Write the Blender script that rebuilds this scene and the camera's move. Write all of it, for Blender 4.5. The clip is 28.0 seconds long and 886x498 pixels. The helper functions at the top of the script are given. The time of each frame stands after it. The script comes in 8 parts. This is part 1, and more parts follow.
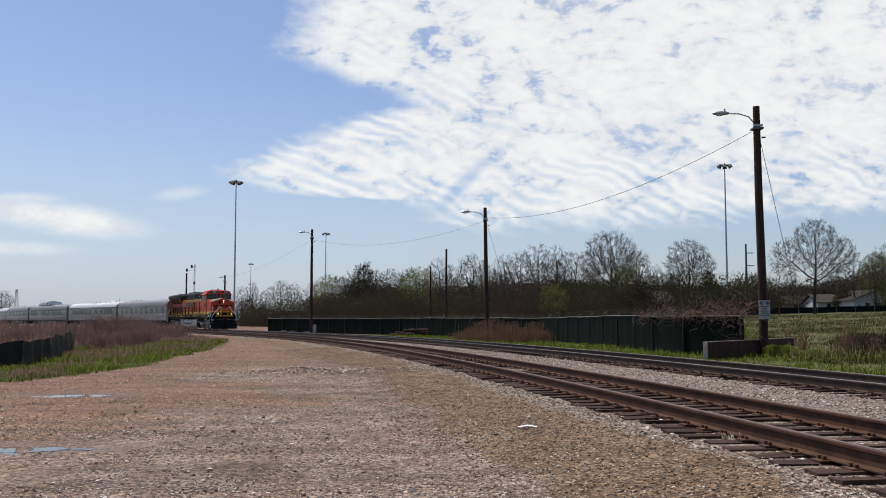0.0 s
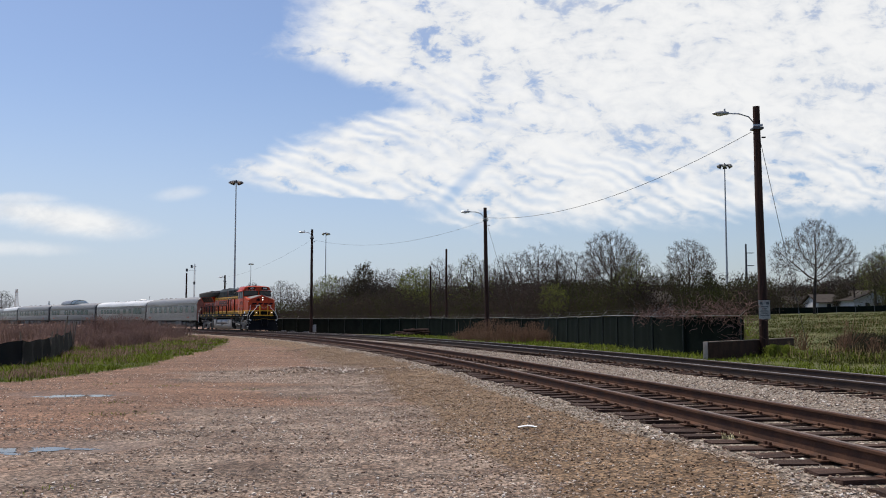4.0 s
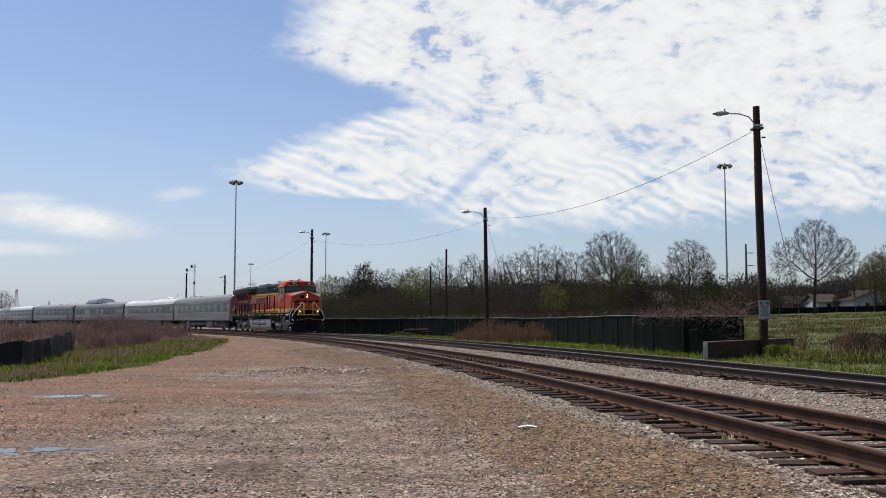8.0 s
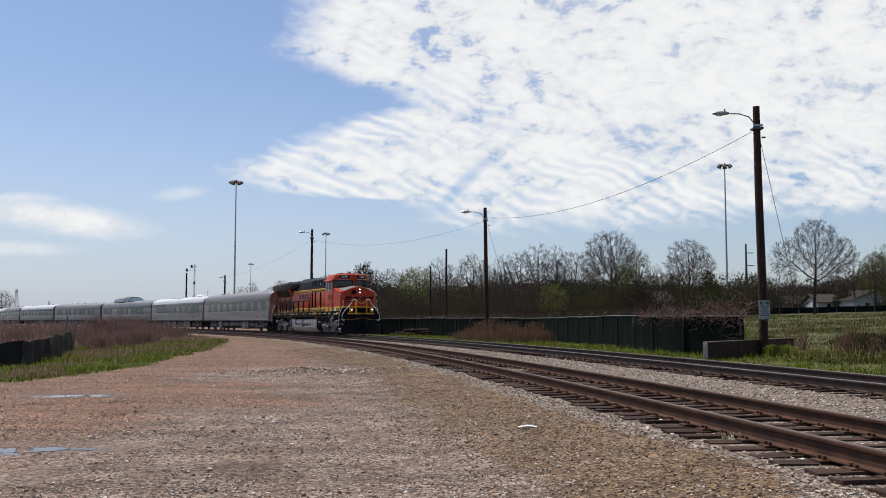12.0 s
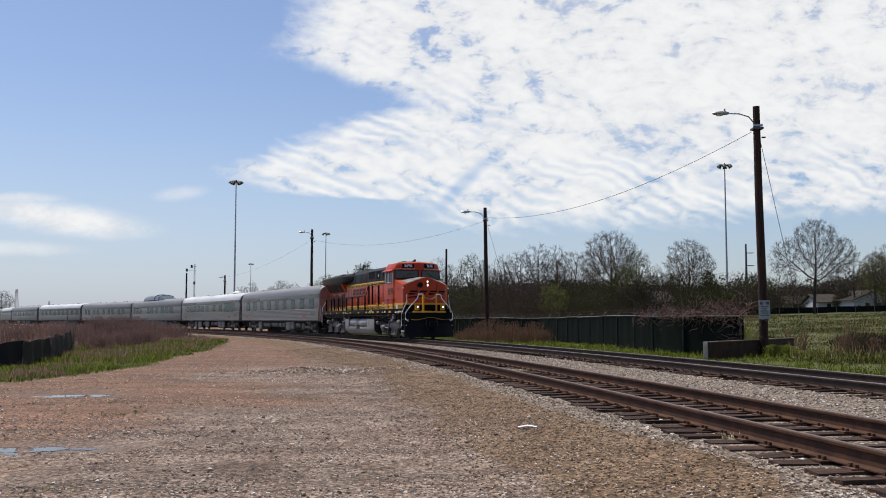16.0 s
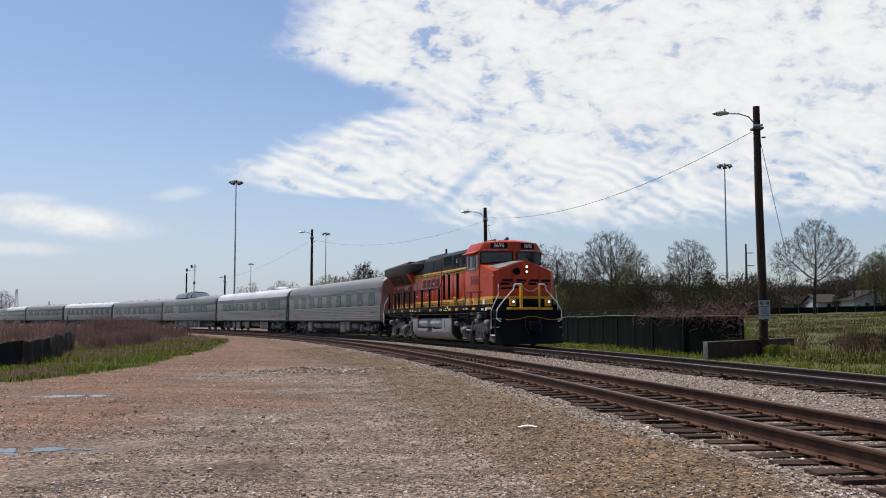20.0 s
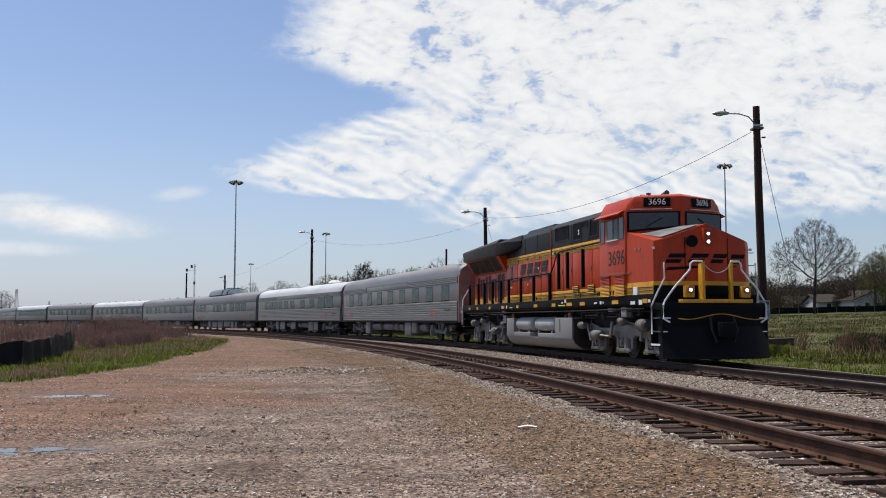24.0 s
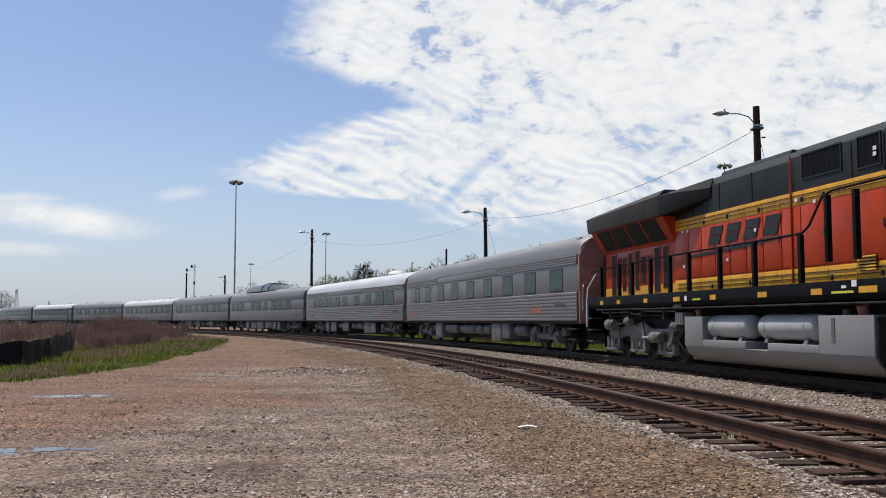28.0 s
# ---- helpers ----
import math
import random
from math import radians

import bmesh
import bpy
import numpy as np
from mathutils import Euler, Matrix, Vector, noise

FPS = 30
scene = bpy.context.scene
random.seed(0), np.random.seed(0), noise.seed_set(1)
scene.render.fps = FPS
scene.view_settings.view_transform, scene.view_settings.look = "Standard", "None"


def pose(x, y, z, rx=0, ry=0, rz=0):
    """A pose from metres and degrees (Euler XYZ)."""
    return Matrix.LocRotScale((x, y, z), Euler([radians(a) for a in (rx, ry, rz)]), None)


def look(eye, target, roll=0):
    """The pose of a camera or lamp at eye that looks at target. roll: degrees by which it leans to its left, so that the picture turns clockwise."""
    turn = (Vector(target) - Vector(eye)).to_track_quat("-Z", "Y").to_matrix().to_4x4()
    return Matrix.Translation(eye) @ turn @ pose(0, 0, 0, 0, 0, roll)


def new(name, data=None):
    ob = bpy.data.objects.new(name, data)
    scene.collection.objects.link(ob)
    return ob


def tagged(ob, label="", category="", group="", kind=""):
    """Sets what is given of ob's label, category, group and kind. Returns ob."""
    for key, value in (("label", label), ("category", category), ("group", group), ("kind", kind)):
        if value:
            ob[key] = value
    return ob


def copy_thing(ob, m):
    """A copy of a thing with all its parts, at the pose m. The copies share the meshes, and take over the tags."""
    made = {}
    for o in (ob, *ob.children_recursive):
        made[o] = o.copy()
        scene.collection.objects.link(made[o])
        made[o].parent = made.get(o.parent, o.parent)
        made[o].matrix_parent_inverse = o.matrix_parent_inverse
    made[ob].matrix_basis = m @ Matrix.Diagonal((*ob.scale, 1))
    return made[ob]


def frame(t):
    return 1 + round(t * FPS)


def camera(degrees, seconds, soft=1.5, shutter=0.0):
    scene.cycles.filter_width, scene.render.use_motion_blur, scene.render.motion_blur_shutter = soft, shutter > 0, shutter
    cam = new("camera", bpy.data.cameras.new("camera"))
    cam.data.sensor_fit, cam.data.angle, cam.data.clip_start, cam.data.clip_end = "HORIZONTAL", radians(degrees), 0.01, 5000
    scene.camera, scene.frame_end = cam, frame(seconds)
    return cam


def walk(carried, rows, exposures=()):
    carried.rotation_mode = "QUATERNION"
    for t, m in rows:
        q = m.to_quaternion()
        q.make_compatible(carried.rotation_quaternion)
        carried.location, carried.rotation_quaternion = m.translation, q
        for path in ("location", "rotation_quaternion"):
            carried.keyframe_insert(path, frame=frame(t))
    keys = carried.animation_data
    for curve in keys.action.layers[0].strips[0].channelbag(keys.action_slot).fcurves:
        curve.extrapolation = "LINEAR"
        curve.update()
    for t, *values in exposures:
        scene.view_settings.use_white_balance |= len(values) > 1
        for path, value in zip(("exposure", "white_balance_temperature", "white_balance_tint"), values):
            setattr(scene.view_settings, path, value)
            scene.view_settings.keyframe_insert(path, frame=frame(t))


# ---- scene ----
# ---- camera: stands still on the gravel lot, eye height 1.53 m ----
EYE_Z, RAIL_Z = 1.529, 0.42
cam = camera(50.0, 28.0, soft=1.0)
CAM = pose(0, 0, EYE_Z, 90 + 4.286, 0, 0)
walk(cam, [(0, CAM), (28, CAM)])

# ---- world and sun: high sun ahead of the camera to its left, thin rippled cloud sheet ----
SUN_EL, SUN_AZ = 66.0, -56.0
world = bpy.data.worlds.new("sky_world")
scene.world = world
world.use_nodes = True


class Nodes:
    """Small helper to wire node trees."""

    def __init__(self, tree):
        self.tree = tree
        tree.nodes.clear()

    def add(self, kind):
        return self.tree.nodes.new(kind)

    def link(self, a, b):
        self.tree.links.new(a, b)

    def put(self, v, socket):
        if isinstance(v, (int, float, tuple)):
            socket.default_value = v
        else:
            self.link(v, socket)

    def math(self, op, a, b=0.0, clamp=False):
        n = self.add("ShaderNodeMath")
        n.operation, n.use_clamp = op, clamp
        self.put(a, n.inputs[0])
        self.put(b, n.inputs[1])
        return n.outputs[0]

    def ramp(self, v, lo, hi, a=0.0, b=1.0):
        n = self.add("ShaderNodeMapRange")
        n.interpolation_type = "SMOOTHSTEP"
        self.put(v, n.inputs[0])
        for i, x in enumerate((lo, hi, a, b)):
            self.put(x, n.inputs[i + 1])
        return n.outputs[0]

    def mix(self, fac, a, b, blend="MIX"):
        n = self.add("ShaderNodeMix")
        n.data_type, n.blend_type = "RGBA", blend
        self.put(fac, n.inputs[0])
        self.put(a if not (isinstance(a, tuple) and len(a) == 3) else (*a, 1), n.inputs[6])
        self.put(b if not (isinstance(b, tuple) and len(b) == 3) else (*b, 1), n.inputs[7])
        return n.outputs[2]

    def noise(self, vec, scale, detail=3.0, rough=0.55, dist=0.0):
        n = self.add("ShaderNodeTexNoise")
        if vec is not None:
            self.link(vec, n.inputs["Vector"])
        n.inputs["Scale"].default_value = scale
        n.inputs["Detail"].default_value = detail
        n.inputs["Roughness"].default_value = rough
        n.inputs["Distortion"].default_value = dist
        return n.outputs[0]

    def xyz(self, x, y, z=0.0):
        n = self.add("ShaderNodeCombineXYZ")
        for i, v in enumerate((x, y, z)):
            self.put(v, n.inputs[i])
        return n.outputs[0]


def build_sky():
    w = Nodes(world.node_tree)
    out = w.add("ShaderNodeOutputWorld")
    bg = w.add("ShaderNodeBackground")
    w.link(bg.outputs[0], out.inputs[0])
    bg.inputs[1].default_value = 0.105
    sky = w.add("ShaderNodeTexSky")
    sky.sky_type, sky.sun_disc = "NISHITA", False
    sky.sun_elevation, sky.sun_rotation = radians(SUN_EL), radians(SUN_AZ)
    sky.altitude, sky.air_density, sky.dust_density, sky.ozone_density = 80, 1.0, 1.2, 2.0
    co = w.add("ShaderNodeTexCoord")
    sep = w.add("ShaderNodeSeparateXYZ")
    w.link(co.outputs["Generated"], sep.inputs[0])
    ahead = w.math("MAXIMUM", sep.outputs[1], 0.02)
    a = w.math("DIVIDE", sep.outputs[0], ahead)
    e = w.math("DIVIDE", sep.outputs[2], ahead)
    # outline of the cloud sheet: where its left rim lies at each height above the horizon
    wisp = w.xyz(a, w.math("MULTIPLY", e, 1.7))
    rag = w.math("ADD", w.math("MULTIPLY", w.math("SUBTRACT", w.noise(wisp, 9.0, 6, 0.68, 0.6), 0.5), 0.11), w.math("MULTIPLY", w.math("SUBTRACT", w.noise(wisp, 38.0, 4, 0.65), 0.5), 0.035))
    curve = w.add("ShaderNodeValToRGB")
    w.put(w.math("DIVIDE", e, 0.4, True), curve.inputs[0])
    el = curve.color_ramp.elements
    rim = ((0.090, 0.06), (0.105, -0.010), (0.118, -0.012), (0.1265, -0.045), (0.130, -0.13), (0.136, -0.185), (0.148, -0.225), (0.161, -0.235), (0.180, -0.180),
           (0.200, -0.135), (0.215, -0.095), (0.228, -0.045), (0.240, -0.050), (0.254, -0.09), (0.268, -0.135), (0.284, -0.175), (0.312, -0.165), (0.345, -0.145))
    el[0].position, el[1].position = rim[0][0] / 0.4, rim[-1][0] / 0.4
    for p, v0 in rim[1:-1]:
        el.new(p / 0.4)
    for k, (p, v0) in enumerate(rim):
        el[k].color = (v0 + 0.5, v0 + 0.5, v0 + 0.5, 1)
    left_rim = w.math("SUBTRACT", a, w.math("SUBTRACT", curve.outputs[0], 0.5))
    low_rim = w.math("MULTIPLY", w.math("SUBTRACT", e, w.math("ADD", 0.089, w.math("MULTIPLY", w.math("MAXIMUM", w.math("MINIMUM", a, 0.8), 0.0), 0.058))), 2.6)
    high_rim = w.math("MULTIPLY", w.math("SUBTRACT", 1.3, e), 0.3)
    edge = w.math("MINIMUM", w.math("MINIMUM", left_rim, low_rim), high_rim)
    front = w.ramp(sep.outputs[1], 0.0, 0.2)

    def streak(a0, e0, ra, re_, tilt, gain):
        """An elongated wisp about a bearing and height."""
        x0 = w.math("SUBTRACT", a, a0)
        y0 = w.math("SUBTRACT", w.math("SUBTRACT", e, e0), w.math("MULTIPLY", x0, tilt))
        du, dv = w.math("DIVIDE", x0, ra), w.math("DIVIDE", y0, re_)
        rr = w.math("SQRT", w.math("ADD", w.math("MULTIPLY", du, du), w.math("MULTIPLY", dv, dv)))
        return w.ramp(w.math("ADD", w.math("SUBTRACT", 1.0, rr), w.math("MULTIPLY", rag, 7.0)), -0.1, 0.8, 0.0, gain)

    # lone clouds low on the other side
    lone = w.math("MAXIMUM", w.math("MAXIMUM", streak(-0.405, 0.108, 0.110, 0.021, -0.13, 0.95), streak(-0.46, 0.076, 0.09, 0.010, -0.03, 0.5)),
                  w.math("MAXIMUM", streak(-0.278, 0.134, 0.035, 0.009, 0.1, 0.4), streak(-0.45, 0.128, 0.06, 0.008, 0.0, 0.6)))
    lone = w.math("MULTIPLY", lone, front)
    # ripples across the low lobe, puffs and a few thin places over the rest
    warp = w.noise(wisp, 7.0, 3, 0.55)
    phase = w.math("ADD", w.math("MULTIPLY", w.math("ADD", e, w.math("MULTIPLY", a, 0.42)), 400.0), w.math("ADD", w.math("MULTIPLY", warp, 26.0), w.math("MULTIPLY", w.noise(wisp, 26.0, 2, 0.5), 9.0)))
    rip = w.math("ADD", w.math("MULTIPLY", w.math("SINE", phase), 0.5), 0.5)
    lobe = w.math("MULTIPLY", w.ramp(edge, 0.10, 0.24, 1.0, 0.12), w.ramp(e, 0.20, 0.26, 1.0, 0.25))
    rip = w.math("MULTIPLY", w.math("MULTIPLY", rip, w.ramp(w.noise(wisp, 16.0, 3, 0.6), 0.30, 0.62)), lobe)
    puff = w.noise(wisp, 34.0, 5, 0.62, 0.35)
    soft = w.noise(wisp, 11.0, 4, 0.58, 0.5)
    sheet = w.math("MULTIPLY", w.ramp(w.math("ADD", w.math("ADD", edge, rag), w.math("MULTIPLY", rip, -0.016)), -0.030, 0.050), front)
    gaps = w.math("MULTIPLY", w.ramp(w.math("ADD", w.math("MULTIPLY", puff, 0.6), w.math("MULTIPLY", soft, 0.4)), 0.35, 0.47, 1.0, 0.0), w.ramp(edge, 0.10, 0.42, 0.85, 0.42))
    slot = streak(0.018, 0.141, 0.045, 0.014, 0.95, 0.75)
    cover = w.math("MULTIPLY", sheet, w.math("SUBTRACT", w.math("SUBTRACT", 1.0, gaps), w.math("ADD", w.math("MULTIPLY", rip, 0.55), w.math("MULTIPLY", slot, 0.8))), True)
    cover = w.math("MAXIMUM", w.math("MULTIPLY", cover, 0.97), lone)
    above = w.ramp(sep.outputs[2], 0.015, 0.07)
    cover = w.math("MULTIPLY", cover, above, True)
    glow = w.mix(w.ramp(w.math("ADD", w.math("MULTIPLY", puff, 0.5), w.math("MULTIPLY", soft, 0.5)), 0.36, 0.60), (7.2, 7.4, 7.7), (8.75, 8.75, 8.7))
    # milky haze towards the horizon
    haze = w.math("MULTIPLY", w.ramp(sep.outputs[2], -0.02, 0.26, 0.50, 0.0), w.ramp(a, -0.35, 0.45, 1.1, 0.35))
    base = w.mix(haze, w.mix(1.0, sky.outputs[0], (1.08, 1.09, 1.20), "MULTIPLY"), (5.1, 5.95, 7.5))
    w.link(w.mix(cover, base, glow), bg.inputs[0])


build_sky()
sun_data = bpy.data.lights.new("sun", "SUN")
sun_data.energy, sun_data.angle, sun_data.color = 4.4, radians(0.55), (1.0, 0.95, 0.87)
sun = new("sun", sun_data)
sd = Vector((math.sin(radians(SUN_AZ)) * math.cos(radians(SUN_EL)), math.cos(radians(SUN_AZ)) * math.cos(radians(SUN_EL)), math.sin(radians(SUN_EL))))
sun.matrix_basis = look(sd * 60, (0, 0, 0))
scene.view_settings.exposure = 0.0


# ---- materials ----
def surface(name, c1, c2, rough=0.7, metal=0.0, scale=4.0, fine=40.0, bump=0.2, fine_amt=0.25, spread=0.0, stretch=(1, 1, 1), coat=0.0, dist=0.01, spec=0.5, rust=None, rust_amt=0.0):
    """A worn surface: two colours mixed by a broad noise, darkened and lightened by a fine one."""
    m = bpy.data.materials.new(name)
    m.use_nodes = True
    g = Nodes(m.node_tree)
    out = g.add("ShaderNodeOutputMaterial")
    b = g.add("ShaderNodeBsdfPrincipled")
    g.link(b.outputs[0], out.inputs[0])
    co = g.add("ShaderNodeTexCoord")
    mp = g.add("ShaderNodeMapping")
    g.link(co.outputs["Object"], mp.inputs[0])
    mp.inputs["Scale"].default_value = stretch
    vec = mp.outputs[0]
    if spread:
        inf = g.add("ShaderNodeObjectInfo")
        off = g.add("ShaderNodeVectorMath")
        off.operation = "ADD"
        g.link(vec, off.inputs[0])
        g.link(g.math("MULTIPLY", inf.outputs["Random"], 37.0), off.inputs[1])
        vec = off.outputs[0]
    broad = g.noise(vec, scale, 4, 0.6)
    grain = g.noise(vec, fine, 3, 0.6)
    col = g.mix(g.ramp(broad, 0.32, 0.68), c1, c2)
    if rust:
        col = g.mix(g.ramp(g.noise(vec, scale * 2.3, 6, 0.7, 0.5), 0.62 - rust_amt * 0.4, 0.72 - rust_amt * 0.2), col, rust)
    shade = g.ramp(grain, 0.25, 0.75, 1 - fine_amt, 1 + fine_amt)
    if spread:
        shade = g.math("MULTIPLY", shade, g.math("ADD", 1 - spread, g.math("MULTIPLY", inf.outputs["Random"], 2 * spread)))
    col = g.mix(1.0, col, g.xyz(shade, shade, shade), "MULTIPLY")
    g.link(col, b.inputs["Base Color"])
    b.inputs["Metallic"].default_value = metal
    g.link(g.ramp(broad, 0.3, 0.7, max(0.03, rough - 0.08), min(1, rough + 0.08)), b.inputs["Roughness"])
    b.inputs["Coat Weight"].default_value = coat
    b.inputs["Specular IOR Level"].default_value = spec
    b.inputs["Coat Roughness"].default_value = 0.12
    if bump:
        bp = g.add("ShaderNodeBump")
        bp.inputs["Strength"].default_value = bump
        bp.inputs["Distance"].default_value = dist
        g.link(grain, bp.inputs["Height"])
        g.link(bp.outputs[0], b.inputs["Normal"])
    return m


def glowing(name, colour, strength):
    m = bpy.data.materials.new(name)
    m.use_nodes = True
    g = Nodes(m.node_tree)
    out = g.add("ShaderNodeOutputMaterial")
    e = g.add("ShaderNodeEmission")
    e.inputs[0].default_value = (*colour, 1)
    e.inputs[1].default_value = strength
    g.link(e.outputs[0], out.inputs[0])
    return m


def leafy(name, c1, c2, trans=0.3):
    """Leaves and blades: matt, a little light shines through; tone differs from clump to clump."""
    m = bpy.data.materials.new(name)
    m.use_nodes = True
    g = Nodes(m.node_tree)
    out = g.add("ShaderNodeOutputMaterial")
    geo = g.add("ShaderNodeNewGeometry")
    co = g.add("ShaderNodeTexCoord")
    broad = g.noise(co.outputs["Object"], 0.45, 3, 0.6)
    f = g.math("ADD", g.math("MULTIPLY", geo.outputs["Random Per Island"], 0.6), g.math("MULTIPLY", g.math("SUBTRACT", broad, 0.25), 0.8), True)
    col = g.mix(f, c1, c2)
    d = g.add("ShaderNodeBsdfDiffuse")
    t = g.add("ShaderNodeBsdfTranslucent")
    g.link(col, d.inputs[0])
    g.link(col, t.inputs[0])
    mx = g.add("ShaderNodeMixShader")
    mx.inputs[0].default_value = trans
    g.link(d.outputs[0], mx.inputs[1])
    g.link(t.outputs[0], mx.inputs[2])
    g.link(mx.outputs[0], out.inputs[0])
    return m


MAT = {}
MAT["rail"] = surface("rusted_rail_steel", (0.050, 0.024, 0.015), (0.092, 0.045, 0.027), 0.78, 0.1, 3, 60, 0.3, spec=0.2)
MAT["rail_head"] = surface("worn_rail_head", (0.17, 0.14, 0.13), (0.24, 0.21, 0.20), 0.42, 0.7, 2, 30, 0.05, 0.1)
MAT["rail_head_dull"] = surface("dull_rusty_rail_head", (0.082, 0.046, 0.034), (0.135, 0.084, 0.064), 0.5, 0.3, 2, 30, 0.08, 0.15, spec=0.3)
MAT["tie"] = surface("creosoted_tie", (0.030, 0.017, 0.013), (0.070, 0.041, 0.030), 0.9, 0, 3, 25, 0.7, 0.35, 0.3, (1, 8, 4), spec=0.2)
MAT["spike"] = surface("rusted_fastening", (0.09, 0.045, 0.03), (0.14, 0.08, 0.05), 0.75, 0.3, 5, 40, 0.2, spec=0.2)
MAT["rail_dark"] = surface("dark_rail_steel", (0.034, 0.022, 0.017), (0.065, 0.043, 0.032), 0.7, 0.1, 3, 60, 0.3, spec=0.2)
MAT["pole"] = surface("creosoted_pole", (0.022, 0.012, 0.010), (0.06, 0.030, 0.022), 0.85, 0, 2, 18, 0.6, 0.35, 0.1, (6, 6, 0.5), spec=0.2)
MAT["galv"] = surface("galvanised_steel", (0.34, 0.35, 0.36), (0.46, 0.47, 0.48), 0.5, 0.6, 3, 30, 0.1, 0.12)
MAT["darkmetal"] = surface("dark_weathered_metal", (0.06, 0.06, 0.065), (0.11, 0.11, 0.115), 0.55, 0.4, 3, 30, 0.1, 0.15)
MAT["whitepaint"] = surface("old_white_paint", (0.62, 0.60, 0.56), (0.75, 0.73, 0.70), 0.65, 0, 3, 30, 0.1, 0.12)
MAT["signgrey"] = surface("weathered_sign_paint", (0.26, 0.26, 0.25), (0.38, 0.38, 0.36), 0.8, 0, 6, 30, 0.1, 0.2, spec=0.2)
MAT["wire"] = surface("weathered_cable", (0.05, 0.05, 0.052), (0.09, 0.09, 0.09), 0.7, 0.2, 3, 30, 0.0)
MAT["lens"] = surface("frosted_lamp_glass", (0.55, 0.55, 0.52), (0.7, 0.7, 0.66), 0.3, 0, 3, 30, 0.0)
MAT["screen"] = surface("green_privacy_mesh", (0.0050, 0.0078, 0.0062), (0.0095, 0.0135, 0.0108), 0.9, 0, 1.2, 60, 0.25, 0.3, spec=0.05)
MAT["post"] = surface("dull_fence_post", (0.028, 0.034, 0.030), (0.048, 0.055, 0.050), 0.8, 0, 3, 30, 0.1, 0.2, spec=0.2)
MAT["silt"] = surface("black_silt_cloth", (0.006, 0.006, 0.007), (0.014, 0.0145, 0.016), 0.75, 0, 2.5, 60, 0.3, 0.3, spec=0.2)
MAT["stake"] = surface("grey_wooden_stake", (0.13, 0.10, 0.08), (0.2, 0.16, 0.13), 0.9, 0, 5, 40, 0.4, spec=0.2)
MAT["concrete"] = surface("stained_concrete", (0.026, 0.0135, 0.009), (0.052, 0.028, 0.019), 0.9, 0, 2.2, 35, 0.4, 0.25, spec=0.1)
MAT["concrete_end"] = surface("pale_concrete", (0.22, 0.19, 0.165), (0.34, 0.30, 0.265), 0.9, 0, 3, 40, 0.3, 0.2)
MAT["bark"] = surface("grey_brown_bark", (0.035, 0.027, 0.023), (0.075, 0.058, 0.048), 0.95, 0, 2, 20, 0.5, 0.3, spec=0.2)
MAT["twig"] = leafy("fine_bare_twigs", (0.0588, 0.0479, 0.042), (0.1008, 0.0823, 0.0706), 0.25)
MAT["leaf_spring"] = leafy("spring_leaves", (0.126, 0.1596, 0.0252), (0.2268, 0.252, 0.0504), 0.4)
MAT["leaf_bud"] = leafy("budding_leaves", (0.1008, 0.0806, 0.0605), (0.1512, 0.1218, 0.0882), 0.35)
MAT["leaf_dark"] = leafy("evergreen_leaves", (0.0378, 0.0353, 0.0235), (0.0756, 0.0672, 0.0437), 0.25)
MAT["brush"] = leafy("brown_brush", (0.0487, 0.0378, 0.0319), (0.0756, 0.0588, 0.0479), 0.25)
MAT["brush_green"] = leafy("green_brown_brush", (0.042, 0.047, 0.0185), (0.0714, 0.0722, 0.0302), 0.25)
MAT["brush_red"] = leafy("russet_brush", (0.126, 0.0739, 0.0504), (0.21, 0.1302, 0.0882), 0.3)
MAT["field"] = leafy("rough_field_grass", (0.0416, 0.0528, 0.0144), (0.0832, 0.0808, 0.0333), 0.2)
MAT["grass"] = leafy("spring_grass", (0.0753, 0.1103, 0.0147), (0.1411, 0.1632, 0.0296), 0.25)
MAT["weed"] = leafy("dry_brown_weeds", (0.1474, 0.0902, 0.0785), (0.2566, 0.167, 0.143), 0.3)
MAT["weed_pale"] = leafy("dry_straw_weeds", (0.1428, 0.1092, 0.063), (0.2268, 0.1764, 0.1008), 0.25)
MAT["bleached"] = leafy("bleached_weed", (0.42, 0.38, 0.22), (0.62, 0.58, 0.40), 0.3)
MAT["siding"] = surface("white_house_siding", (0.42, 0.42, 0.44), (0.50, 0.50, 0.52), 0.7, 0, 2, 30, 0.1, 0.06)
MAT["roofing"] = surface("grey_brown_shingles", (0.045, 0.038, 0.034), (0.075, 0.064, 0.056), 0.95, 0, 2, 20, 0.4, 0.2, spec=0.05)
MAT["houseglass"] = surface("dark_window_glass", (0.02, 0.02, 0.025), (0.03, 0.03, 0.035), 0.1, 0, 2, 20, 0.0)
MAT["paper"] = surface("white_litter", (0.75, 0.75, 0.74), (0.82, 0.82, 0.8), 0.7, 0, 8, 50, 0.1, 0.05)


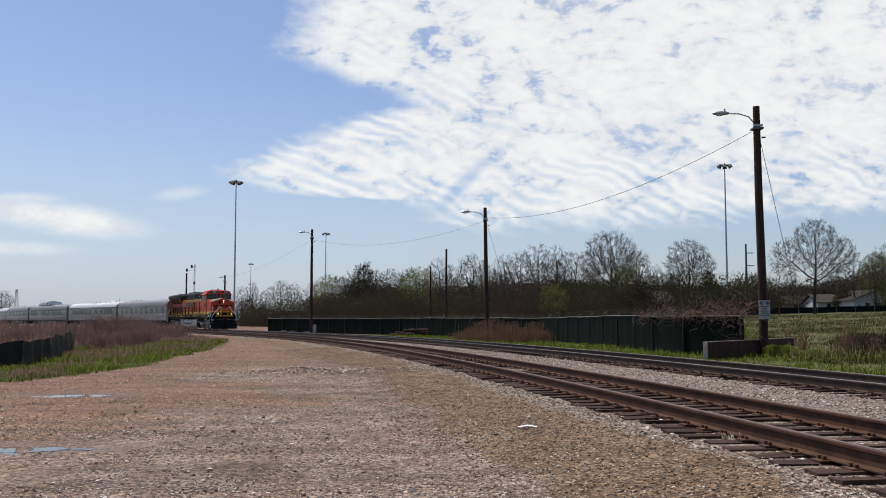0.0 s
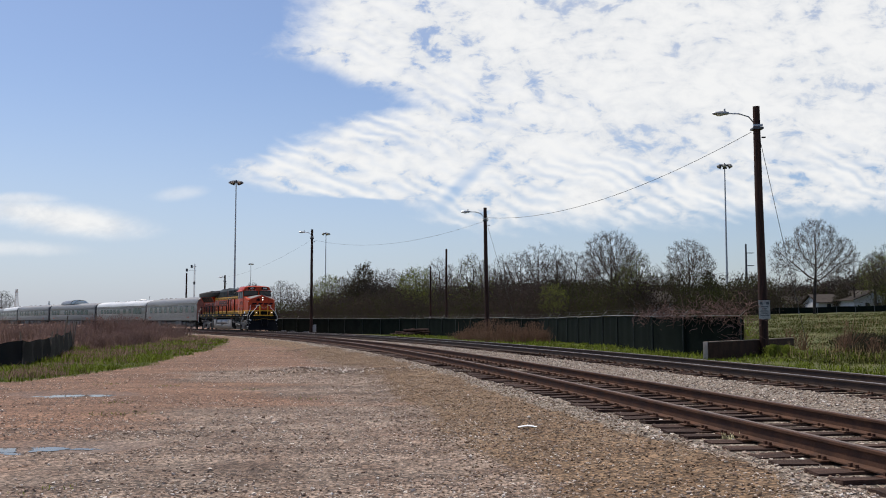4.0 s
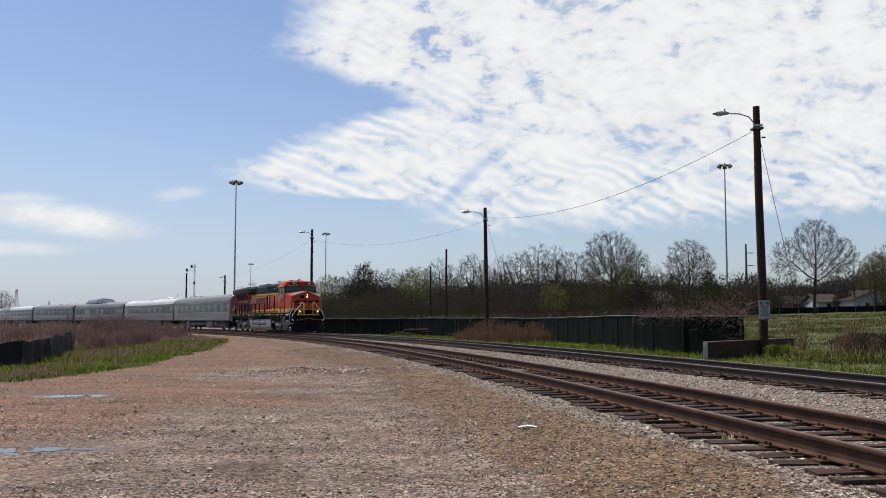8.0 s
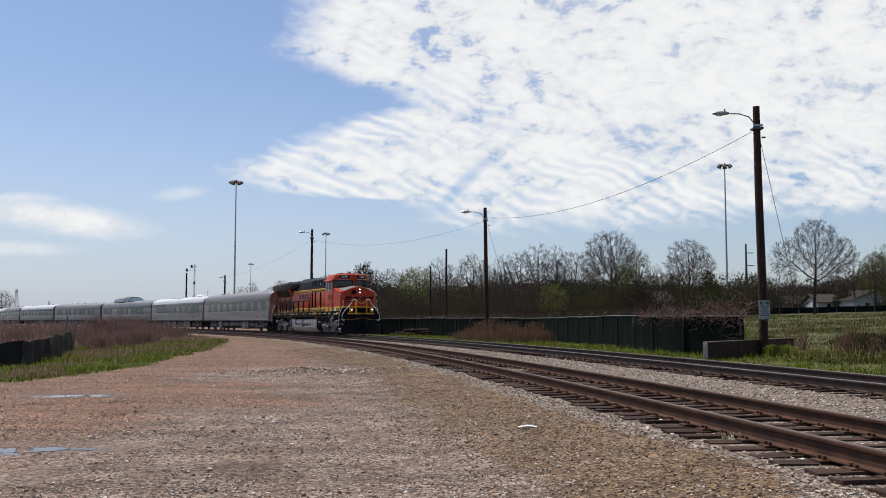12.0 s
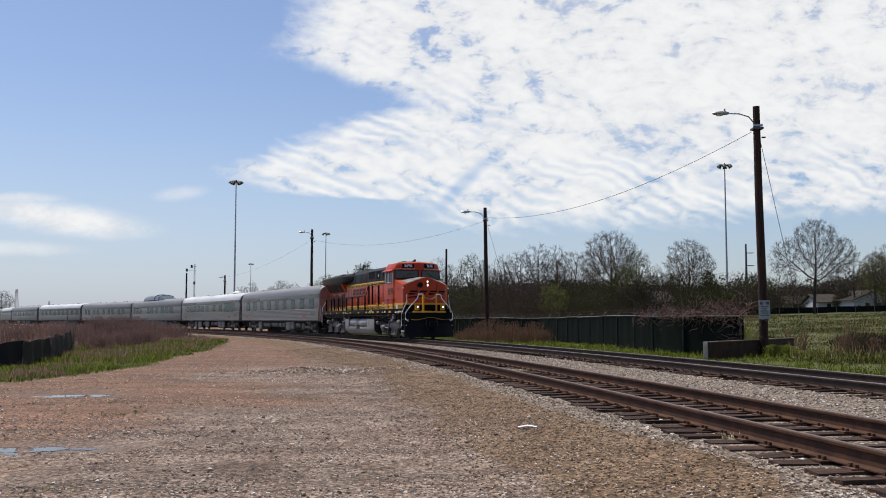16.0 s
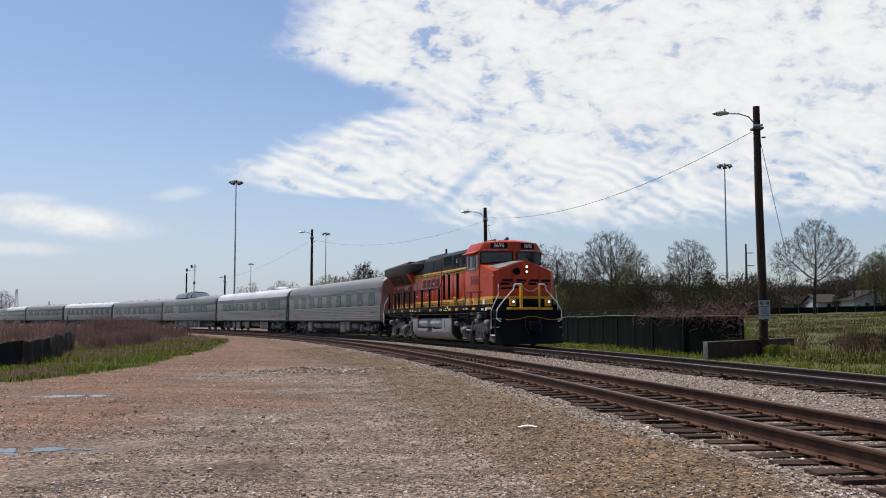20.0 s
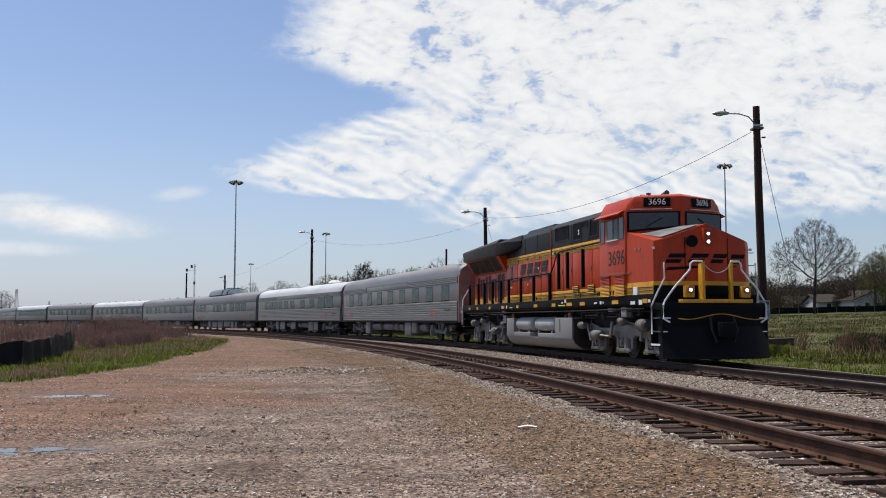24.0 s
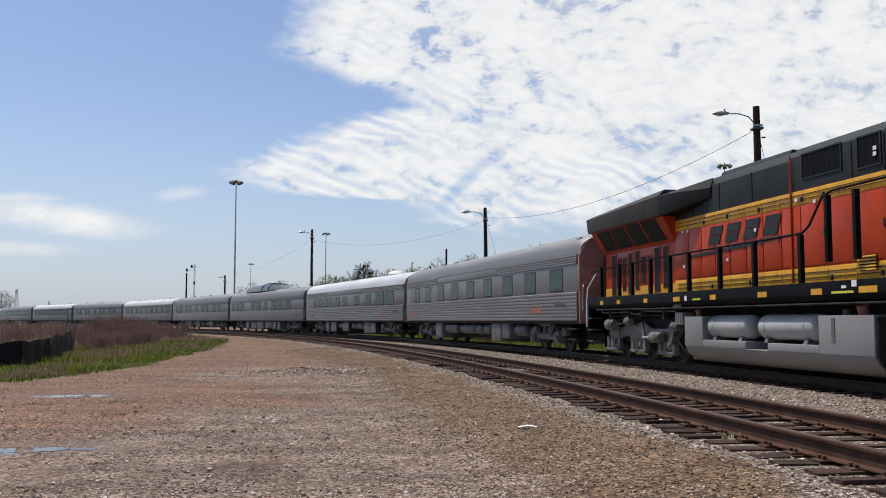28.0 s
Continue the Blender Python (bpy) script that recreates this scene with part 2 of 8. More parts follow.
# ---- mesh helpers ----
class M:
    """Collects vertices and faces for one mesh."""

    def __init__(self):
        self.v, self.f = [], []

    def add(self, vs, fs):
        n = len(self.v)
        self.v.extend(vs)
        self.f.extend([tuple(i + n for i in f) for f in fs])
        return self

    def box(self, x0, x1, y0, y1, z0, z1):
        vs = [(x, y, z) for z in (z0, z1) for y in (y0, y1) for x in (x0, x1)]
        return self.add(vs, [(0, 2, 3, 1), (4, 5, 7, 6), (0, 1, 5, 4), (2, 6, 7, 3), (0, 4, 6, 2), (1, 3, 7, 5)])

    def loft(self, loops, caps=True, close=True):
        n = len(loops[0])
        vs = [p for lp in loops for p in lp]
        fs = []
        for i in range(len(loops) - 1):
            for j in range(n if close else n - 1):
                k = (j + 1) % n
                fs.append((i * n + j, i * n + k, (i + 1) * n + k, (i + 1) * n + j))
        if caps:
            fs.append(tuple(range(n))[::-1])
            fs.append(tuple((len(loops) - 1) * n + j for j in range(n)))
        return self.add(vs, fs)

    def prism_y(self, poly, y0, y1):
        """Outline of (x, z) drawn out along y."""
        return self.loft([[(x, y0, z) for x, z in poly], [(x, y1, z) for x, z in poly]])

    def prism_x(self, poly, x0, x1):
        """Outline of (y, z) drawn out along x."""
        return self.loft([[(x0, y, z) for y, z in poly], [(x1, y, z) for y, z in poly]])

    def prism_z(self, poly, z0, z1):
        return self.loft([[(x, y, z0) for x, y in poly], [(x, y, z1) for x, y in poly]])

    def tube(self, pts, r, n=8, caps=True):
        rs = r if isinstance(r, (list, tuple)) else [r] * len(pts)
        pts = [Vector(p) for p in pts]
        loops = []
        for i, p in enumerate(pts):
            d = (pts[min(i + 1, len(pts) - 1)] - pts[max(i - 1, 0)]).normalized()
            a = d.orthogonal().normalized() if abs(d.z) > 0.99 else d.cross(Vector((0, 0, 1))).normalized()
            b = d.cross(a)
            loops.append([tuple(p + (a * math.cos(2 * math.pi * k / n) + b * math.sin(2 * math.pi * k / n)) * rs[i]) for k in range(n)])
        return self.loft(loops, caps)

    def cyl(self, p0, p1, r, n=16, r2=None):
        return self.tube([p0, p1], [r, r if r2 is None else r2], n)

    def ball(self, c, rx, ry, rz, n=10, m=6):
        loops = [[(c[0] + rx * math.sin(math.pi * i / m) * math.cos(2 * math.pi * k / n), c[1] + ry * math.sin(math.pi * i / m) * math.sin(2 * math.pi * k / n), c[2] - rz * math.cos(math.pi * i / m)) for k in range(n)] for i in range(1, m)]
        return self.loft(loops)

    def mesh(self, name, bevel=0.0, smooth=35):
        me = bpy.data.meshes.new(name)
        me.from_pydata(self.v, [], self.f)
        me.update()
        bm = bmesh.new()
        bm.from_mesh(me)
        bmesh.ops.recalc_face_normals(bm, faces=bm.faces)
        if bevel:
            es = [e for e in bm.edges if len(e.link_faces) == 2 and e.calc_face_angle(0) > 0.6]
            bmesh.ops.bevel(bm, geom=es, offset=bevel, segments=2, affect="EDGES", profile=0.6, clamp_overlap=True)
        bm.to_mesh(me)
        bm.free()
        if smooth:
            me.shade_smooth()
            me.set_sharp_from_angle(angle=radians(smooth))
        return me


def part(name, m, material, parent=None, label="", bevel=0.0, smooth=35, at=None):
    """Links a mesh as one object under a thing or a part."""
    me = m if isinstance(m, bpy.types.Mesh) else m.mesh(name, bevel, smooth)
    if material is not None and not me.materials:
        me.materials.append(MAT[material] if isinstance(material, str) else material)
    ob = new(name, me)
    if parent is not None:
        ob.parent = parent
    if at is not None:
        ob.matrix_basis = at
    return tagged(ob, label)


def thing(name, label, category, group="", kind="", at=None):
    ob = tagged(new(name), label, category, group, kind)
    ob.empty_display_size = 0.3
    if at is not None:
        ob.matrix_basis = at
    return ob


def raw_mesh(name, verts, faces, material, smooth=False):
    """A large mesh straight from arrays; all faces have the same number of corners."""
    verts, faces = np.asarray(verts, np.float32), np.asarray(faces, np.int32)
    me = bpy.data.meshes.new(name)
    me.vertices.add(len(verts))
    me.vertices.foreach_set("co", verts.ravel())
    n = faces.shape[1]
    me.loops.add(faces.size)
    me.loops.foreach_set("vertex_index", faces.ravel())
    me.polygons.add(len(faces))
    me.polygons.foreach_set("loop_start", np.arange(0, faces.size, n, dtype=np.int32))
    me.polygons.foreach_set("use_smooth", np.full(len(faces), smooth))
    me.update(calc_edges=True)
    if material is not None:
        me.materials.append(MAT[material] if isinstance(material, str) else material)
    return me


# ---- the line of the two tracks: distance s along the far track, growing away from the camera ----
NODES = [-80, 0, 25, 50, 80, 120, 170, 230, 256, 262, 600]
BENDS = [-0.0018, -0.00178, -0.00249, -0.00389, -0.00447, -0.00116, -0.00375, 0.00377, 0.0037, 0, 0]
TRACK_GAP = 5.26
S0 = -80


def lay_line():
    s = np.arange(0.0, 561.0, 0.5)
    k = np.interp(s, NODES, BENDS)
    th = -0.11714 + np.concatenate([[0], np.cumsum((k[1:] + k[:-1]) / 2 * 0.5)])
    mid = (th[1:] + th[:-1]) / 2
    x = 11.915 + np.concatenate([[0], np.cumsum(np.sin(mid) * 0.5)])
    y = -7.4626 + np.concatenate([[0], np.cumsum(np.cos(mid) * 0.5)])
    # behind the camera the line runs on straight
    sb = np.arange(-80.0, 0.0, 0.5)
    return (np.concatenate([sb, s]), np.concatenate([x[0] + np.sin(th[0]) * sb, x]),
            np.concatenate([y[0] + np.cos(th[0]) * sb, y]), np.concatenate([np.full(len(sb), th[0]), th]))


LS, LX, LY, LT = lay_line()


def on_line(s, d=0.0):
    """Place and heading at s, d metres to the camera's side of the far track."""
    x, y, t = np.interp(s, LS, LX), np.interp(s, LS, LY), np.interp(s, LS, LT)
    return x - np.cos(t) * d, y + np.sin(t) * d, t


def line_distance(x, y):
    """Signed distance to the far track's middle (camera's side positive) and the s there."""
    x, y = np.atleast_1d(x).astype(float), np.atleast_1d(y).astype(float)
    d, s = np.empty_like(x), np.empty_like(x)
    px, py, pt, ps = LX[::2], LY[::2], LT[::2], LS[::2]
    for i in range(0, len(x), 4000):
        dx, dy = x[i:i + 4000, None] - px, y[i:i + 4000, None] - py
        j = np.argmin(dx * dx + dy * dy, axis=1)
        k = np.arange(len(j))
        d[i:i + 4000] = -dx[k, j] * np.cos(pt[j]) + dy[k, j] * np.sin(pt[j])
        s[i:i + 4000] = ps[j]
    return d, s


def step(a, b, v):
    t = np.clip((v - a) / (b - a), 0, 1)
    return t * t * (3 - 2 * t)


def soft_noise(x, y, scale, seed=0):
    """Smooth value noise on arrays, about -1 to 1."""
    r = np.random.RandomState(seed)
    grid = r.uniform(-1, 1, (64, 64))
    fx, fy = x / scale, y / scale
    ix, iy = np.floor(fx).astype(int), np.floor(fy).astype(int)
    tx, ty = fx - ix, fy - iy
    tx, ty = tx * tx * (3 - 2 * tx), ty * ty * (3 - 2 * ty)
    g = lambda a, b: grid[a % 64, b % 64]
    return (g(ix, iy) * (1 - tx) + g(ix + 1, iy) * tx) * (1 - ty) + (g(ix, iy + 1) * (1 - tx) + g(ix + 1, iy + 1) * tx) * ty


def zones(x, y):
    """Shares of grass, ballast, tan shoulder and wet ground, and the height, at places on the ground."""
    x, y = np.atleast_1d(x).astype(float), np.atleast_1d(y).astype(float)
    d, s = line_distance(x, y)
    n1, n2, n3 = soft_noise(x, y, 9, 1), soft_noise(x, y, 2.3, 2), soft_noise(x, y, 0.7, 3)
    z_fine = 0.012 * soft_noise(x, y, 1.05, 41) * (1 - step(24, 40, y))
    wob = 0.35 * n2 + 0.15 * n3
    ballast = step(-2.9, -2.3, d + wob) * (1 - step(6.75, 7.25, d + wob))
    tan = step(6.6, 7.1, d + wob) * (1 - step(8.3, 9.1, d + 1.3 * wob)) * (1 - 0.6 * step(70, 110, s))
    # meadow on the camera's other side
    lim = np.interp(y, [0, 23, 32, 57, 90, 200], [-10.4, -10.4, -9.9, -13.4, -20, -70])
    left = step(-0.5, 0.6, lim - x + 0.9 * wob) * step(22.2, 24.0, y + 0.05 * (x + 10) + wob) * step(8.0, 9.5, d)
    lot = step(95, 120, s) * (1 - step(55, 75, -d))
    right = step(2.7, 3.6, -d + wob) * (1 - lot)
    grass = np.clip(np.maximum(left, right), 0, 1)
    z = 0.165 * step(-3.6, -2.0, d) * (1 - step(6.6, 9.6, d)) + 0.03 * step(-6, -4, d)
    z = z + 0.03 * n1 * (1 - ballast) + 0.016 * n2 * (1 - ballast) + 0.03 * grass * n2
    # a low heap and a windrow of pushed-up gravel across the lot
    lump = np.exp(-((x + 3.3) / 1.5) ** 2 - ((y - 27.0) / 0.9) ** 2) * (0.17 + 0.10 * n3 + 0.06 * n2)
    row = np.exp(-((y - 24.6 - 0.10 * (x + 8) - 0.6 * n1) / 0.7) ** 2) * (0.02 + 0.05 * n2) * step(-11, -9, x) * (1 - step(1, 4, x))
    z = z + np.maximum(lump, 0) + np.maximum(row, 0) * (1 - grass)
    rise = np.clip((-d - 8) * 0.030, 0, 2.9) * step(18, 40, x + 0.0 * y + 12)
    z = z + rise - 0.03 * step(100, 300, np.hypot(x, y)) * (d > 8)
    z = z + z_fine * (1 - ballast)
    wet = np.maximum(puddle(x, y, -7.4, 19.5, 1.2, 0.8), puddle(x, y, -5.2, 11.42, 1.3, 0.5))
    z = z * (1 - wet) - 0.020 * wet
    return grass, ballast, tan, wet, z


def puddle(x, y, cx, cy, rx, ry):
    r = np.sqrt(((x - cx) / rx) ** 2 + ((y - cy) / ry) ** 2) + 0.35 * soft_noise(x, y, 0.45, 7)
    return 1 - step(0.7, 1.5, r)


def ground_z(x, y):
    return zones(x, y)[4]


# ---- ground: one sheet to the horizon ----
def ground_material():
    m = bpy.data.materials.new("gravel_and_soil")
    m.use_nodes = True
    g = Nodes(m.node_tree)
    out = g.add("ShaderNodeOutputMaterial")
    b = g.add("ShaderNodeBsdfPrincipled")
    g.link(b.outputs[0], out.inputs[0])
    co = g.add("ShaderNodeTexCoord").outputs["Object"]

    def share(name):
        a = g.add("ShaderNodeAttribute")
        a.attribute_name = name
        return a.outputs["Fac"]

    n_mid = g.noise(co, 1.3, 4, 0.65)
    n_fine = g.noise(co, 9.0, 4, 0.7)
    vor = g.add("ShaderNodeTexVoronoi")
    g.link(co, vor.inputs["Vector"])
    vor.inputs["Scale"].default_value = 26.0
    stone = g.add("ShaderNodeSeparateColor")
    g.link(vor.outputs["Color"], stone.inputs[0])
    tone = g.math("MULTIPLY", g.ramp(stone.outputs[0], 0.0, 1.0, 0.45, 1.75), g.ramp(vor.outputs["Distance"], 0.25, 0.75, 1.10, 0.58))
    mp = g.add("ShaderNodeMapping")
    g.link(co, mp.inputs[0])
    mp.inputs["Scale"].default_value = (0.22, 1.0, 1.0)
    n_ruts = g.noise(mp.outputs[0], 0.9, 4, 0.6, 0.4)
    gravel = g.mix(g.ramp(n_mid, 0.35, 0.65), (0.1358, 0.0905, 0.0649), (0.2173, 0.1615, 0.1231))
    soil = g.mix(g.ramp(n_fine, 0.3, 0.7), (0.1353, 0.0722, 0.0443), (0.205, 0.1189, 0.0763))
    base = g.mix(g.ramp(g.math("ADD", share("soil"), g.math("MULTIPLY", g.math("SUBTRACT", g.math("ADD", g.math("MULTIPLY", n_mid, 0.6), g.math("MULTIPLY", n_ruts, 0.4)), 0.5), 0.9)), 0.30, 0.62), gravel, soil)
    blot = g.ramp(n_ruts, 0.30, 0.62, 0.74, 1.16)
    base = g.mix(1.0, base, g.xyz(blot, blot, blot), "MULTIPLY")
    base = g.mix(1.0, base, g.xyz(tone, tone, tone), "MULTIPLY")
    ball = g.mix(stone.outputs[1], (0.098, 0.073, 0.056), (0.279, 0.23, 0.18))
    ball = g.mix(1.0, ball, g.xyz(tone, tone, tone), "MULTIPLY")
    tanc = g.mix(g.ramp(n_mid, 0.3, 0.7), (0.1189, 0.0705, 0.0377), (0.1804, 0.1164, 0.0681))
    tanc = g.mix(1.0, tanc, g.xyz(tone, tone, tone), "MULTIPLY")
    turf = g.mix(g.ramp(n_mid, 0.35, 0.65), (0.0459, 0.059, 0.0115), (0.0918, 0.0836, 0.0262))
    col = g.mix(g.ramp(g.math("ADD", share("tan"), g.math("MULTIPLY", g.math("SUBTRACT", n_fine, 0.5), 0.8)), 0.35, 0.65), base, tanc)
    col = g.mix(g.ramp(g.math("ADD", share("ballast"), g.math("MULTIPLY", g.math("SUBTRACT", n_fine, 0.5), 0.8)), 0.35, 0.65), col, ball)
    col = g.mix(g.ramp(g.math("ADD", share("grass"), g.math("MULTIPLY", g.math("SUBTRACT", n_fine, 0.5), 0.8)), 0.25, 0.5), col, turf)
    wet = g.ramp(share("wet"), 0.02, 0.5)
    col = g.mix(g.math("MULTIPLY", wet, 0.4), col, (0.10, 0.06, 0.04))
    g.link(col, b.inputs["Base Color"])
    g.link(g.ramp(wet, 0.0, 1.0, 0.92, 0.7), b.inputs["Roughness"])
    b.inputs["Specular IOR Level"].default_value = 0.25
    bp = g.add("ShaderNodeBump")
    bp.inputs["Strength"].default_value = 0.4
    bp.inputs["Distance"].default_value = 0.03
    g.link(g.math("ADD", g.math("MULTIPLY", vor.outputs["Distance"], -0.8), n_fine), bp.inputs["Height"])
    g.link(bp.outputs[0], b.inputs["Normal"])
    return m


def warped(n, near, far, centre):
    """Grid lines close together at centre and wide apart far off."""
    t = np.linspace(-1, 1, n)
    a = math.asinh(far / near)
    return centre + near * np.sinh(a * t)


def build_ground():
    gx, gy = warped(345, 6.0, 2600.0, -1.0), warped(381, 7.0, 3000.0, 16.0)
    X, Y = np.meshgrid(gx, gy)
    x, y = X.ravel(), Y.ravel()
    grass, ballast, tan, wet, z = zones(x, y)
    nx, ny = len(gx), len(gy)
    i = np.arange(nx * ny).reshape(ny, nx)
    faces = np.stack([i[:-1, :-1], i[:-1, 1:], i[1:, 1:], i[1:, :-1]], -1).reshape(-1, 4)
    me = raw_mesh("ground", np.stack([x, y, z], 1), faces, ground_material(), True)
    n1, n2, n3 = soft_noise(x, y, 5.5, 51), soft_noise(x * 0.45, y, 1.6, 52), soft_noise(x, y, 0.8, 53)
    soil = np.clip(0.42 - 0.30 * step(-5.5, 0.5, x + 0.10 * y) + 0.34 * n1 + 0.30 * n2 + 0.12 * n3 + 0.25 * (1 - step(-6, -2, x)), 0, 1)
    for name, val in (("grass", grass), ("ballast", ballast), ("tan", tan), ("wet", wet), ("soil", soil)):
        at = me.attributes.new(name, "FLOAT", "POINT")
        at.data.foreach_set("value", val.astype(np.float32))
    return tagged(new("ground", me), "brown and grey gravel lot with soil, ballast and turf", "ground", kind="structure")


ground = build_ground()


def stone_material(name, tones):
    """Loose stones whose tone differs from stone to stone."""
    m = bpy.data.materials.new(name)
    m.use_nodes = True
    g = Nodes(m.node_tree)
    out = g.add("ShaderNodeOutputMaterial")
    b = g.add("ShaderNodeBsdfPrincipled")
    g.link(b.outputs[0], out.inputs[0])
    geo = g.add("ShaderNodeNewGeometry")
    ramp = g.add("ShaderNodeValToRGB")
    g.link(geo.outputs["Random Per Island"], ramp.inputs[0])
    el = ramp.color_ramp.elements
    el[0].color, el[1].color = (*tones[0], 1), (*tones[-1], 1)
    for p, c in zip((0.3, 0.6, 0.85), tones[1:-1]):
        el.new(p).color = (*c, 1)
    g.link(ramp.outputs[0], b.inputs["Base Color"])
    b.inputs["Roughness"].default_value = 0.9
    b.inputs["Specular IOR Level"].default_value = 0.25
    return m


MAT["stone"] = stone_material("loose_stones", ((0.141, 0.095, 0.071), (0.242, 0.171, 0.127), (0.367, 0.283, 0.223), (0.535, 0.445, 0.368), (0.70, 0.635, 0.57)))
MAT["grit"] = stone_material("brown_grit", ((0.10, 0.062, 0.037), (0.162, 0.107, 0.066), (0.23, 0.162, 0.108), (0.325, 0.243, 0.17), (0.48, 0.40, 0.31)))


def scatter_stones(name, x, y, size, label, seed, sink=0.3, mat="stone"):
    """Angular stones, each a squashed octahedron with shaken corners, lying on the ground."""
    r = np.random.RandomState(seed)
    n = len(x)
    z = ground_z(x, y)
    base = np.array([[1, 0, 0], [0, 1, 0], [-1, 0, 0], [0, -1, 0], [0, 0, 0.75], [0, 0, -0.75]], float)
    v = base[None] * r.uniform(0.65, 1.25, (n, 6, 1)) + r.uniform(-0.22, 0.22, (n, 6, 3))
    v = v * r.uniform(0.7, 1.15, (n, 1, 3))
    for p, q in ((0, 1), (1, 2), (0, 2)):
        a = r.uniform(0, 6.28, n)
        c, s = np.cos(a)[:, None], np.sin(a)[:, None]
        vp, vq = v[..., p] * c - v[..., q] * s, v[..., p] * s + v[..., q] * c
        v[..., p], v[..., q] = vp, vq
    v[..., 2] *= 0.55
    v = v * size[:, None, None]
    v += np.stack([x, y, z + size * (0.55 - sink)], -1)[:, None]
    f = np.array([[0, 1, 4], [1, 2, 4], [2, 3, 4], [3, 0, 4], [1, 0, 5], [2, 1, 5], [3, 2, 5], [0, 3, 5]])
    faces = (f[None] + 6 * np.arange(n)[:, None, None]).reshape(-1, 3)
    me = raw_mesh(name, v.reshape(-1, 3), faces, mat)
    return tagged(new(name, me), label, "stones", kind="stuff")


def build_stones():
    r = np.random.RandomState(5)
    # lot near the camera: density falls with distance
    n = 120000
    y = 6.5 + 42 * r.uniform(0, 1, n) ** 2.2
    x = (r.uniform(-0.52, 0.52, n)) * (y + 1.0)
    d, s = line_distance(x, y)
    gr, ba, tn, wet, z = zones(x, y)
    patch = 0.8 * soft_noise(x * 0.35, y, 1.6, 11) + 0.5 * soft_noise(x, y, 1.1, 12) + 0.45 * step(-5, 3, x) - 0.2
    keep = (gr < 0.4) & (d > 8.4 + 0.5 * soft_noise(x, y, 1.5, 17) - 2.2 * (r.uniform(0, 1, n) < 0.35)) & (wet < 0.1) & (r.uniform(-1.0, 1.0, n) < patch * 1.3 + 0.05)
    x, y = x[keep], y[keep]
    scatter_stones("gravel", x, y, r.uniform(0.008, 0.020, len(x)) * (1 + 0.8 * (r.uniform(0, 1, len(x)) > 0.96)), "loose grey and brown stones on the lot", 6)
    # larger pale pebbles lying singly
    n = 5200
    y = 6.8 + 24 * r.uniform(0, 1, n) ** 1.7
    x = r.uniform(-0.5, 0.42, n) * (y + 1.0)
    d, s = line_distance(x, y)
    gr, ba, tn, wet, z = zones(x, y)
    keep = (gr < 0.3) & (d > 7.6) & (wet < 0.1) & (r.uniform(-1.0, 1.0, n) < 0.3 + soft_noise(x, y, 2.2, 19))
    x, y = x[keep], y[keep]
    scatter_stones("pebbles", x, y, 0.016 + 0.022 * r.uniform(0, 1, len(x)) ** 2.5, "pale larger pebbles strewn over the lot", 16, 0.15)
    # ballast beside and between the tracks
    n = 64000
    s = 8 + 75 * r.uniform(0, 1, n) ** 1.8
    d = -2.5 + 9.4 * r.uniform(0, 1, n) + 0.15 * r.normal(0, 1, n)
    lx, ly, t = on_line(s)
    x, y = lx - np.cos(t) * d, ly + np.sin(t) * d
    keep = np.ones(n, bool)
    for c in (0, TRACK_GAP):
        rail = np.abs(np.abs(d - c) - 0.7525) < 0.10
        keep &= ~rail
        keep &= ~((np.abs(d - c) < 1.32) & (np.abs(((s + 0.02) % 0.52) - 0.26) < 0.13))
    scatter_stones("ballast_stones", x[keep], y[keep], r.uniform(0.015, 0.033, keep.sum()), "pale grey crushed ballast stones between the rails", 8, 0.2)
    # brown grit on the shoulder below the siding
    n = 19000
    s = 10 + 50 * r.uniform(0, 1, n) ** 1.7
    d = 6.7 + 2.6 * r.uniform(0, 1, n) + 0.3 * r.normal(0, 1, n)
    lx, ly, t = on_line(s)
    x, y = lx - np.cos(t) * d, ly + np.sin(t) * d
    scatter_stones("shoulder_grit", x, y, r.uniform(0.009, 0.024, n), "brown grit and small stones on the shoulder", 18, 0.2, "grit")
    # a low heap of coarser stones in the middle of the lot
    n = 1500
    a, q = r.uniform(0, 6.28, n), np.abs(r.normal(0, 0.5, n))
    x, y = -3.3 + 2.3 * q * np.cos(a), 27.0 + 1.2 * q * np.sin(a)
    scatter_stones("coarse_gravel", x, y, r.uniform(0.016, 0.050, n), "coarser pale stones spread on the lot", 9, 0.1)


build_stones()


# ---- water standing in two hollows of the lot ----
def water_material():
    m = bpy.data.materials.new("puddle_water")
    m.use_nodes = True
    g = Nodes(m.node_tree)
    out = g.add("ShaderNodeOutputMaterial")
    b = g.add("ShaderNodeBsdfPrincipled")
    b.inputs["Base Color"].default_value = (0.07, 0.055, 0.042, 1)
    b.inputs["Roughness"].default_value = 0.03
    b.inputs["IOR"].default_value = 1.33
    bp = g.add("ShaderNodeBump")
    bp.inputs["Strength"].default_value = 0.03
    g.link(g.noise(g.add("ShaderNodeTexCoord").outputs["Object"], 12, 2), bp.inputs["Height"])
    g.link(bp.outputs[0], b.inputs["Normal"])
    g.link(b.outputs[0], out.inputs[0])
    return m


MAT["water"] = water_material()


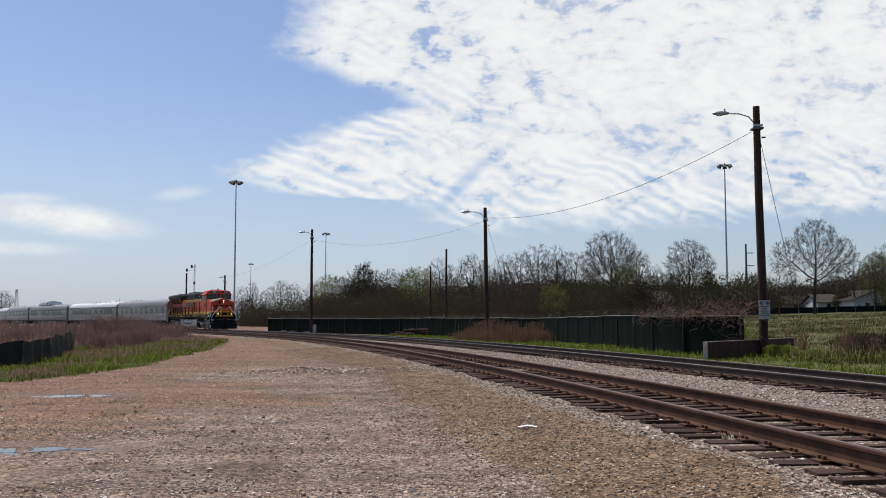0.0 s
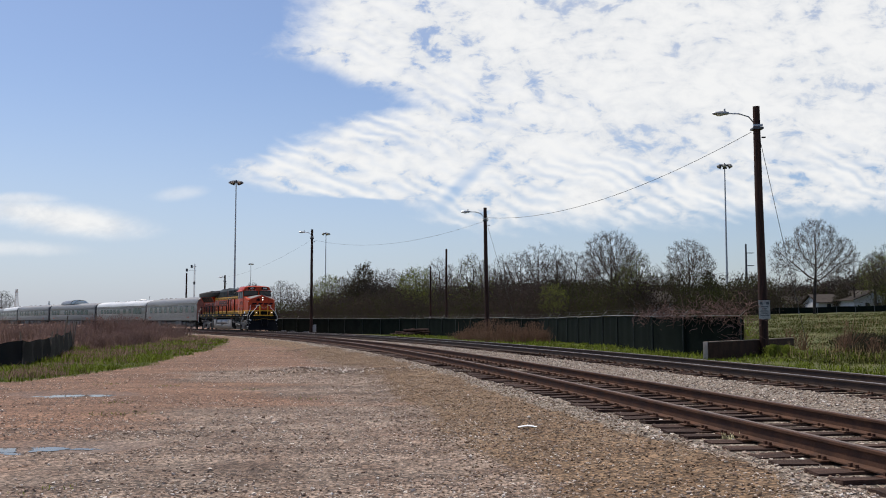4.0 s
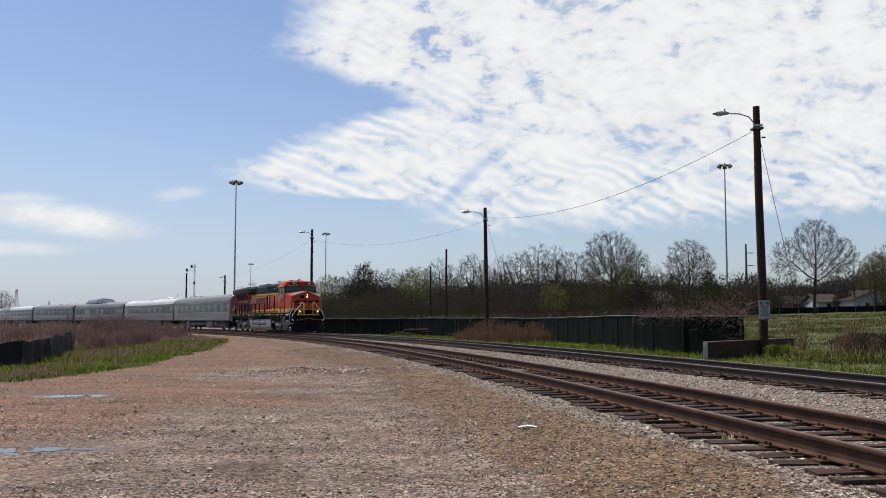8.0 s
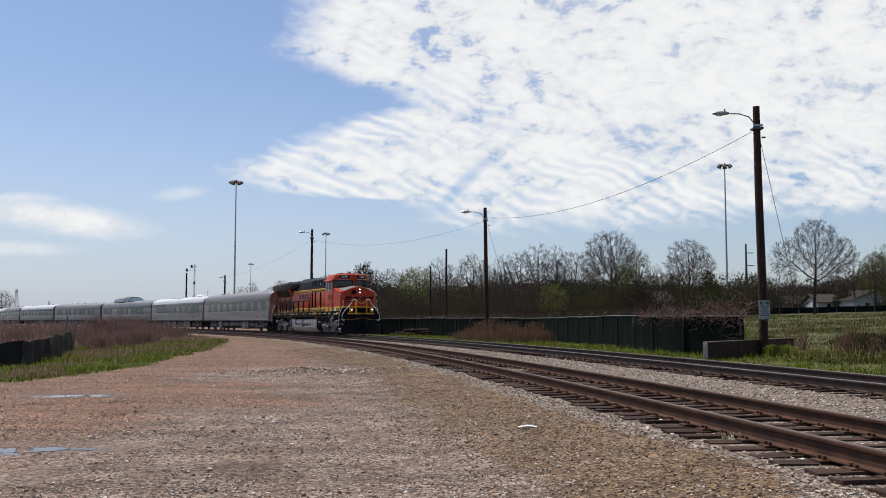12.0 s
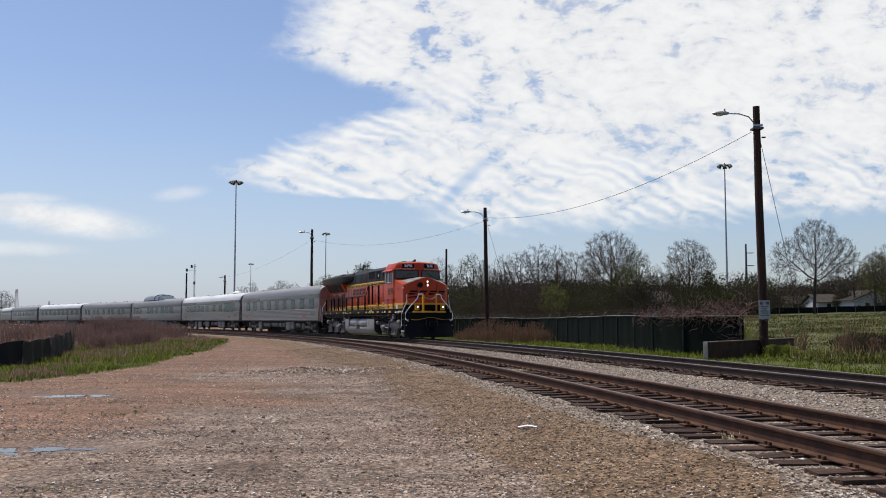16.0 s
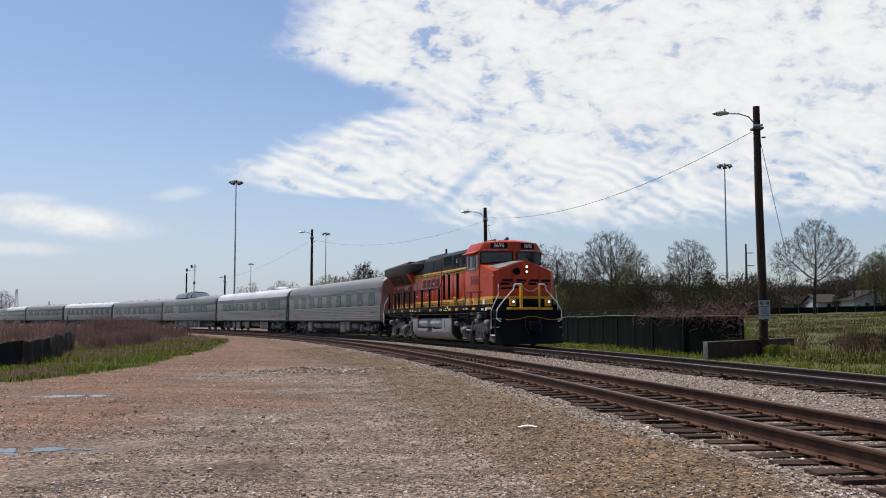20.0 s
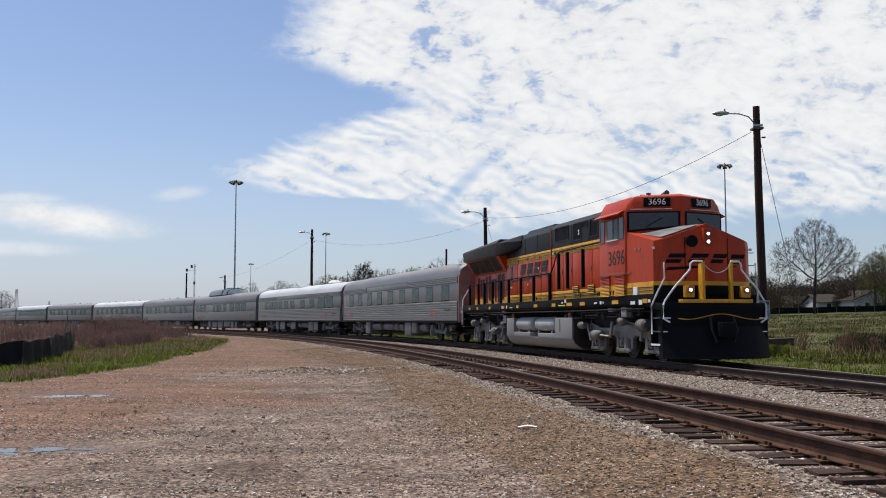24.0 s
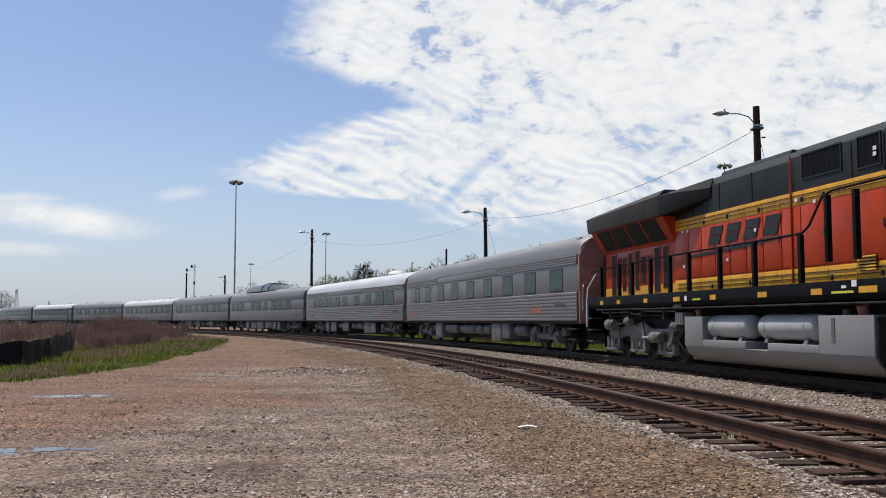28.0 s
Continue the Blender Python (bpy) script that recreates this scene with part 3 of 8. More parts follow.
def build_puddle(cx, cy, rx, ry, seed):
    """A thin sheet of water with a ragged shore."""
    r = random.Random(seed)
    n = 72
    rough = [r.uniform(0.55, 1.25) for _ in range(n)]
    ph = [r.uniform(0, 6.28) for _ in range(3)]
    loop = []
    for k in range(n):
        a = 2 * math.pi * k / n
        q = 0.4 * rough[k] + 0.3 * rough[(k + 1) % n] + 0.3 * rough[k - 1]
        q *= 1 + 0.22 * math.sin(2 * a + ph[0]) + 0.18 * math.sin(3 * a + ph[1]) + 0.12 * math.sin(7 * a + ph[2])
        loop.append((cx + rx * q * math.cos(a), cy + ry * q * math.sin(a)))
    lvl = -0.013
    tagged(part("puddle", M().prism_z(loop, lvl - 0.005, lvl), "water", None, smooth=0), "shallow muddy puddle mirroring the pale sky", "puddle", "puddles")


for k, (px, py, rx, ry) in enumerate(((-7.75, 19.55, 0.45, 0.42), (-7.0, 19.75, 0.36, 0.24), (-8.3, 19.3, 0.30, 0.20), (-6.5, 20.0, 0.22, 0.10), (-7.3, 18.95, 0.26, 0.12), (-5.55, 11.45, 0.55, 0.30), (-4.75, 11.55, 0.30, 0.15), (-4.25, 11.62, 0.22, 0.10), (-5.1, 11.15, 0.24, 0.08), (-6.2, 11.3, 0.35, 0.25))):
    ry *= 1.5
    build_puddle(px, py, rx, ry, 40 + k)


# ---- the two tracks ----
RAIL_OUT = [(-0.075, 0), (0.075, 0), (0.075, 0.012), (0.012, 0.03), (0.010, 0.135), (0.036, 0.148), (0.037, 0.172), (0.030, 0.180)]
RAIL_OUT = RAIL_OUT + [(-a, b) for a, b in RAIL_OUT[:1:-1]]
RAIL_H = 0.185
TIE_TOP = RAIL_Z - RAIL_H - 0.012


def rail_mesh(d, s_from, s_to):
    m = M()
    loops = []
    s = s_from
    while s <= s_to:
        x, y, t = on_line(s, d)
        loops.append([(x - math.cos(t) * a, y + math.sin(t) * a, RAIL_Z - RAIL_H + b) for a, b in RAIL_OUT])
        s += 1.0 if s < 120 else 3.0
    return m.loft(loops)


def head_mesh(d, s_from, s_to):
    """The polished running band on top of a rail."""
    m = M()
    loops = []
    s = s_from
    while s <= s_to:
        x, y, t = on_line(s, d)
        loops.append([(x - math.cos(t) * a, y + math.sin(t) * a, RAIL_Z - RAIL_H + b) for a, b in ((-0.031, 0.1785), (0.031, 0.1785), (0.027, 0.186), (-0.027, 0.186))])
        s += 1.0 if s < 120 else 3.0
    return m.loft(loops)


def tie_mesh(seed):
    r = random.Random(seed)
    m = M()
    loops = []
    for k in range(5):
        x = -1.3 + 2.6 * k / 4
        j = lambda: r.uniform(-0.014, 0.014)
        loops.append([(x + j(), -0.115 + j(), -0.17), (x + j(), 0.115 + j(), -0.17), (x + j(), 0.115 + j(), 0.0 + j()), (x + j(), -0.115 + j(), 0.0 + j())])
    m.loft(loops)
    return m.mesh("tie", 0.0, 0)


def build_track(name, d, label, seed, steel):
    r = random.Random(seed)
    track = thing(name, label, "railway track", "tracks", "structure")
    for g in (-0.7525, 0.7525):
        rail = part("rail", rail_mesh(d + g, -60, 420), steel, track, smooth=40)
        part("rail_head", head_mesh(d + g, -60, 420), "rail_head" if steel == "rail_dark" else "rail_head_dull", rail, "worn running surface", smooth=40)
    meshes = [tie_mesh(seed * 10 + i) for i in range(5)]
    for me in meshes:
        me.materials.append(MAT["tie"])
    far = M()
    fast = M()
    s, n = 4.0, 0
    while s < 300:
        x, y, t = on_line(s + r.uniform(-0.03, 0.03), d + r.uniform(-0.05, 0.05))
        rz = -t + r.uniform(-0.02, 0.02)
        if n < 150:
            ob = new("tie", r.choice(meshes))
            ob.parent = track
            ob.matrix_basis = pose(x, y, TIE_TOP + r.uniform(-0.008, 0.004), 0, 0, math.degrees(rz)) @ Matrix.Diagonal((r.uniform(0.96, 1.05), r.uniform(0.85, 1.18), 1, 1))
        else:
            mt = pose(x, y, TIE_TOP, 0, 0, math.degrees(rz))
            b = M().box(-1.3, 1.3, -0.115, 0.115, -0.17, 0.0)
            far.add([tuple(mt @ Vector(v)) for v in b.v], b.f)
        if s < 45:
            # plates and spike heads on each tie
            for g in (-0.7525, 0.7525):
                px, py, _ = on_line(s, d + g)
                mt = pose(px, py, TIE_TOP, 0, 0, math.degrees(-t))
                b = M().box(-0.17, 0.17, -0.09, 0.09, 0.0, 0.016)
                for a in (-0.105, 0.105):
                    for c in (-0.045, 0.045):
                        b.box(a - 0.017, a + 0.017, c - 0.014, c + 0.014, 0.01, 0.05)
                fast.add([tuple(mt @ Vector(v)) for v in b.v], b.f)
        s += 0.52
        n += 1
    tagged(part("far_ties", far, "tie", track, smooth=0), kind="stuff")
    tagged(part("tie_plates", fast, "spike", track, smooth=0), kind="stuff")
    return track


build_track("main_track", 0.0, "railway track with dark steel rails on timber ties", 21, "rail_dark")
build_track("siding_track", TRACK_GAP, "railway track with rusty rails and dark timber ties", 22, "rail")


# ---- poles, lamps and masts ----
def at_px(x, dist):
    """Sideways place of a bearing at a distance straight ahead; bearings are in parts of 1568 from the picture's left."""
    return (x - 784) / 1681.3 * dist


def build_pole(x, y, h, r0, lamp, lean=0.0, sign=False, group="utility poles", label=""):
    base = float(ground_z(x, y)[0])
    p = thing("utility_pole", label or "dark creosoted wooden pole with a street lamp on an arm", "utility pole", group, at=pose(x, y, base, 0, lean, 0))
    m = M()
    m.tube([(0, 0, -0.6), (0.01, 0, h * 0.3), (-0.01, 0.01, h * 0.65), (0, 0, h)], [r0, r0 * 0.93, r0 * 0.85, r0 * 0.74], 14)
    part("post", m, "pole", p)
    if lamp:
        m = M()
        k = lamp
        m.tube([(0, 0, h - 0.85), (-0.35 * k, -0.02, h - 0.45), (-0.75 * k, -0.03, h - 0.32), (-1.25 * k, -0.04, h - 0.30)], 0.03, 8)
        m.box(-0.2, 0.2, -0.19, -0.12, h - 0.9, h - 0.8)
        part("lamp_arm", m, "galv", p)
        m = M()
        loops = []
        for q, w, t in ((0, 0.05, 0.05), (0.12, 0.09, 0.08), (0.35, 0.14, 0.10), (0.62, 0.11, 0.07), (0.72, 0.03, 0.03)):
            loops.append([(-1.2 * k - q, -0.04 + w * math.cos(a), h - 0.29 + t * math.sin(a)) for a in [2 * math.pi * i / 10 for i in range(10)]])
        m.loft(loops)
        m.cyl((-1.38 * k, -0.04, h - 0.2), (-1.38 * k, -0.04, h - 0.1), 0.04, 8)
        head = part("lamp_head", m, "galv", p)
        part("lamp_lens", M().ball((-1.2 * k - 0.4, -0.04, h - 0.37), 0.16, 0.10, 0.05), "lens", head, "clouded glass lens")
        part("bracket", M().box(-0.02 - r0, 0.02 + r0, -0.06 - r0, 0.06 + r0, h - 1.02, h - 0.94), "darkmetal", p)
        part("insulator", M().cyl((r0, 0, h - 1.35), (r0 + 0.16, 0, h - 1.35), 0.035, 8), "darkmetal", p)
    if sign:
        plate = part("sign", M().box(-0.24, 0.24, -0.20, -0.185, 1.55, 2.35), "signgrey", p, "faded white notice with worn lettering")
        for i, w in enumerate((0.17, 0.12, 0.19, 0.10, 0.16)):
            part("lettering_bar", M().box(-w, w, -0.208, -0.2, 1.70 + 0.09 * i, 1.735 + 0.09 * i), "darkmetal", plate, "faint grey bar of worn lettering")
        for w in (-0.14, 0.14):
            part("lettering_bar", M().box(w - 0.06, w + 0.06, -0.208, -0.2, 2.17, 2.29), "darkmetal", plate, "black bar of worn lettering")
    return p


def build_cable(p0, p1, sag, r=0.012, label="thin black overhead cable between poles"):
    pts = []
    for i in range(25):
        t = i / 24
        pts.append(tuple(Vector(p0).lerp(Vector(p1), t) - Vector((0, 0, sag * 4 * t * (1 - t)))))
    tagged(part("cable", M().tube(pts, r, 5), "wire", None), label, "cable", "cables")


def build_high_mast(px, dist, top_z, heads=6):
    x = at_px(px, dist)
    base = float(ground_z(x, dist)[0])
    h = top_z - base
    t = thing("high_mast_light", "tall grey steel mast with a ring of floodlights", "light mast", "high masts", at=pose(x, dist, base))
    part("mast", M().tube([(0, 0, -0.5), (0, 0, h * 0.5), (0, 0, h)], [0.21, 0.16, 0.10], 10), "galv", t)
    part("ring", M().tube([(0.75 * math.cos(a), 0.75 * math.sin(a), h - 0.15) for a in [2 * math.pi * i / 18 for i in range(19)]], 0.05, 6), "darkmetal", t)
    part("mast_cap", M().cyl((0, 0, h - 0.2), (0, 0, h + 0.45), 0.3, 10, 0.12), "darkmetal", t)
    for i in range(heads):
        a = 2 * math.pi * i / heads + 0.2
        c, s = math.cos(a), math.sin(a)
        lamp = part("floodlight", M().tube([(0.35 * c, 0.35 * s, h + 0.1), (0.75 * c, 0.75 * s, h + 0.05), (1.05 * c, 1.05 * s, h - 0.12), (1.2 * c, 1.2 * s, h - 0.32)], [0.12, 0.2, 0.34, 0.4], 8), "darkmetal", t)
        part("lens", M().cyl((1.2 * c, 1.2 * s, h - 0.31), (1.215 * c, 1.215 * s, h - 0.34), 0.37, 8), "lens", lamp)
    return t


POLE_A = (13.63, 40.5, 10.72)
POLE_B = (3.35, 72.0, 10.1)
POLE_C = (-14.25, 103.0, 11.4)
build_pole(*POLE_A, 0.197, 1.0, -0.5, True, label="dark creosoted pole with street lamp and faded notice")
build_pole(*POLE_B, 0.17, 0.95, -0.8)
build_pole(*POLE_C, 0.17, 0.62)
build_pole(at_px(790, 112), 112, 9.9, 0.15, 0, group="bare poles", label="bare dark wooden pole without fittings")
build_pole(at_px(762, 125), 125, 8.6, 0.15, 0, group="bare poles", label="short bare dark wooden pole beside debris")
build_pole(at_px(330, 165), 165, 9.7, 0.17, 0, group="bare poles", label="bare dark wooden pole behind the train")
build_pole(at_px(398, 150), 150, 8.6, 0.17, 0.25, label="dark wooden pole with a short lamp arm")
zt = lambda p: float(ground_z(p[0], p[1])[0]) + p[2]
A, B, C = (13.3, 40.5, zt(POLE_A) - 1.12), (3.2, 72, zt(POLE_B) - 0.75), (-14.25, 103, zt(POLE_C) - 1.1)
build_cable(A, B, 1.15)
build_cable((3.5, 72, zt(POLE_B) - 0.9), C, 1.2, 0.008)
build_cable(C, (at_px(398, 150), 150, 8.3), 0.7, 0.007)
build_cable((13.65, 40.5, zt(POLE_A) - 1.35), (16.6, 43.5, 0.3), 0.0, 0.012, "guy wire from the pole top to the ground")
build_cable((3.4, 72, zt(POLE_B) - 1.4), (6.2, 78, 0.5), 0.0, 0.012, "guy wire from the pole top to the ground")
build_high_mast(415, 190, 29.3)
build_high_mast(576, 310, 29.8, 5)
build_high_mast(443.5, 470, 29.3, 5)
build_high_mast(1287, 172, 29.7)


def build_signal_mast(px, dist, top):
    x = at_px(px, dist)
    base = float(ground_z(x, dist)[0])
    h = top - base
    t = thing("signal_mast", "grey lattice railway signal mast with two arms", "signal mast", at=pose(x, dist, base))
    for a, b in ((-0.10, -0.10), (0.10, -0.10), (0.10, 0.10), (-0.10, 0.10)):
        part("leg", M().cyl((a, b, 0), (a * 0.7, b * 0.7, h), 0.028, 6), "whitepaint", t)
    n = 16
    for i in range(n):
        z0, z1 = h * i / n, h * (i + 1) / n
        q = 1 if i % 2 else -1
        part("brace", M().cyl((-0.09 * q, -0.09, z0), (0.09 * q, -0.09, z1), 0.018, 5), "whitepaint", t)
    for z, w in ((h - 0.5, 0.5), (h - 1.1, 1.3)):
        part("arm", M().box(-w, 0.25, -0.03, 0.03, z, z + 0.06), "galv", t)
        part("signal_head", M().box(-w - 0.15, -w + 0.15, -0.12, 0.1, z - 0.2, z + 0.3), "darkmetal", t)
    part("signal_head", M().box(-0.12, 0.18, -0.35, -0.1, h - 3.5, h - 3.0), "darkmetal", t)


build_signal_mast(344, 160, 11.0)


def build_pylon(px, dist, top):
    x = at_px(px, dist)
    base = float(ground_z(x, dist)[0])
    h = top - base
    t = thing("pylon", "distant pale lattice steel pylon on the horizon", "pylon", "pylons", at=pose(x, dist, base))
    for a, b in ((-1, -1), (1, -1), (1, 1), (-1, 1)):
        part("leg", M().tube([(a * 1.0, b * 1.0, 0), (a * 0.7, b * 0.7, h * 0.6), (a * 0.35, b * 0.35, h)], 0.16, 5), "whitepaint", t)
    for i in range(9):
        z0, z1 = h * i / 9, h * (i + 1) / 9
        w0, w1 = np.interp([z0, z1], [0, h * 0.6, h], [1.0, 0.7, 0.35])
        for q in (-1, 1):
            part("brace", M().cyl((q * w0, -w0, z0), (-q * w1, -w1, z1), 0.09, 5), "whitepaint", t)


build_pylon(30, 520, 18.5)
build_pylon(88, 760, 16.5)


def build_transmission_pole(px, dist, top):
    x = at_px(px, dist)
    base = float(ground_z(x, dist)[0])
    t = thing("transmission_pole", "tall thin grey pole with short crossarms on one side", "utility pole", at=pose(x, dist, base))
    part("post", M().tube([(0, 0, 0), (0, 0, top - base)], [0.4, 0.22], 8), "darkmetal", t)
    for i in range(3):
        z = top - base - 2.4 - 3.2 * i
        part("crossarm", M().box(0, 1.9, -0.12, 0.12, z, z + 0.2), "darkmetal", t)


build_transmission_pole(1321.5, 240, 20.8)


# ---- screened chain-link fence behind the tracks ----
FENCE = [(12.5, 40.0), (10.15, 43.2), (9.35, 52.0), (7.4, 73.0), (-3.0, 96.0), (-21.2, 115.5)]


def build_fence():
    f = thing("chain_link_fence", "chain-link fence hung with dark green privacy mesh", "fence")
    pts, dist = [], [0.0]
    for a, b in zip(FENCE, FENCE[1:]):
        dist.append(dist[-1] + math.hypot(b[0] - a[0], b[1] - a[1]))
    fx, fy = [p[0] for p in FENCE], [p[1] for p in FENCE]
    n = int(dist[-1] / 3.0)
    r = random.Random(3)
    for i in range(n + 1):
        q = dist[-1] * i / n
        x, y = np.interp(q, dist, fx), np.interp(q, dist, fy)
        pts.append((x, y, float(ground_z(x, y)[0])))
    H = 1.72
    for i, (x, y, z) in enumerate(pts):
        hh = H
        part("post", M().cyl((x, y, z - 0.3), (x, y, z + hh), 0.027, 8), "post", f)
        if i:
            x0, y0, z0 = pts[i - 1]
            dx, dy = (x - x0), (y - y0)
            l = math.hypot(dx, dy)
            nx, ny = dy / l, -dx / l
            if nx < 0:
                nx, ny = -nx, -ny
            m = M()
            top, bot = [], []
            for k in range(9):
                t = -0.03 + 1.06 * k / 8
                w = 0.03 * math.sin(k * 1.9 + i) + 0.045
                px, py, pz = x0 + dx * t + nx * w, y0 + dy * t + ny * w, z0 + (z - z0) * t
                bot.append((px, py, pz + 0.02))
                top.append((px, py, pz + H - 0.05 + 0.03 * math.sin(k + i * 2.3) * (l > 0)))
            vs = bot + top + [(a + nx * 0.006, b + ny * 0.006, c) for a, b, c in bot + top]
            fs = []
            for k in range(8):
                fs += [(k, k + 1, 10 + k, 9 + k), (19 + k, 18 + k, 27 + k, 28 + k)]
            m.add(vs, fs)
            part("mesh_panel", m, "screen", f)
            # outriggers and barbed strands
            part("top_rail", M().cyl((x0, y0, z0 + H), (x, y, z + H + r.uniform(-0.02, 0.02)), 0.016, 6), "signgrey", f)
            for q in (0.14, 0.28):
                part("barbed_wire", M().cyl((x0 - nx * q, y0 - ny * q, z0 + H + q), (x - nx * q, y - ny * q, z + H + q), 0.004, 4), "wire", f)
        part("outrigger", M().cyl((x, y, z + H), (x + 0.24, y - 0.05, z + H + 0.26), 0.010, 6), "signgrey", f)


build_fence()


def build_barrier():
    """Low stained concrete retaining slab with a pale end, beside the pole."""
    t = thing("low_concrete_wall", "low brown-stained concrete wall with a pale end face", "wall")
    x0, y0, x1, y1 = 9.85, 35.6, 16.4, 44.6
    z = float(ground_z(x0, y0)[0])
    a = math.degrees(math.atan2(y1 - y0, x1 - x0))
    l = math.hypot(x1 - x0, y1 - y0)
    t.matrix_basis = pose(x0, y0, z, 0, 0, a)
    part("slab", M().box(0.06, l, 0, 0.16, -0.2, 0.66), "concrete", t, bevel=0.015)
    part("coping", M().box(0.06, l, -0.01, 0.17, 0.66, 0.69), "stake", t, "pale top edge", bevel=0.01)
    part("end_face", M().box(0.03, 0.06, -0.01, 0.17, -0.2, 0.69), "concrete_end", t, "pale concrete end face", bevel=0.01)


build_barrier()


def build_silt_fence():
    pts = [(-15.8, 28.2), (-14.6, 29.2), (-13.75, 31.2), (-14.3, 34.6), (-15.5, 38.2), (-17.3, 44.0), (-19.3, 49.5)]
    t = thing("silt_fence", "sagging black cloth silt fence on wooden stakes", "fence")
    r = random.Random(8)
    for i, (x, y) in enumerate(pts):
        z = float(ground_z(x, y)[0])
        lean = r.uniform(-0.1, 0.14)
        part("stake", M().box(x - 0.025, x + 0.025, y - 0.02, y + 0.02, z - 0.2, z + 0.2) .tube([(x, y, z), (x + lean, y, z + r.uniform(1.0, 1.35))], [0.028, 0.024], 5), "stake", t)
        if i:
            x0, y0 = pts[i - 1]
            z0 = float(ground_z(x0, y0)[0])
            m = M()
            rows = []
            for j in range(4):
                row = []
                for k in range(9):
                    q = k / 8
                    sag = 0.07 * 4 * q * (1 - q) + 0.03 * math.sin(9 * q + 2 * i)
                    hh = [0.0, 0.3, 0.55, 0.74 + 0.06 * max(0, i - 1 + q - 1)][j] - (sag if j > 1 else 0)
                    b = 0.10 * math.sin(k * 2.1 + i) * (j in (1, 2))
                    row.append((x0 + (x - x0) * q + b, y0 + (y - y0) * q - 0.03, z0 + (z - z0) * q + hh))
                rows.append(row)
            vs = [p for row in rows for p in row]
            back = [(a + 0.012, b + 0.012, c) for a, b, c in vs]
            fs = []
            for j in range(3):
                for k in range(8):
                    q = j * 9 + k
                    fs += [(q, q + 1, q + 10, q + 9), (36 + q + 1, 36 + q, 36 + q + 9, 36 + q + 10)]
            part("cloth", m.add(vs + back, fs), "silt", t)
    for x, y in ((-19.1, 49.2), (-19.5, 50.0), (-16.4, 41.0)):
        part("stake", M().tube([(x, y, 0), (x + r.uniform(0.15, 0.4), y, r.uniform(1.4, 1.75))], [0.035, 0.028], 5), "stake", t)


build_silt_fence()


# ---- grass and weeds ----
def blades(name, x, y, h, w, mat, label, seed, lean=0.35, cat="grass"):
    """Single leaning blades, two triangles each."""
    r = np.random.RandomState(seed)
    n = len(x)
    z = ground_z(x, y) - 0.02
    a = r.uniform(0, 6.28, n)
    wx, wy = np.cos(a) * w / 2, np.sin(a) * w / 2
    b = r.uniform(0, 6.28, n)
    ln = h * lean * r.uniform(0.1, 1.0, n)
    lx, ly = np.cos(b) * ln, np.sin(b) * ln
    p = np.stack([
        np.stack([x - wx, y - wy, z], -1), np.stack([x + wx, y + wy, z], -1),
        np.stack([x + wx * 0.7 + lx * 0.4, y + wy * 0.7 + ly * 0.4, z + h * 0.6], -1), np.stack([x - wx * 0.7 + lx * 0.4, y - wy * 0.7 + ly * 0.4, z + h * 0.6], -1),
        np.stack([x + lx, y + ly, z + h], -1)], 1)
    f = np.array([[0, 1, 2], [0, 2, 3], [3, 2, 4]])
    faces = (f[None] + 5 * np.arange(n)[:, None, None]).reshape(-1, 3)
    me = raw_mesh(name, p.reshape(-1, 3), faces, mat, True)
    up = np.stack([r.normal(0, 0.3, n), r.normal(-0.15, 0.3, n), np.ones(n)], -1)
    up /= np.linalg.norm(up, axis=1)[:, None]
    me.normals_split_custom_set_from_vertices(np.repeat(up, 5, 0).tolist())
    return tagged(new(name, me), label, cat, kind="stuff")


def tussocks(r, x, y, per, wide):
    """Blade places gathered in clumps about the given spots."""
    n = len(x)
    w = np.repeat(wide * r.uniform(0.5, 1.4, n), per)
    return np.repeat(x, per) + r.normal(0, 1, n * per) * w, np.repeat(y, per) + r.normal(0, 1, n * per) * w, np.repeat(r.uniform(0.5, 1.3, n), per)


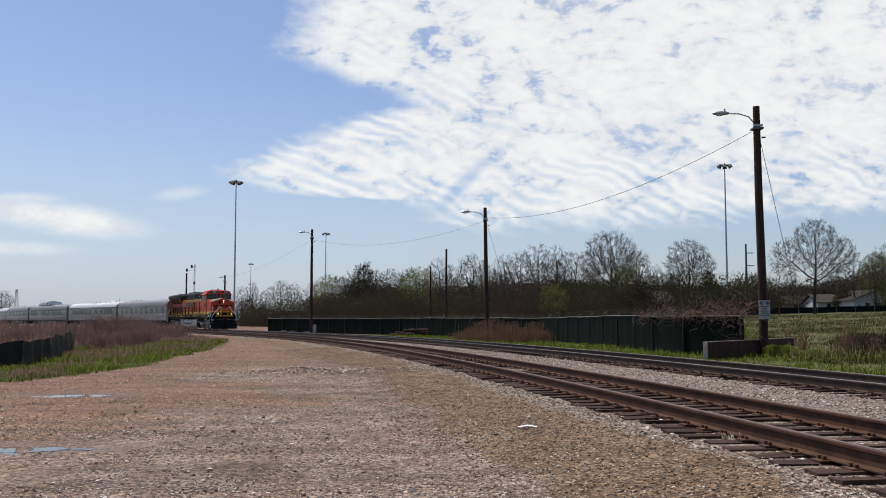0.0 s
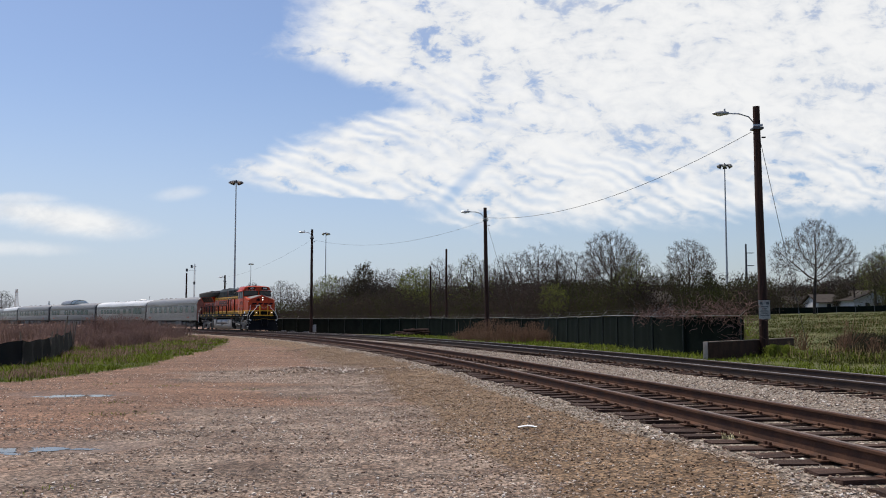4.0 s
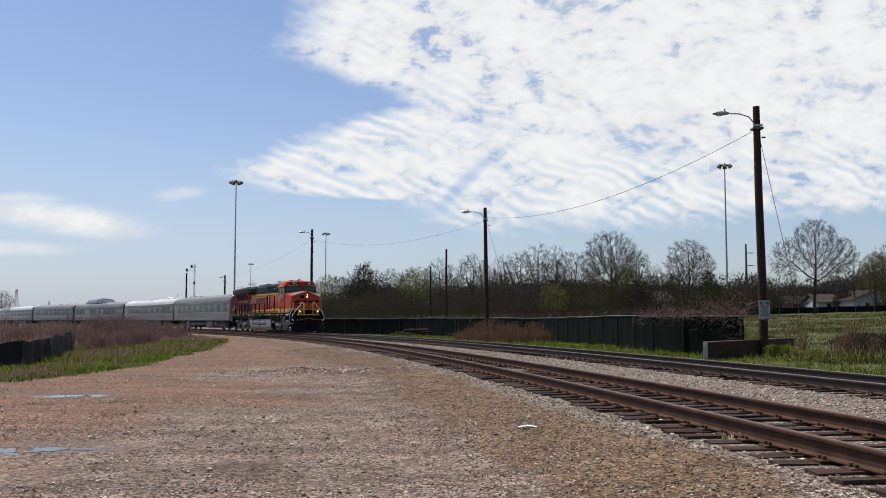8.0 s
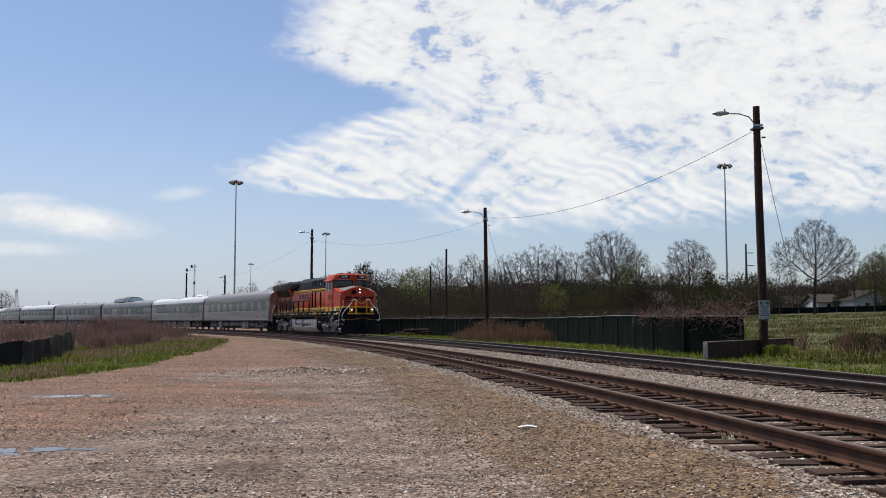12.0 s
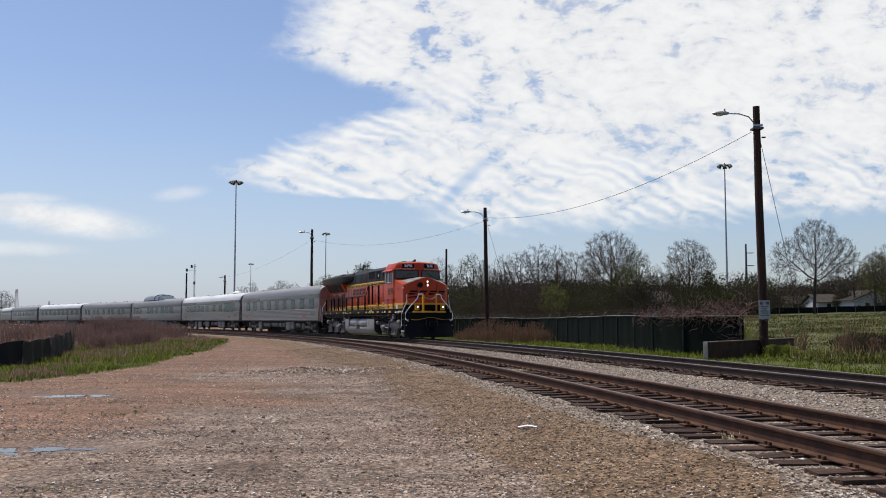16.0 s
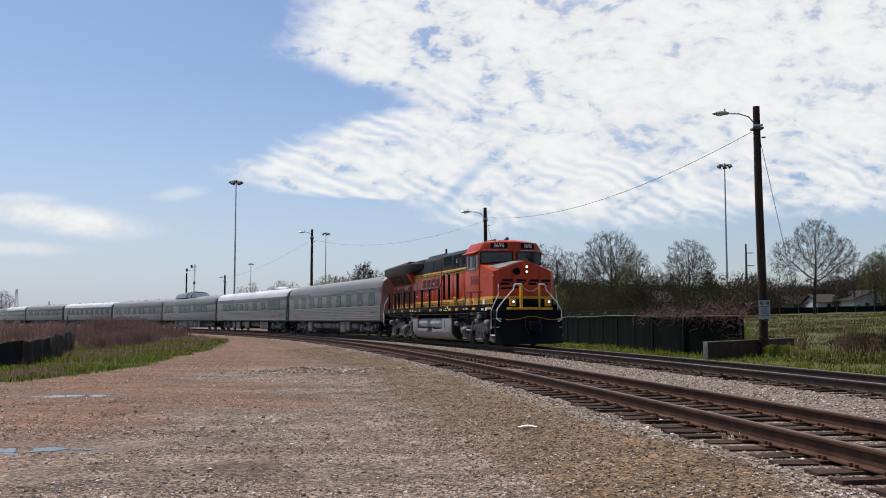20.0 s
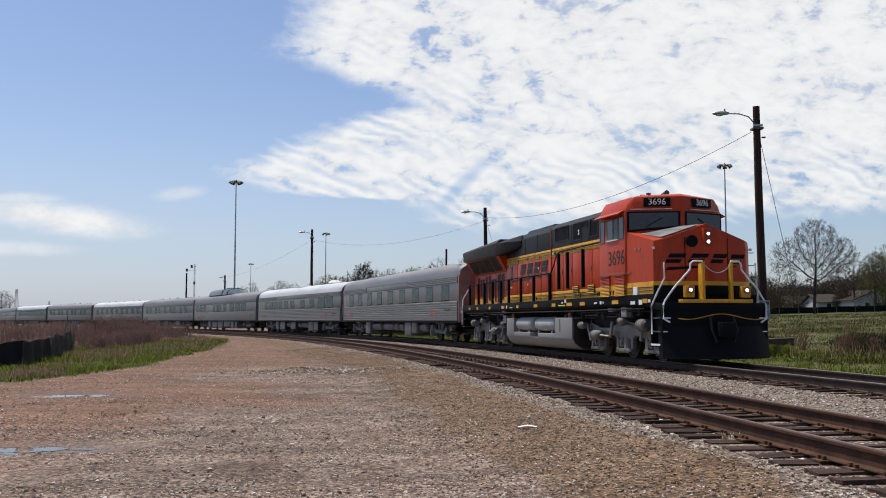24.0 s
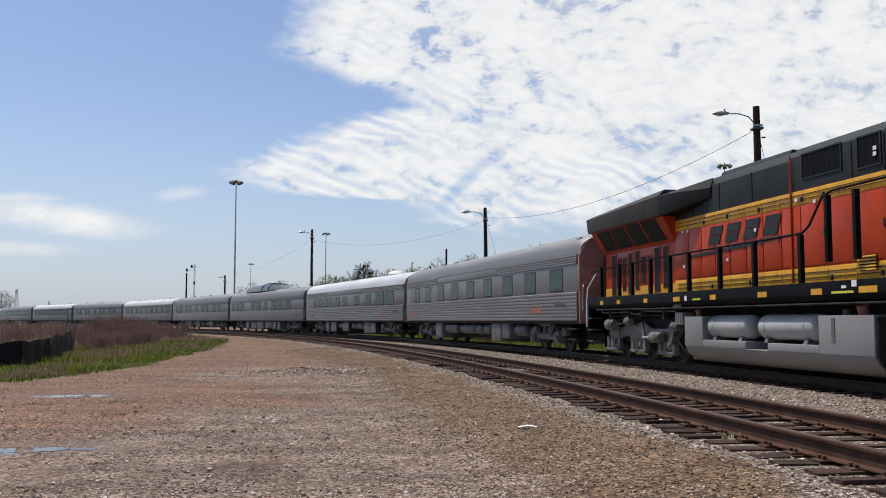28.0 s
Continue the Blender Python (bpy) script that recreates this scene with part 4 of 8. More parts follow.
def build_plants():
    r = np.random.RandomState(31)
    # meadow edge and interior beside the lot
    n = 13000
    y = 22 + 75 * r.uniform(0, 1, n) ** 1.3
    x = -8 - r.uniform(0, 1, n) * (0.16 * y + 6)
    k = (zones(x, y)[0] > 0.3) & (r.uniform(0, 1, n) < 0.70 + 0.45 * soft_noise(x, y, 2.0, 3))
    x, y, q = tussocks(r, x[k], y[k], 11, 0.16)
    h = r.uniform(0.05, 0.17, len(x)) * q * (1 + 0.6 * soft_noise(x, y, 2.6, 5))
    blades("meadow_grass", x, y, h, 0.012 + 0.0005 * y, "grass", "fresh green spring grass beside the lot", 1, 1.0)
    n = 1500
    y = 24 + 55 * r.uniform(0, 1, n) ** 1.3
    x = -9 - r.uniform(0, 1, n) * (0.16 * y + 5)
    k = (zones(x, y)[0] > 0.4) & (r.uniform(-0.5, 1, n) < soft_noise(x, y, 1.7, 63))
    x, y, q = tussocks(r, x[k], y[k], 30, 0.22)
    blades("dry_tufts", x, y, r.uniform(0.10, 0.30, len(x)) * q, 0.006 + 0.0003 * y, "weed", "brown dry tufts among the spring grass", 11, 0.9, "weeds")
    n = 95000
    y = 33 + 70 * r.uniform(0, 1, n) ** 1.2
    x = -12.0 - 0.12 * (y - 33) - r.uniform(0, 1, n) ** 1.3 * (0.34 * y + 4)
    g = zones(x, y)[0]
    d, s = line_distance(x, y)
    dens = step(50, 72, y + 120 * (-x / y - 0.32)) * (0.25 + 0.75 * (1 - step(-0.335, -0.285, x / y)))
    k = (g > 0.5) & (d > 7) & (r.uniform(0, 1, n) < np.clip(dens * 0.6 + 0.55 * soft_noise(x, y, 3.5, 9) * step(38, 46, y), 0.03, 1))
    x, y = x[k], y[k]
    h = r.uniform(0.25, 1.3, len(x)) * (0.80 + 0.75 * soft_noise(x, y, 3, 6)) * (0.40 + 0.6 * step(42, 66, y)) * (1 - 0.75 * step(-0.335, -0.275, x / y))
    blades("dry_weeds", x, y, np.maximum(h, 0.12), 0.008 + 0.0003 * y, "weed", "tall dry brown weeds beside the line", 2, 0.55, "weeds")
    # verge beyond the main track
    n = 6500
    s = 16 + 85 * r.uniform(0, 1, n) ** 1.3
    d = -3.2 - r.uniform(0, 1, n) ** 1.3 * 12
    lx, ly, t = on_line(s)
    x, y = lx - np.cos(t) * d, ly + np.sin(t) * d
    k = (zones(x, y)[0] > 0.35) & (r.uniform(0, 1, n) < 0.75 + 0.4 * soft_noise(x, y, 2.5, 13))
    x, y, q = tussocks(r, x[k], y[k], 10, 0.20)
    h = r.uniform(0.07, 0.22, len(x)) * q * (1 + 0.5 * soft_noise(x, y, 3, 15))
    blades("verge_grass", x, y, h, 0.012 + 0.0005 * y, "grass", "green grass verge along the main track", 3, 1.0)
    # rough field beyond it, mixed with dry stalks
    n = 8000
    y = 33 + 110 * r.uniform(0, 1, n) ** 1.4
    x = y * r.uniform(0.28, 0.50, n)
    k = (line_distance(x, y)[0] < -8) & (r.uniform(0, 1, n) < 0.7 + 0.5 * soft_noise(x, y, 5, 23))
    x, y, q = tussocks(r, x[k], y[k], 9, 0.40)
    h = r.uniform(0.04, 0.14, len(x)) * q * (1 + 0.6 * soft_noise(x, y, 3, 25))
    blades("field_grass", x, y, h, 0.015 + 0.0006 * y, "field", "green and straw-coloured rough field grass", 4, 1.1)
    n = 3000
    y = 33 + 90 * r.uniform(0, 1, n) ** 1.4
    x = y * r.uniform(0.30, 0.50, n)
    d, s = line_distance(x, y)
    k = (d < -9) & (r.uniform(-0.3, 1, n) < soft_noise(x, y, 5, 33))
    x, y = x[k], y[k]
    blades("dry_stalks", x, y, r.uniform(0.25, 0.7, len(x)), 0.008 + 0.0003 * y, "weed_pale", "dry pale stalks in the rough field", 5, 0.4, "weeds")
    # tufts on the lot
    spots = np.array([(-6.5, 21.8), (-6.3, 22.0), (-5.2, 15.3), (-4.9, 15.4), (-5.5, 15.2), (-3.4, 8.5), (-7.8, 22.3), (-4.2, 21.0), (-2.6, 18.5), (-5.9, 17.4)])
    n = 380
    i = r.randint(0, len(spots), n)
    x, y = spots[i, 0] + r.normal(0, 0.13, n), spots[i, 1] + r.normal(0, 0.16, n)
    k = zones(x, y)[3] < 0.02
    x, y, n = x[k], y[k], int(k.sum())
    blades("lot_tufts", x, y, r.uniform(0.025, 0.07, n), 0.012, "grass", "small green tufts in the gravel", 6, 1.2)


build_plants()


# ---- trees, early in spring ----
def crown_points(r, lobes, n):
    """Points filling a crown made of several overlapping lobes, denser towards their rims."""
    vol = np.array([l[3] * l[4] * l[5] for l in lobes])
    pick = r.choice(len(lobes), n, p=vol / vol.sum())
    lo = np.array(lobes)[pick]
    d = r.normal(0, 1, (n, 3))
    d /= np.linalg.norm(d, axis=1)[:, None]
    return lo[:, :3] + d * lo[:, 3:] * r.uniform(0.12, 1, (n, 1)) ** 0.42


def grow_branches(seed, lobes, n, stem, lean, reach, wob=0.30):
    """Branches that grow step by step towards the points of the crown, in parts of the tree's height."""
    r = np.random.RandomState(seed)
    aim = crown_points(r, lobes, n)
    stemz = np.arange(-0.02, stem, reach)
    P = [np.array([lean * max(z, 0) + 0.006 * math.sin(9 * z + seed), 0.006 * math.cos(11 * z), z]) for z in stemz]
    parent = [max(i - 1, 0) for i in range(len(P))]
    A = np.array(P)
    d2 = ((aim[:, None] - A[None]) ** 2).sum(2)
    near, dist = d2.argmin(1), d2.min(1)
    alive = np.ones(n, bool)
    for _ in range(90):
        live = np.nonzero(alive)[0]
        if len(live) < 4:
            break
        fresh = []
        for k in np.unique(near[live]):
            v = aim[live[near[live] == k]] - P[k]
            v = (v / np.linalg.norm(v, axis=1)[:, None]).sum(0) + r.normal(0, wob, 3) + np.array([0, 0, 0.12])
            fresh.append(P[k] + v / np.linalg.norm(v) * reach)
            parent.append(int(k))
        base = len(P)
        P.extend(fresh)
        d2 = ((aim[:, None] - np.array(fresh)[None]) ** 2).sum(2)
        m = d2.min(1)
        better = m < dist
        near[better], dist[better] = d2.argmin(1)[better] + base, m[better]
        alive &= dist > (reach * 1.35) ** 2
    P, parent = np.array(P), np.array(parent)
    load = np.zeros(len(P))
    tips = np.ones(len(P), bool)
    tips[parent[1:]] = False
    load[tips] = 1.0
    for k in range(len(P) - 1, 0, -1):
        load[parent[k]] += load[k]
    return P, parent, load, tips


def sticks(P, parent, rad, pick, sides):
    """Tapering sticks from each picked point to its parent, as arrays."""
    k = np.nonzero(pick)[0]
    a, b = P[parent[k]], P[k]
    d = b - a
    d /= np.maximum(np.linalg.norm(d, axis=1), 1e-6)[:, None]
    u = np.cross(d, np.array([0.3, 0.9, 0.2]))
    u /= np.linalg.norm(u, axis=1)[:, None]
    v = np.cross(d, u)
    t = 2 * np.pi * np.arange(sides) / sides
    ring = u[:, None] * np.cos(t)[None, :, None] + v[:, None] * np.sin(t)[None, :, None]
    ra, rb = np.minimum(rad[parent[k]], rad[k] * 1.6), rad[k]
    vs = np.stack([a[:, None] + ring * ra[:, None, None], b[:, None] + ring * rb[:, None, None]], 1).reshape(-1, 3)
    i = np.arange(sides)
    f = np.stack([i, (i + 1) % sides, sides + (i + 1) % sides, sides + i], 1)
    return vs, (f[None] + 2 * sides * np.arange(len(k))[:, None, None]).reshape(-1, 4)


def slivers(r, c, out, per, length, width, spread):
    """Fine twigs: thin four-cornered slivers fanning out from each place."""
    c, out = np.repeat(c, per, 0), np.repeat(out, per, 0)
    d = out + r.normal(0, spread, c.shape) + np.array([0, 0, 0.15])
    d /= np.linalg.norm(d, axis=1)[:, None]
    l = length * r.uniform(0.4, 1.15, (len(c), 1))
    b = np.cross(d, r.normal(0, 1, c.shape))
    b = b / np.linalg.norm(b, axis=1)[:, None] * width
    bend = r.normal(0, 0.12, c.shape) * l
    e = c + d * l + bend
    return np.stack([c - b, c + b, e + b * 0.35, e - b * 0.35], 1).reshape(-1, 3)


def leaf_quads(r, c, per, spread, size):
    c = np.repeat(c, per, 0)
    c = c + r.normal(0, spread, c.shape)
    a = r.normal(0, 1, c.shape)
    a /= np.linalg.norm(a, axis=1)[:, None]
    b = np.cross(a, r.normal(0, 1, c.shape))
    b /= np.linalg.norm(b, axis=1)[:, None]
    a, b = a * size * r.uniform(0.5, 1.2, (len(c), 1)), b * size * 0.6 * r.uniform(0.5, 1.2, (len(c), 1))
    return np.stack([c - a, c + b, c + a, c - b], 1).reshape(-1, 3)


TREES = {}


def make_tree(key, seed, h, lobes, n, stem, leaf, per, spread, size, lean=0.0, twigs=4, thick=0.019, fine=0.019, reach=0.021):
    """One kind of tree: dark limbs, fine twigs and leaves, built once at its usual height."""
    r = np.random.RandomState(seed + 500)
    P, parent, load, tips = grow_branches(seed, lobes, n, stem, lean, reach)
    P = P * h / P[:, 2].max()
    rad = np.maximum(h * thick * (load / load.max()) ** 0.50, 0.011)
    limbs, thin = rad > 0.045, rad <= 0.045
    limbs[0] = thin[0] = False
    v, f = sticks(P, parent, rad, limbs, 5)
    tm = raw_mesh("trunk", v, f, "bark", True)
    v, f = sticks(P, parent, rad, thin, 3)
    small = np.nonzero(rad < 0.026)[0]
    out = P[small] - P[parent[small]]
    out /= np.maximum(np.linalg.norm(out, axis=1), 1e-6)[:, None]
    tv = slivers(r, P[small], out, twigs, h * 0.052, fine, 0.6)
    parts, faces = [v, tv], [f, len(v) + np.arange(len(tv)).reshape(-1, 4)]
    nl = 0
    if per:
        lv = leaf_quads(r, P[small], per, spread, size)
        faces.append(len(v) + len(tv) + np.arange(len(lv)).reshape(-1, 4))
        parts.append(lv)
        nl = len(lv) // 4
    f = np.concatenate(faces)
    cm = raw_mesh("crown", np.concatenate(parts), f, "twig")
    if per:
        cm.materials.append(MAT[leaf])
        idx = np.zeros(len(f), np.int32)
        idx[len(f) - nl:] = 1
        cm.polygons.foreach_set("material_index", idx)
    TREES[key] = (tm, cm, h)


# lobes of each crown: place and half widths, in parts of the tree's height
make_tree("bare_a", 11, 16.0, [(0, 0, 0.66, 0.20, 0.20, 0.33), (0.12, 0.05, 0.52, 0.16, 0.18, 0.22), (-0.14, 0, 0.55, 0.15, 0.16, 0.24)], 950, 0.20, "leaf_bud", 1, 0.25, 0.06)
make_tree("bare_b", 12, 16.0, [(0, 0, 0.64, 0.32, 0.30, 0.34), (0.22, 0, 0.52, 0.20, 0.2, 0.22), (-0.24, 0.05, 0.54, 0.20, 0.2, 0.24)], 1250, 0.17, "leaf_bud", 1, 0.25, 0.06)
make_tree("bare_c", 13, 16.0, [(0.04, 0, 0.72, 0.17, 0.18, 0.27), (0.15, 0, 0.50, 0.15, 0.15, 0.2), (-0.17, 0, 0.60, 0.15, 0.15, 0.25), (-0.05, 0.1, 0.45, 0.2, 0.2, 0.15)], 950, 0.22, "leaf_bud", 1, 0.25, 0.06, 0.05)
make_tree("elm", 18, 16.0, [(0.02, 0, 0.72, 0.28, 0.28, 0.27), (0.28, 0, 0.60, 0.19, 0.22, 0.19), (-0.28, 0, 0.58, 0.18, 0.22, 0.21), (0.12, 0, 0.48, 0.26, 0.24, 0.16)], 1700, 0.12, "leaf_bud", 4, 0.30, 0.085, 0.0, 4)
make_tree("green_a", 14, 12.0, [(0, 0, 0.60, 0.34, 0.34, 0.36), (0.2, 0, 0.42, 0.22, 0.22, 0.25), (-0.2, 0.1, 0.45, 0.22, 0.22, 0.26)], 800, 0.14, "leaf_spring", 4, 0.42, 0.13, 0.0, 3)
make_tree("green_b", 15, 12.0, [(0, 0, 0.70, 0.20, 0.2, 0.28), (0.14, 0, 0.50, 0.17, 0.17, 0.2), (-0.16, 0, 0.52, 0.17, 0.17, 0.22)], 800, 0.22, "leaf_spring", 2, 0.32, 0.09, 0.04, 4)
make_tree("dark_a", 16, 10.0, [(0, 0, 0.45, 0.30, 0.30, 0.34), (0, 0, 0.75, 0.16, 0.16, 0.24), (0.15, 0, 0.35, 0.25, 0.25, 0.22)], 800, 0.12, "leaf_dark", 7, 0.34, 0.16, 0.0, 3)
make_tree("far_bare", 19, 16.0, [(0, 0, 0.60, 0.34, 0.32, 0.38), (0.22, 0, 0.45, 0.22, 0.2, 0.28), (-0.24, 0.05, 0.48, 0.22, 0.2, 0.30)], 420, 0.14, "leaf_bud", 2, 0.4, 0.11, 0.0, 7, 0.020, 0.028, 0.034)
make_tree("far_green", 20, 14.0, [(0, 0, 0.58, 0.32, 0.32, 0.38), (0.2, 0, 0.42, 0.22, 0.22, 0.25), (-0.2, 0.1, 0.45, 0.22, 0.22, 0.26)], 380, 0.14, "leaf_spring", 3, 0.45, 0.13, 0.0, 6, 0.020, 0.026, 0.034)
TREE_WORDS = {
    "bare_a": "tall bare deciduous tree with grey-brown twigs", "bare_b": "broad leafless tree with budding brown crown",
    "elm": "large spreading tree with budding brown crown", "bare_c": "tall leafless tree with fine spreading twigs", "green_a": "small tree with fresh light green leaves",
    "green_b": "slender tree with sparse new green leaves", "dark_a": "dense dark evergreen tree", "far_bare": "distant leafless tree with dense brown twigs", "far_green": "distant tree with dull new green leaves"}


def plant(key, px, top_y, dist, turn, wide=1.0):
    x = at_px(px, dist)
    base = float(ground_z(x, dist)[0])
    h = EYE_Z + (567 - top_y) / 1681.3 * dist - base
    tm, cm, h0 = TREES[key]
    t = thing("tree", TREE_WORDS[key], "tree", "trees behind the fence")
    k = h / h0
    t.matrix_basis = pose(x, dist, base, 0, 0, turn) @ Matrix.Diagonal((k * wide, k * wide, k, 1))
    part("trunk", tm, None, t)
    part("crown", cm, None, t)


def build_woods():
    rows = [
        ("bare_b", 5, 515, 330), ("bare_a", 428, 508, 300), ("bare_c", 447, 500, 290), ("bare_b", 497, 497, 270), ("bare_a", 520, 502, 260), ("bare_c", 548, 503, 260),
        ("green_a", 585, 488, 240), ("bare_b", 610, 492, 235), ("dark_a", 645, 470, 225), ("bare_b", 630, 480, 228), ("bare_c", 668, 478, 215), ("bare_b", 690, 476, 210), ("green_b", 720, 478, 205),
        ("green_a", 740, 474, 195), ("bare_a", 778, 458, 190), ("bare_c", 800, 470, 185), ("green_b", 836, 451, 170), ("bare_b", 860, 470, 175), ("bare_a", 892, 452, 165), ("bare_b", 925, 446, 160),
        ("bare_c", 955, 434, 155), ("bare_a", 985, 436, 155), ("bare_b", 1012, 446, 155), ("green_a", 978, 503, 135), ("elm", 1084, 410, 150), ("green_b", 1128, 442, 140), ("green_a", 1110, 470, 150),
        ("elm", 1218, 425, 155), ("dark_a", 1255, 482, 150), ("dark_a", 1190, 486, 160), ("bare_c", 1330, 486, 200), ("green_a", 1345, 500, 170), ("bare_b", 1305, 492, 190),
        ("elm", 1440, 389, 150), ("bare_c", 1510, 446, 185), ("green_b", 1548, 450, 172), ("green_a", 1566, 446, 176), ("far_bare", 660, 486, 216), ("far_bare", 682, 482, 214), ("far_green", 703, 484, 212), ("far_bare", 722, 480, 210), ("far_green", 748, 482, 207), ("far_bare", 768, 478, 204), ("far_bare", 790, 482, 200), ("far_bare", 815, 478, 196), ("far_bare", 1376, 476, 215), ("far_green", 1350, 486, 205), ("far_bare", 1480, 474, 220), ("far_green", 1532, 478, 215), ("far_bare", 1405, 482, 225), ("far_bare", 1310, 488, 200), ("dark_a", 1492, 500, 190), ("bare_b", 1575, 432, 165), ("bare_a", 1400, 480, 210), ("bare_c", 1050, 470, 200),
        ("bare_a", 1160, 470, 210), ("bare_b", 880, 480, 220), ("bare_c", 760, 480, 230), ("bare_a", 640, 495, 260), ("bare_b", 570, 500, 270), ("green_b", 470, 515, 290)]
    r = random.Random(77)
    for i in range(34):
        px = 570 + 1010 * (i + r.uniform(0.1, 0.9)) / 34
        top = np.interp(px, [570, 640, 780, 950, 1100, 1240, 1350, 1420, 1480, 1568], [512, 498, 494, 484, 490, 496, 500, 498, 476, 466]) + r.uniform(-4, 16)
        rows.append((r.choice(("far_bare", "far_bare", "far_bare", "far_green")), px, top, np.interp(px, [570, 950, 1568], [275, 222, 232]) * r.uniform(0.96, 1.08)))
    for k, px, ty, dist in rows:
        plant(k, px, ty, dist, r.uniform(0, 360), r.uniform(0.9, 1.15) )


build_woods()


def build_thicket(name, spots, mat, label, seed, leaf=0.30, per=220):
    """Undergrowth: many small upright shoots and leaves in loose clumps."""
    r = np.random.RandomState(seed)
    vs = []
    for x, y, w, h in spots:
        z = float(ground_z(x, y)[0])
        n = per
        u = r.normal(0, 0.42, (n, 2))
        hh = r.uniform(0, 1, n) ** 0.8 * h * np.exp(-0.3 * (u ** 2).sum(1))
        c = np.stack([x + u[:, 0] * w, y + u[:, 1] * w * 0.6, z + hh], 1)
        a = r.normal(0, 1, (n, 3))
        a /= np.linalg.norm(a, axis=1)[:, None]
        b = np.cross(a, r.normal(0, 1, (n, 3)))
        b /= np.linalg.norm(b, axis=1)[:, None]
        sz = leaf * r.uniform(0.4, 1.2, (n, 1))
        a, b = a * sz, b * sz * 0.45
        vs.append(np.stack([c - a, c + b, c + a, c - b], 1))
        m = n // 7
        c = np.stack([x + r.normal(0, 0.4, m) * w, y + r.normal(0, 0.4, m) * w * 0.6, np.full(m, z)], 1)
        q = c + np.stack([r.normal(0, 0.28, m) * h, r.normal(0, 0.28, m) * h, r.uniform(0.4, 1.05, m) * h], 1)
        e = np.array([0.012 + leaf * 0.07, 0, 0])
        vs.append(np.stack([c - e, c + e, q + e * 0.3, q - e * 0.3], 1))
    v = np.concatenate(vs)
    f = np.arange(len(v) * 4).reshape(-1, 4)
    me = raw_mesh(name, v.reshape(-1, 3), f, mat)
    tagged(new(name, me), label, "undergrowth", kind="stuff")


def build_tangle(spots, seed):
    """Bare vines: thin bent stems tangled over the fence top."""
    r = np.random.RandomState(seed)
    m = M()
    for x, y, z, w, h in spots:
        for _ in range(90):
            p = np.array([x, y, z]) + r.normal(0, 0.45, 3) * np.array([w, w, h])
            d = r.normal(0, 1, 3) * np.array([1, 1, 0.7])
            pts = [tuple(p)]
            for _ in range(4):
                d = d / np.linalg.norm(d) + r.normal(0, 0.5, 3)
                p = p + d / np.linalg.norm(d) * 0.18
                pts.append(tuple(p))
            m.tube(pts, [0.011, 0.010, 0.008, 0.007, 0.005], 3, False)
    tagged(part("vines", m, "weed"), "tangle of bare brown vines over the fence end", "vines", kind="stuff")


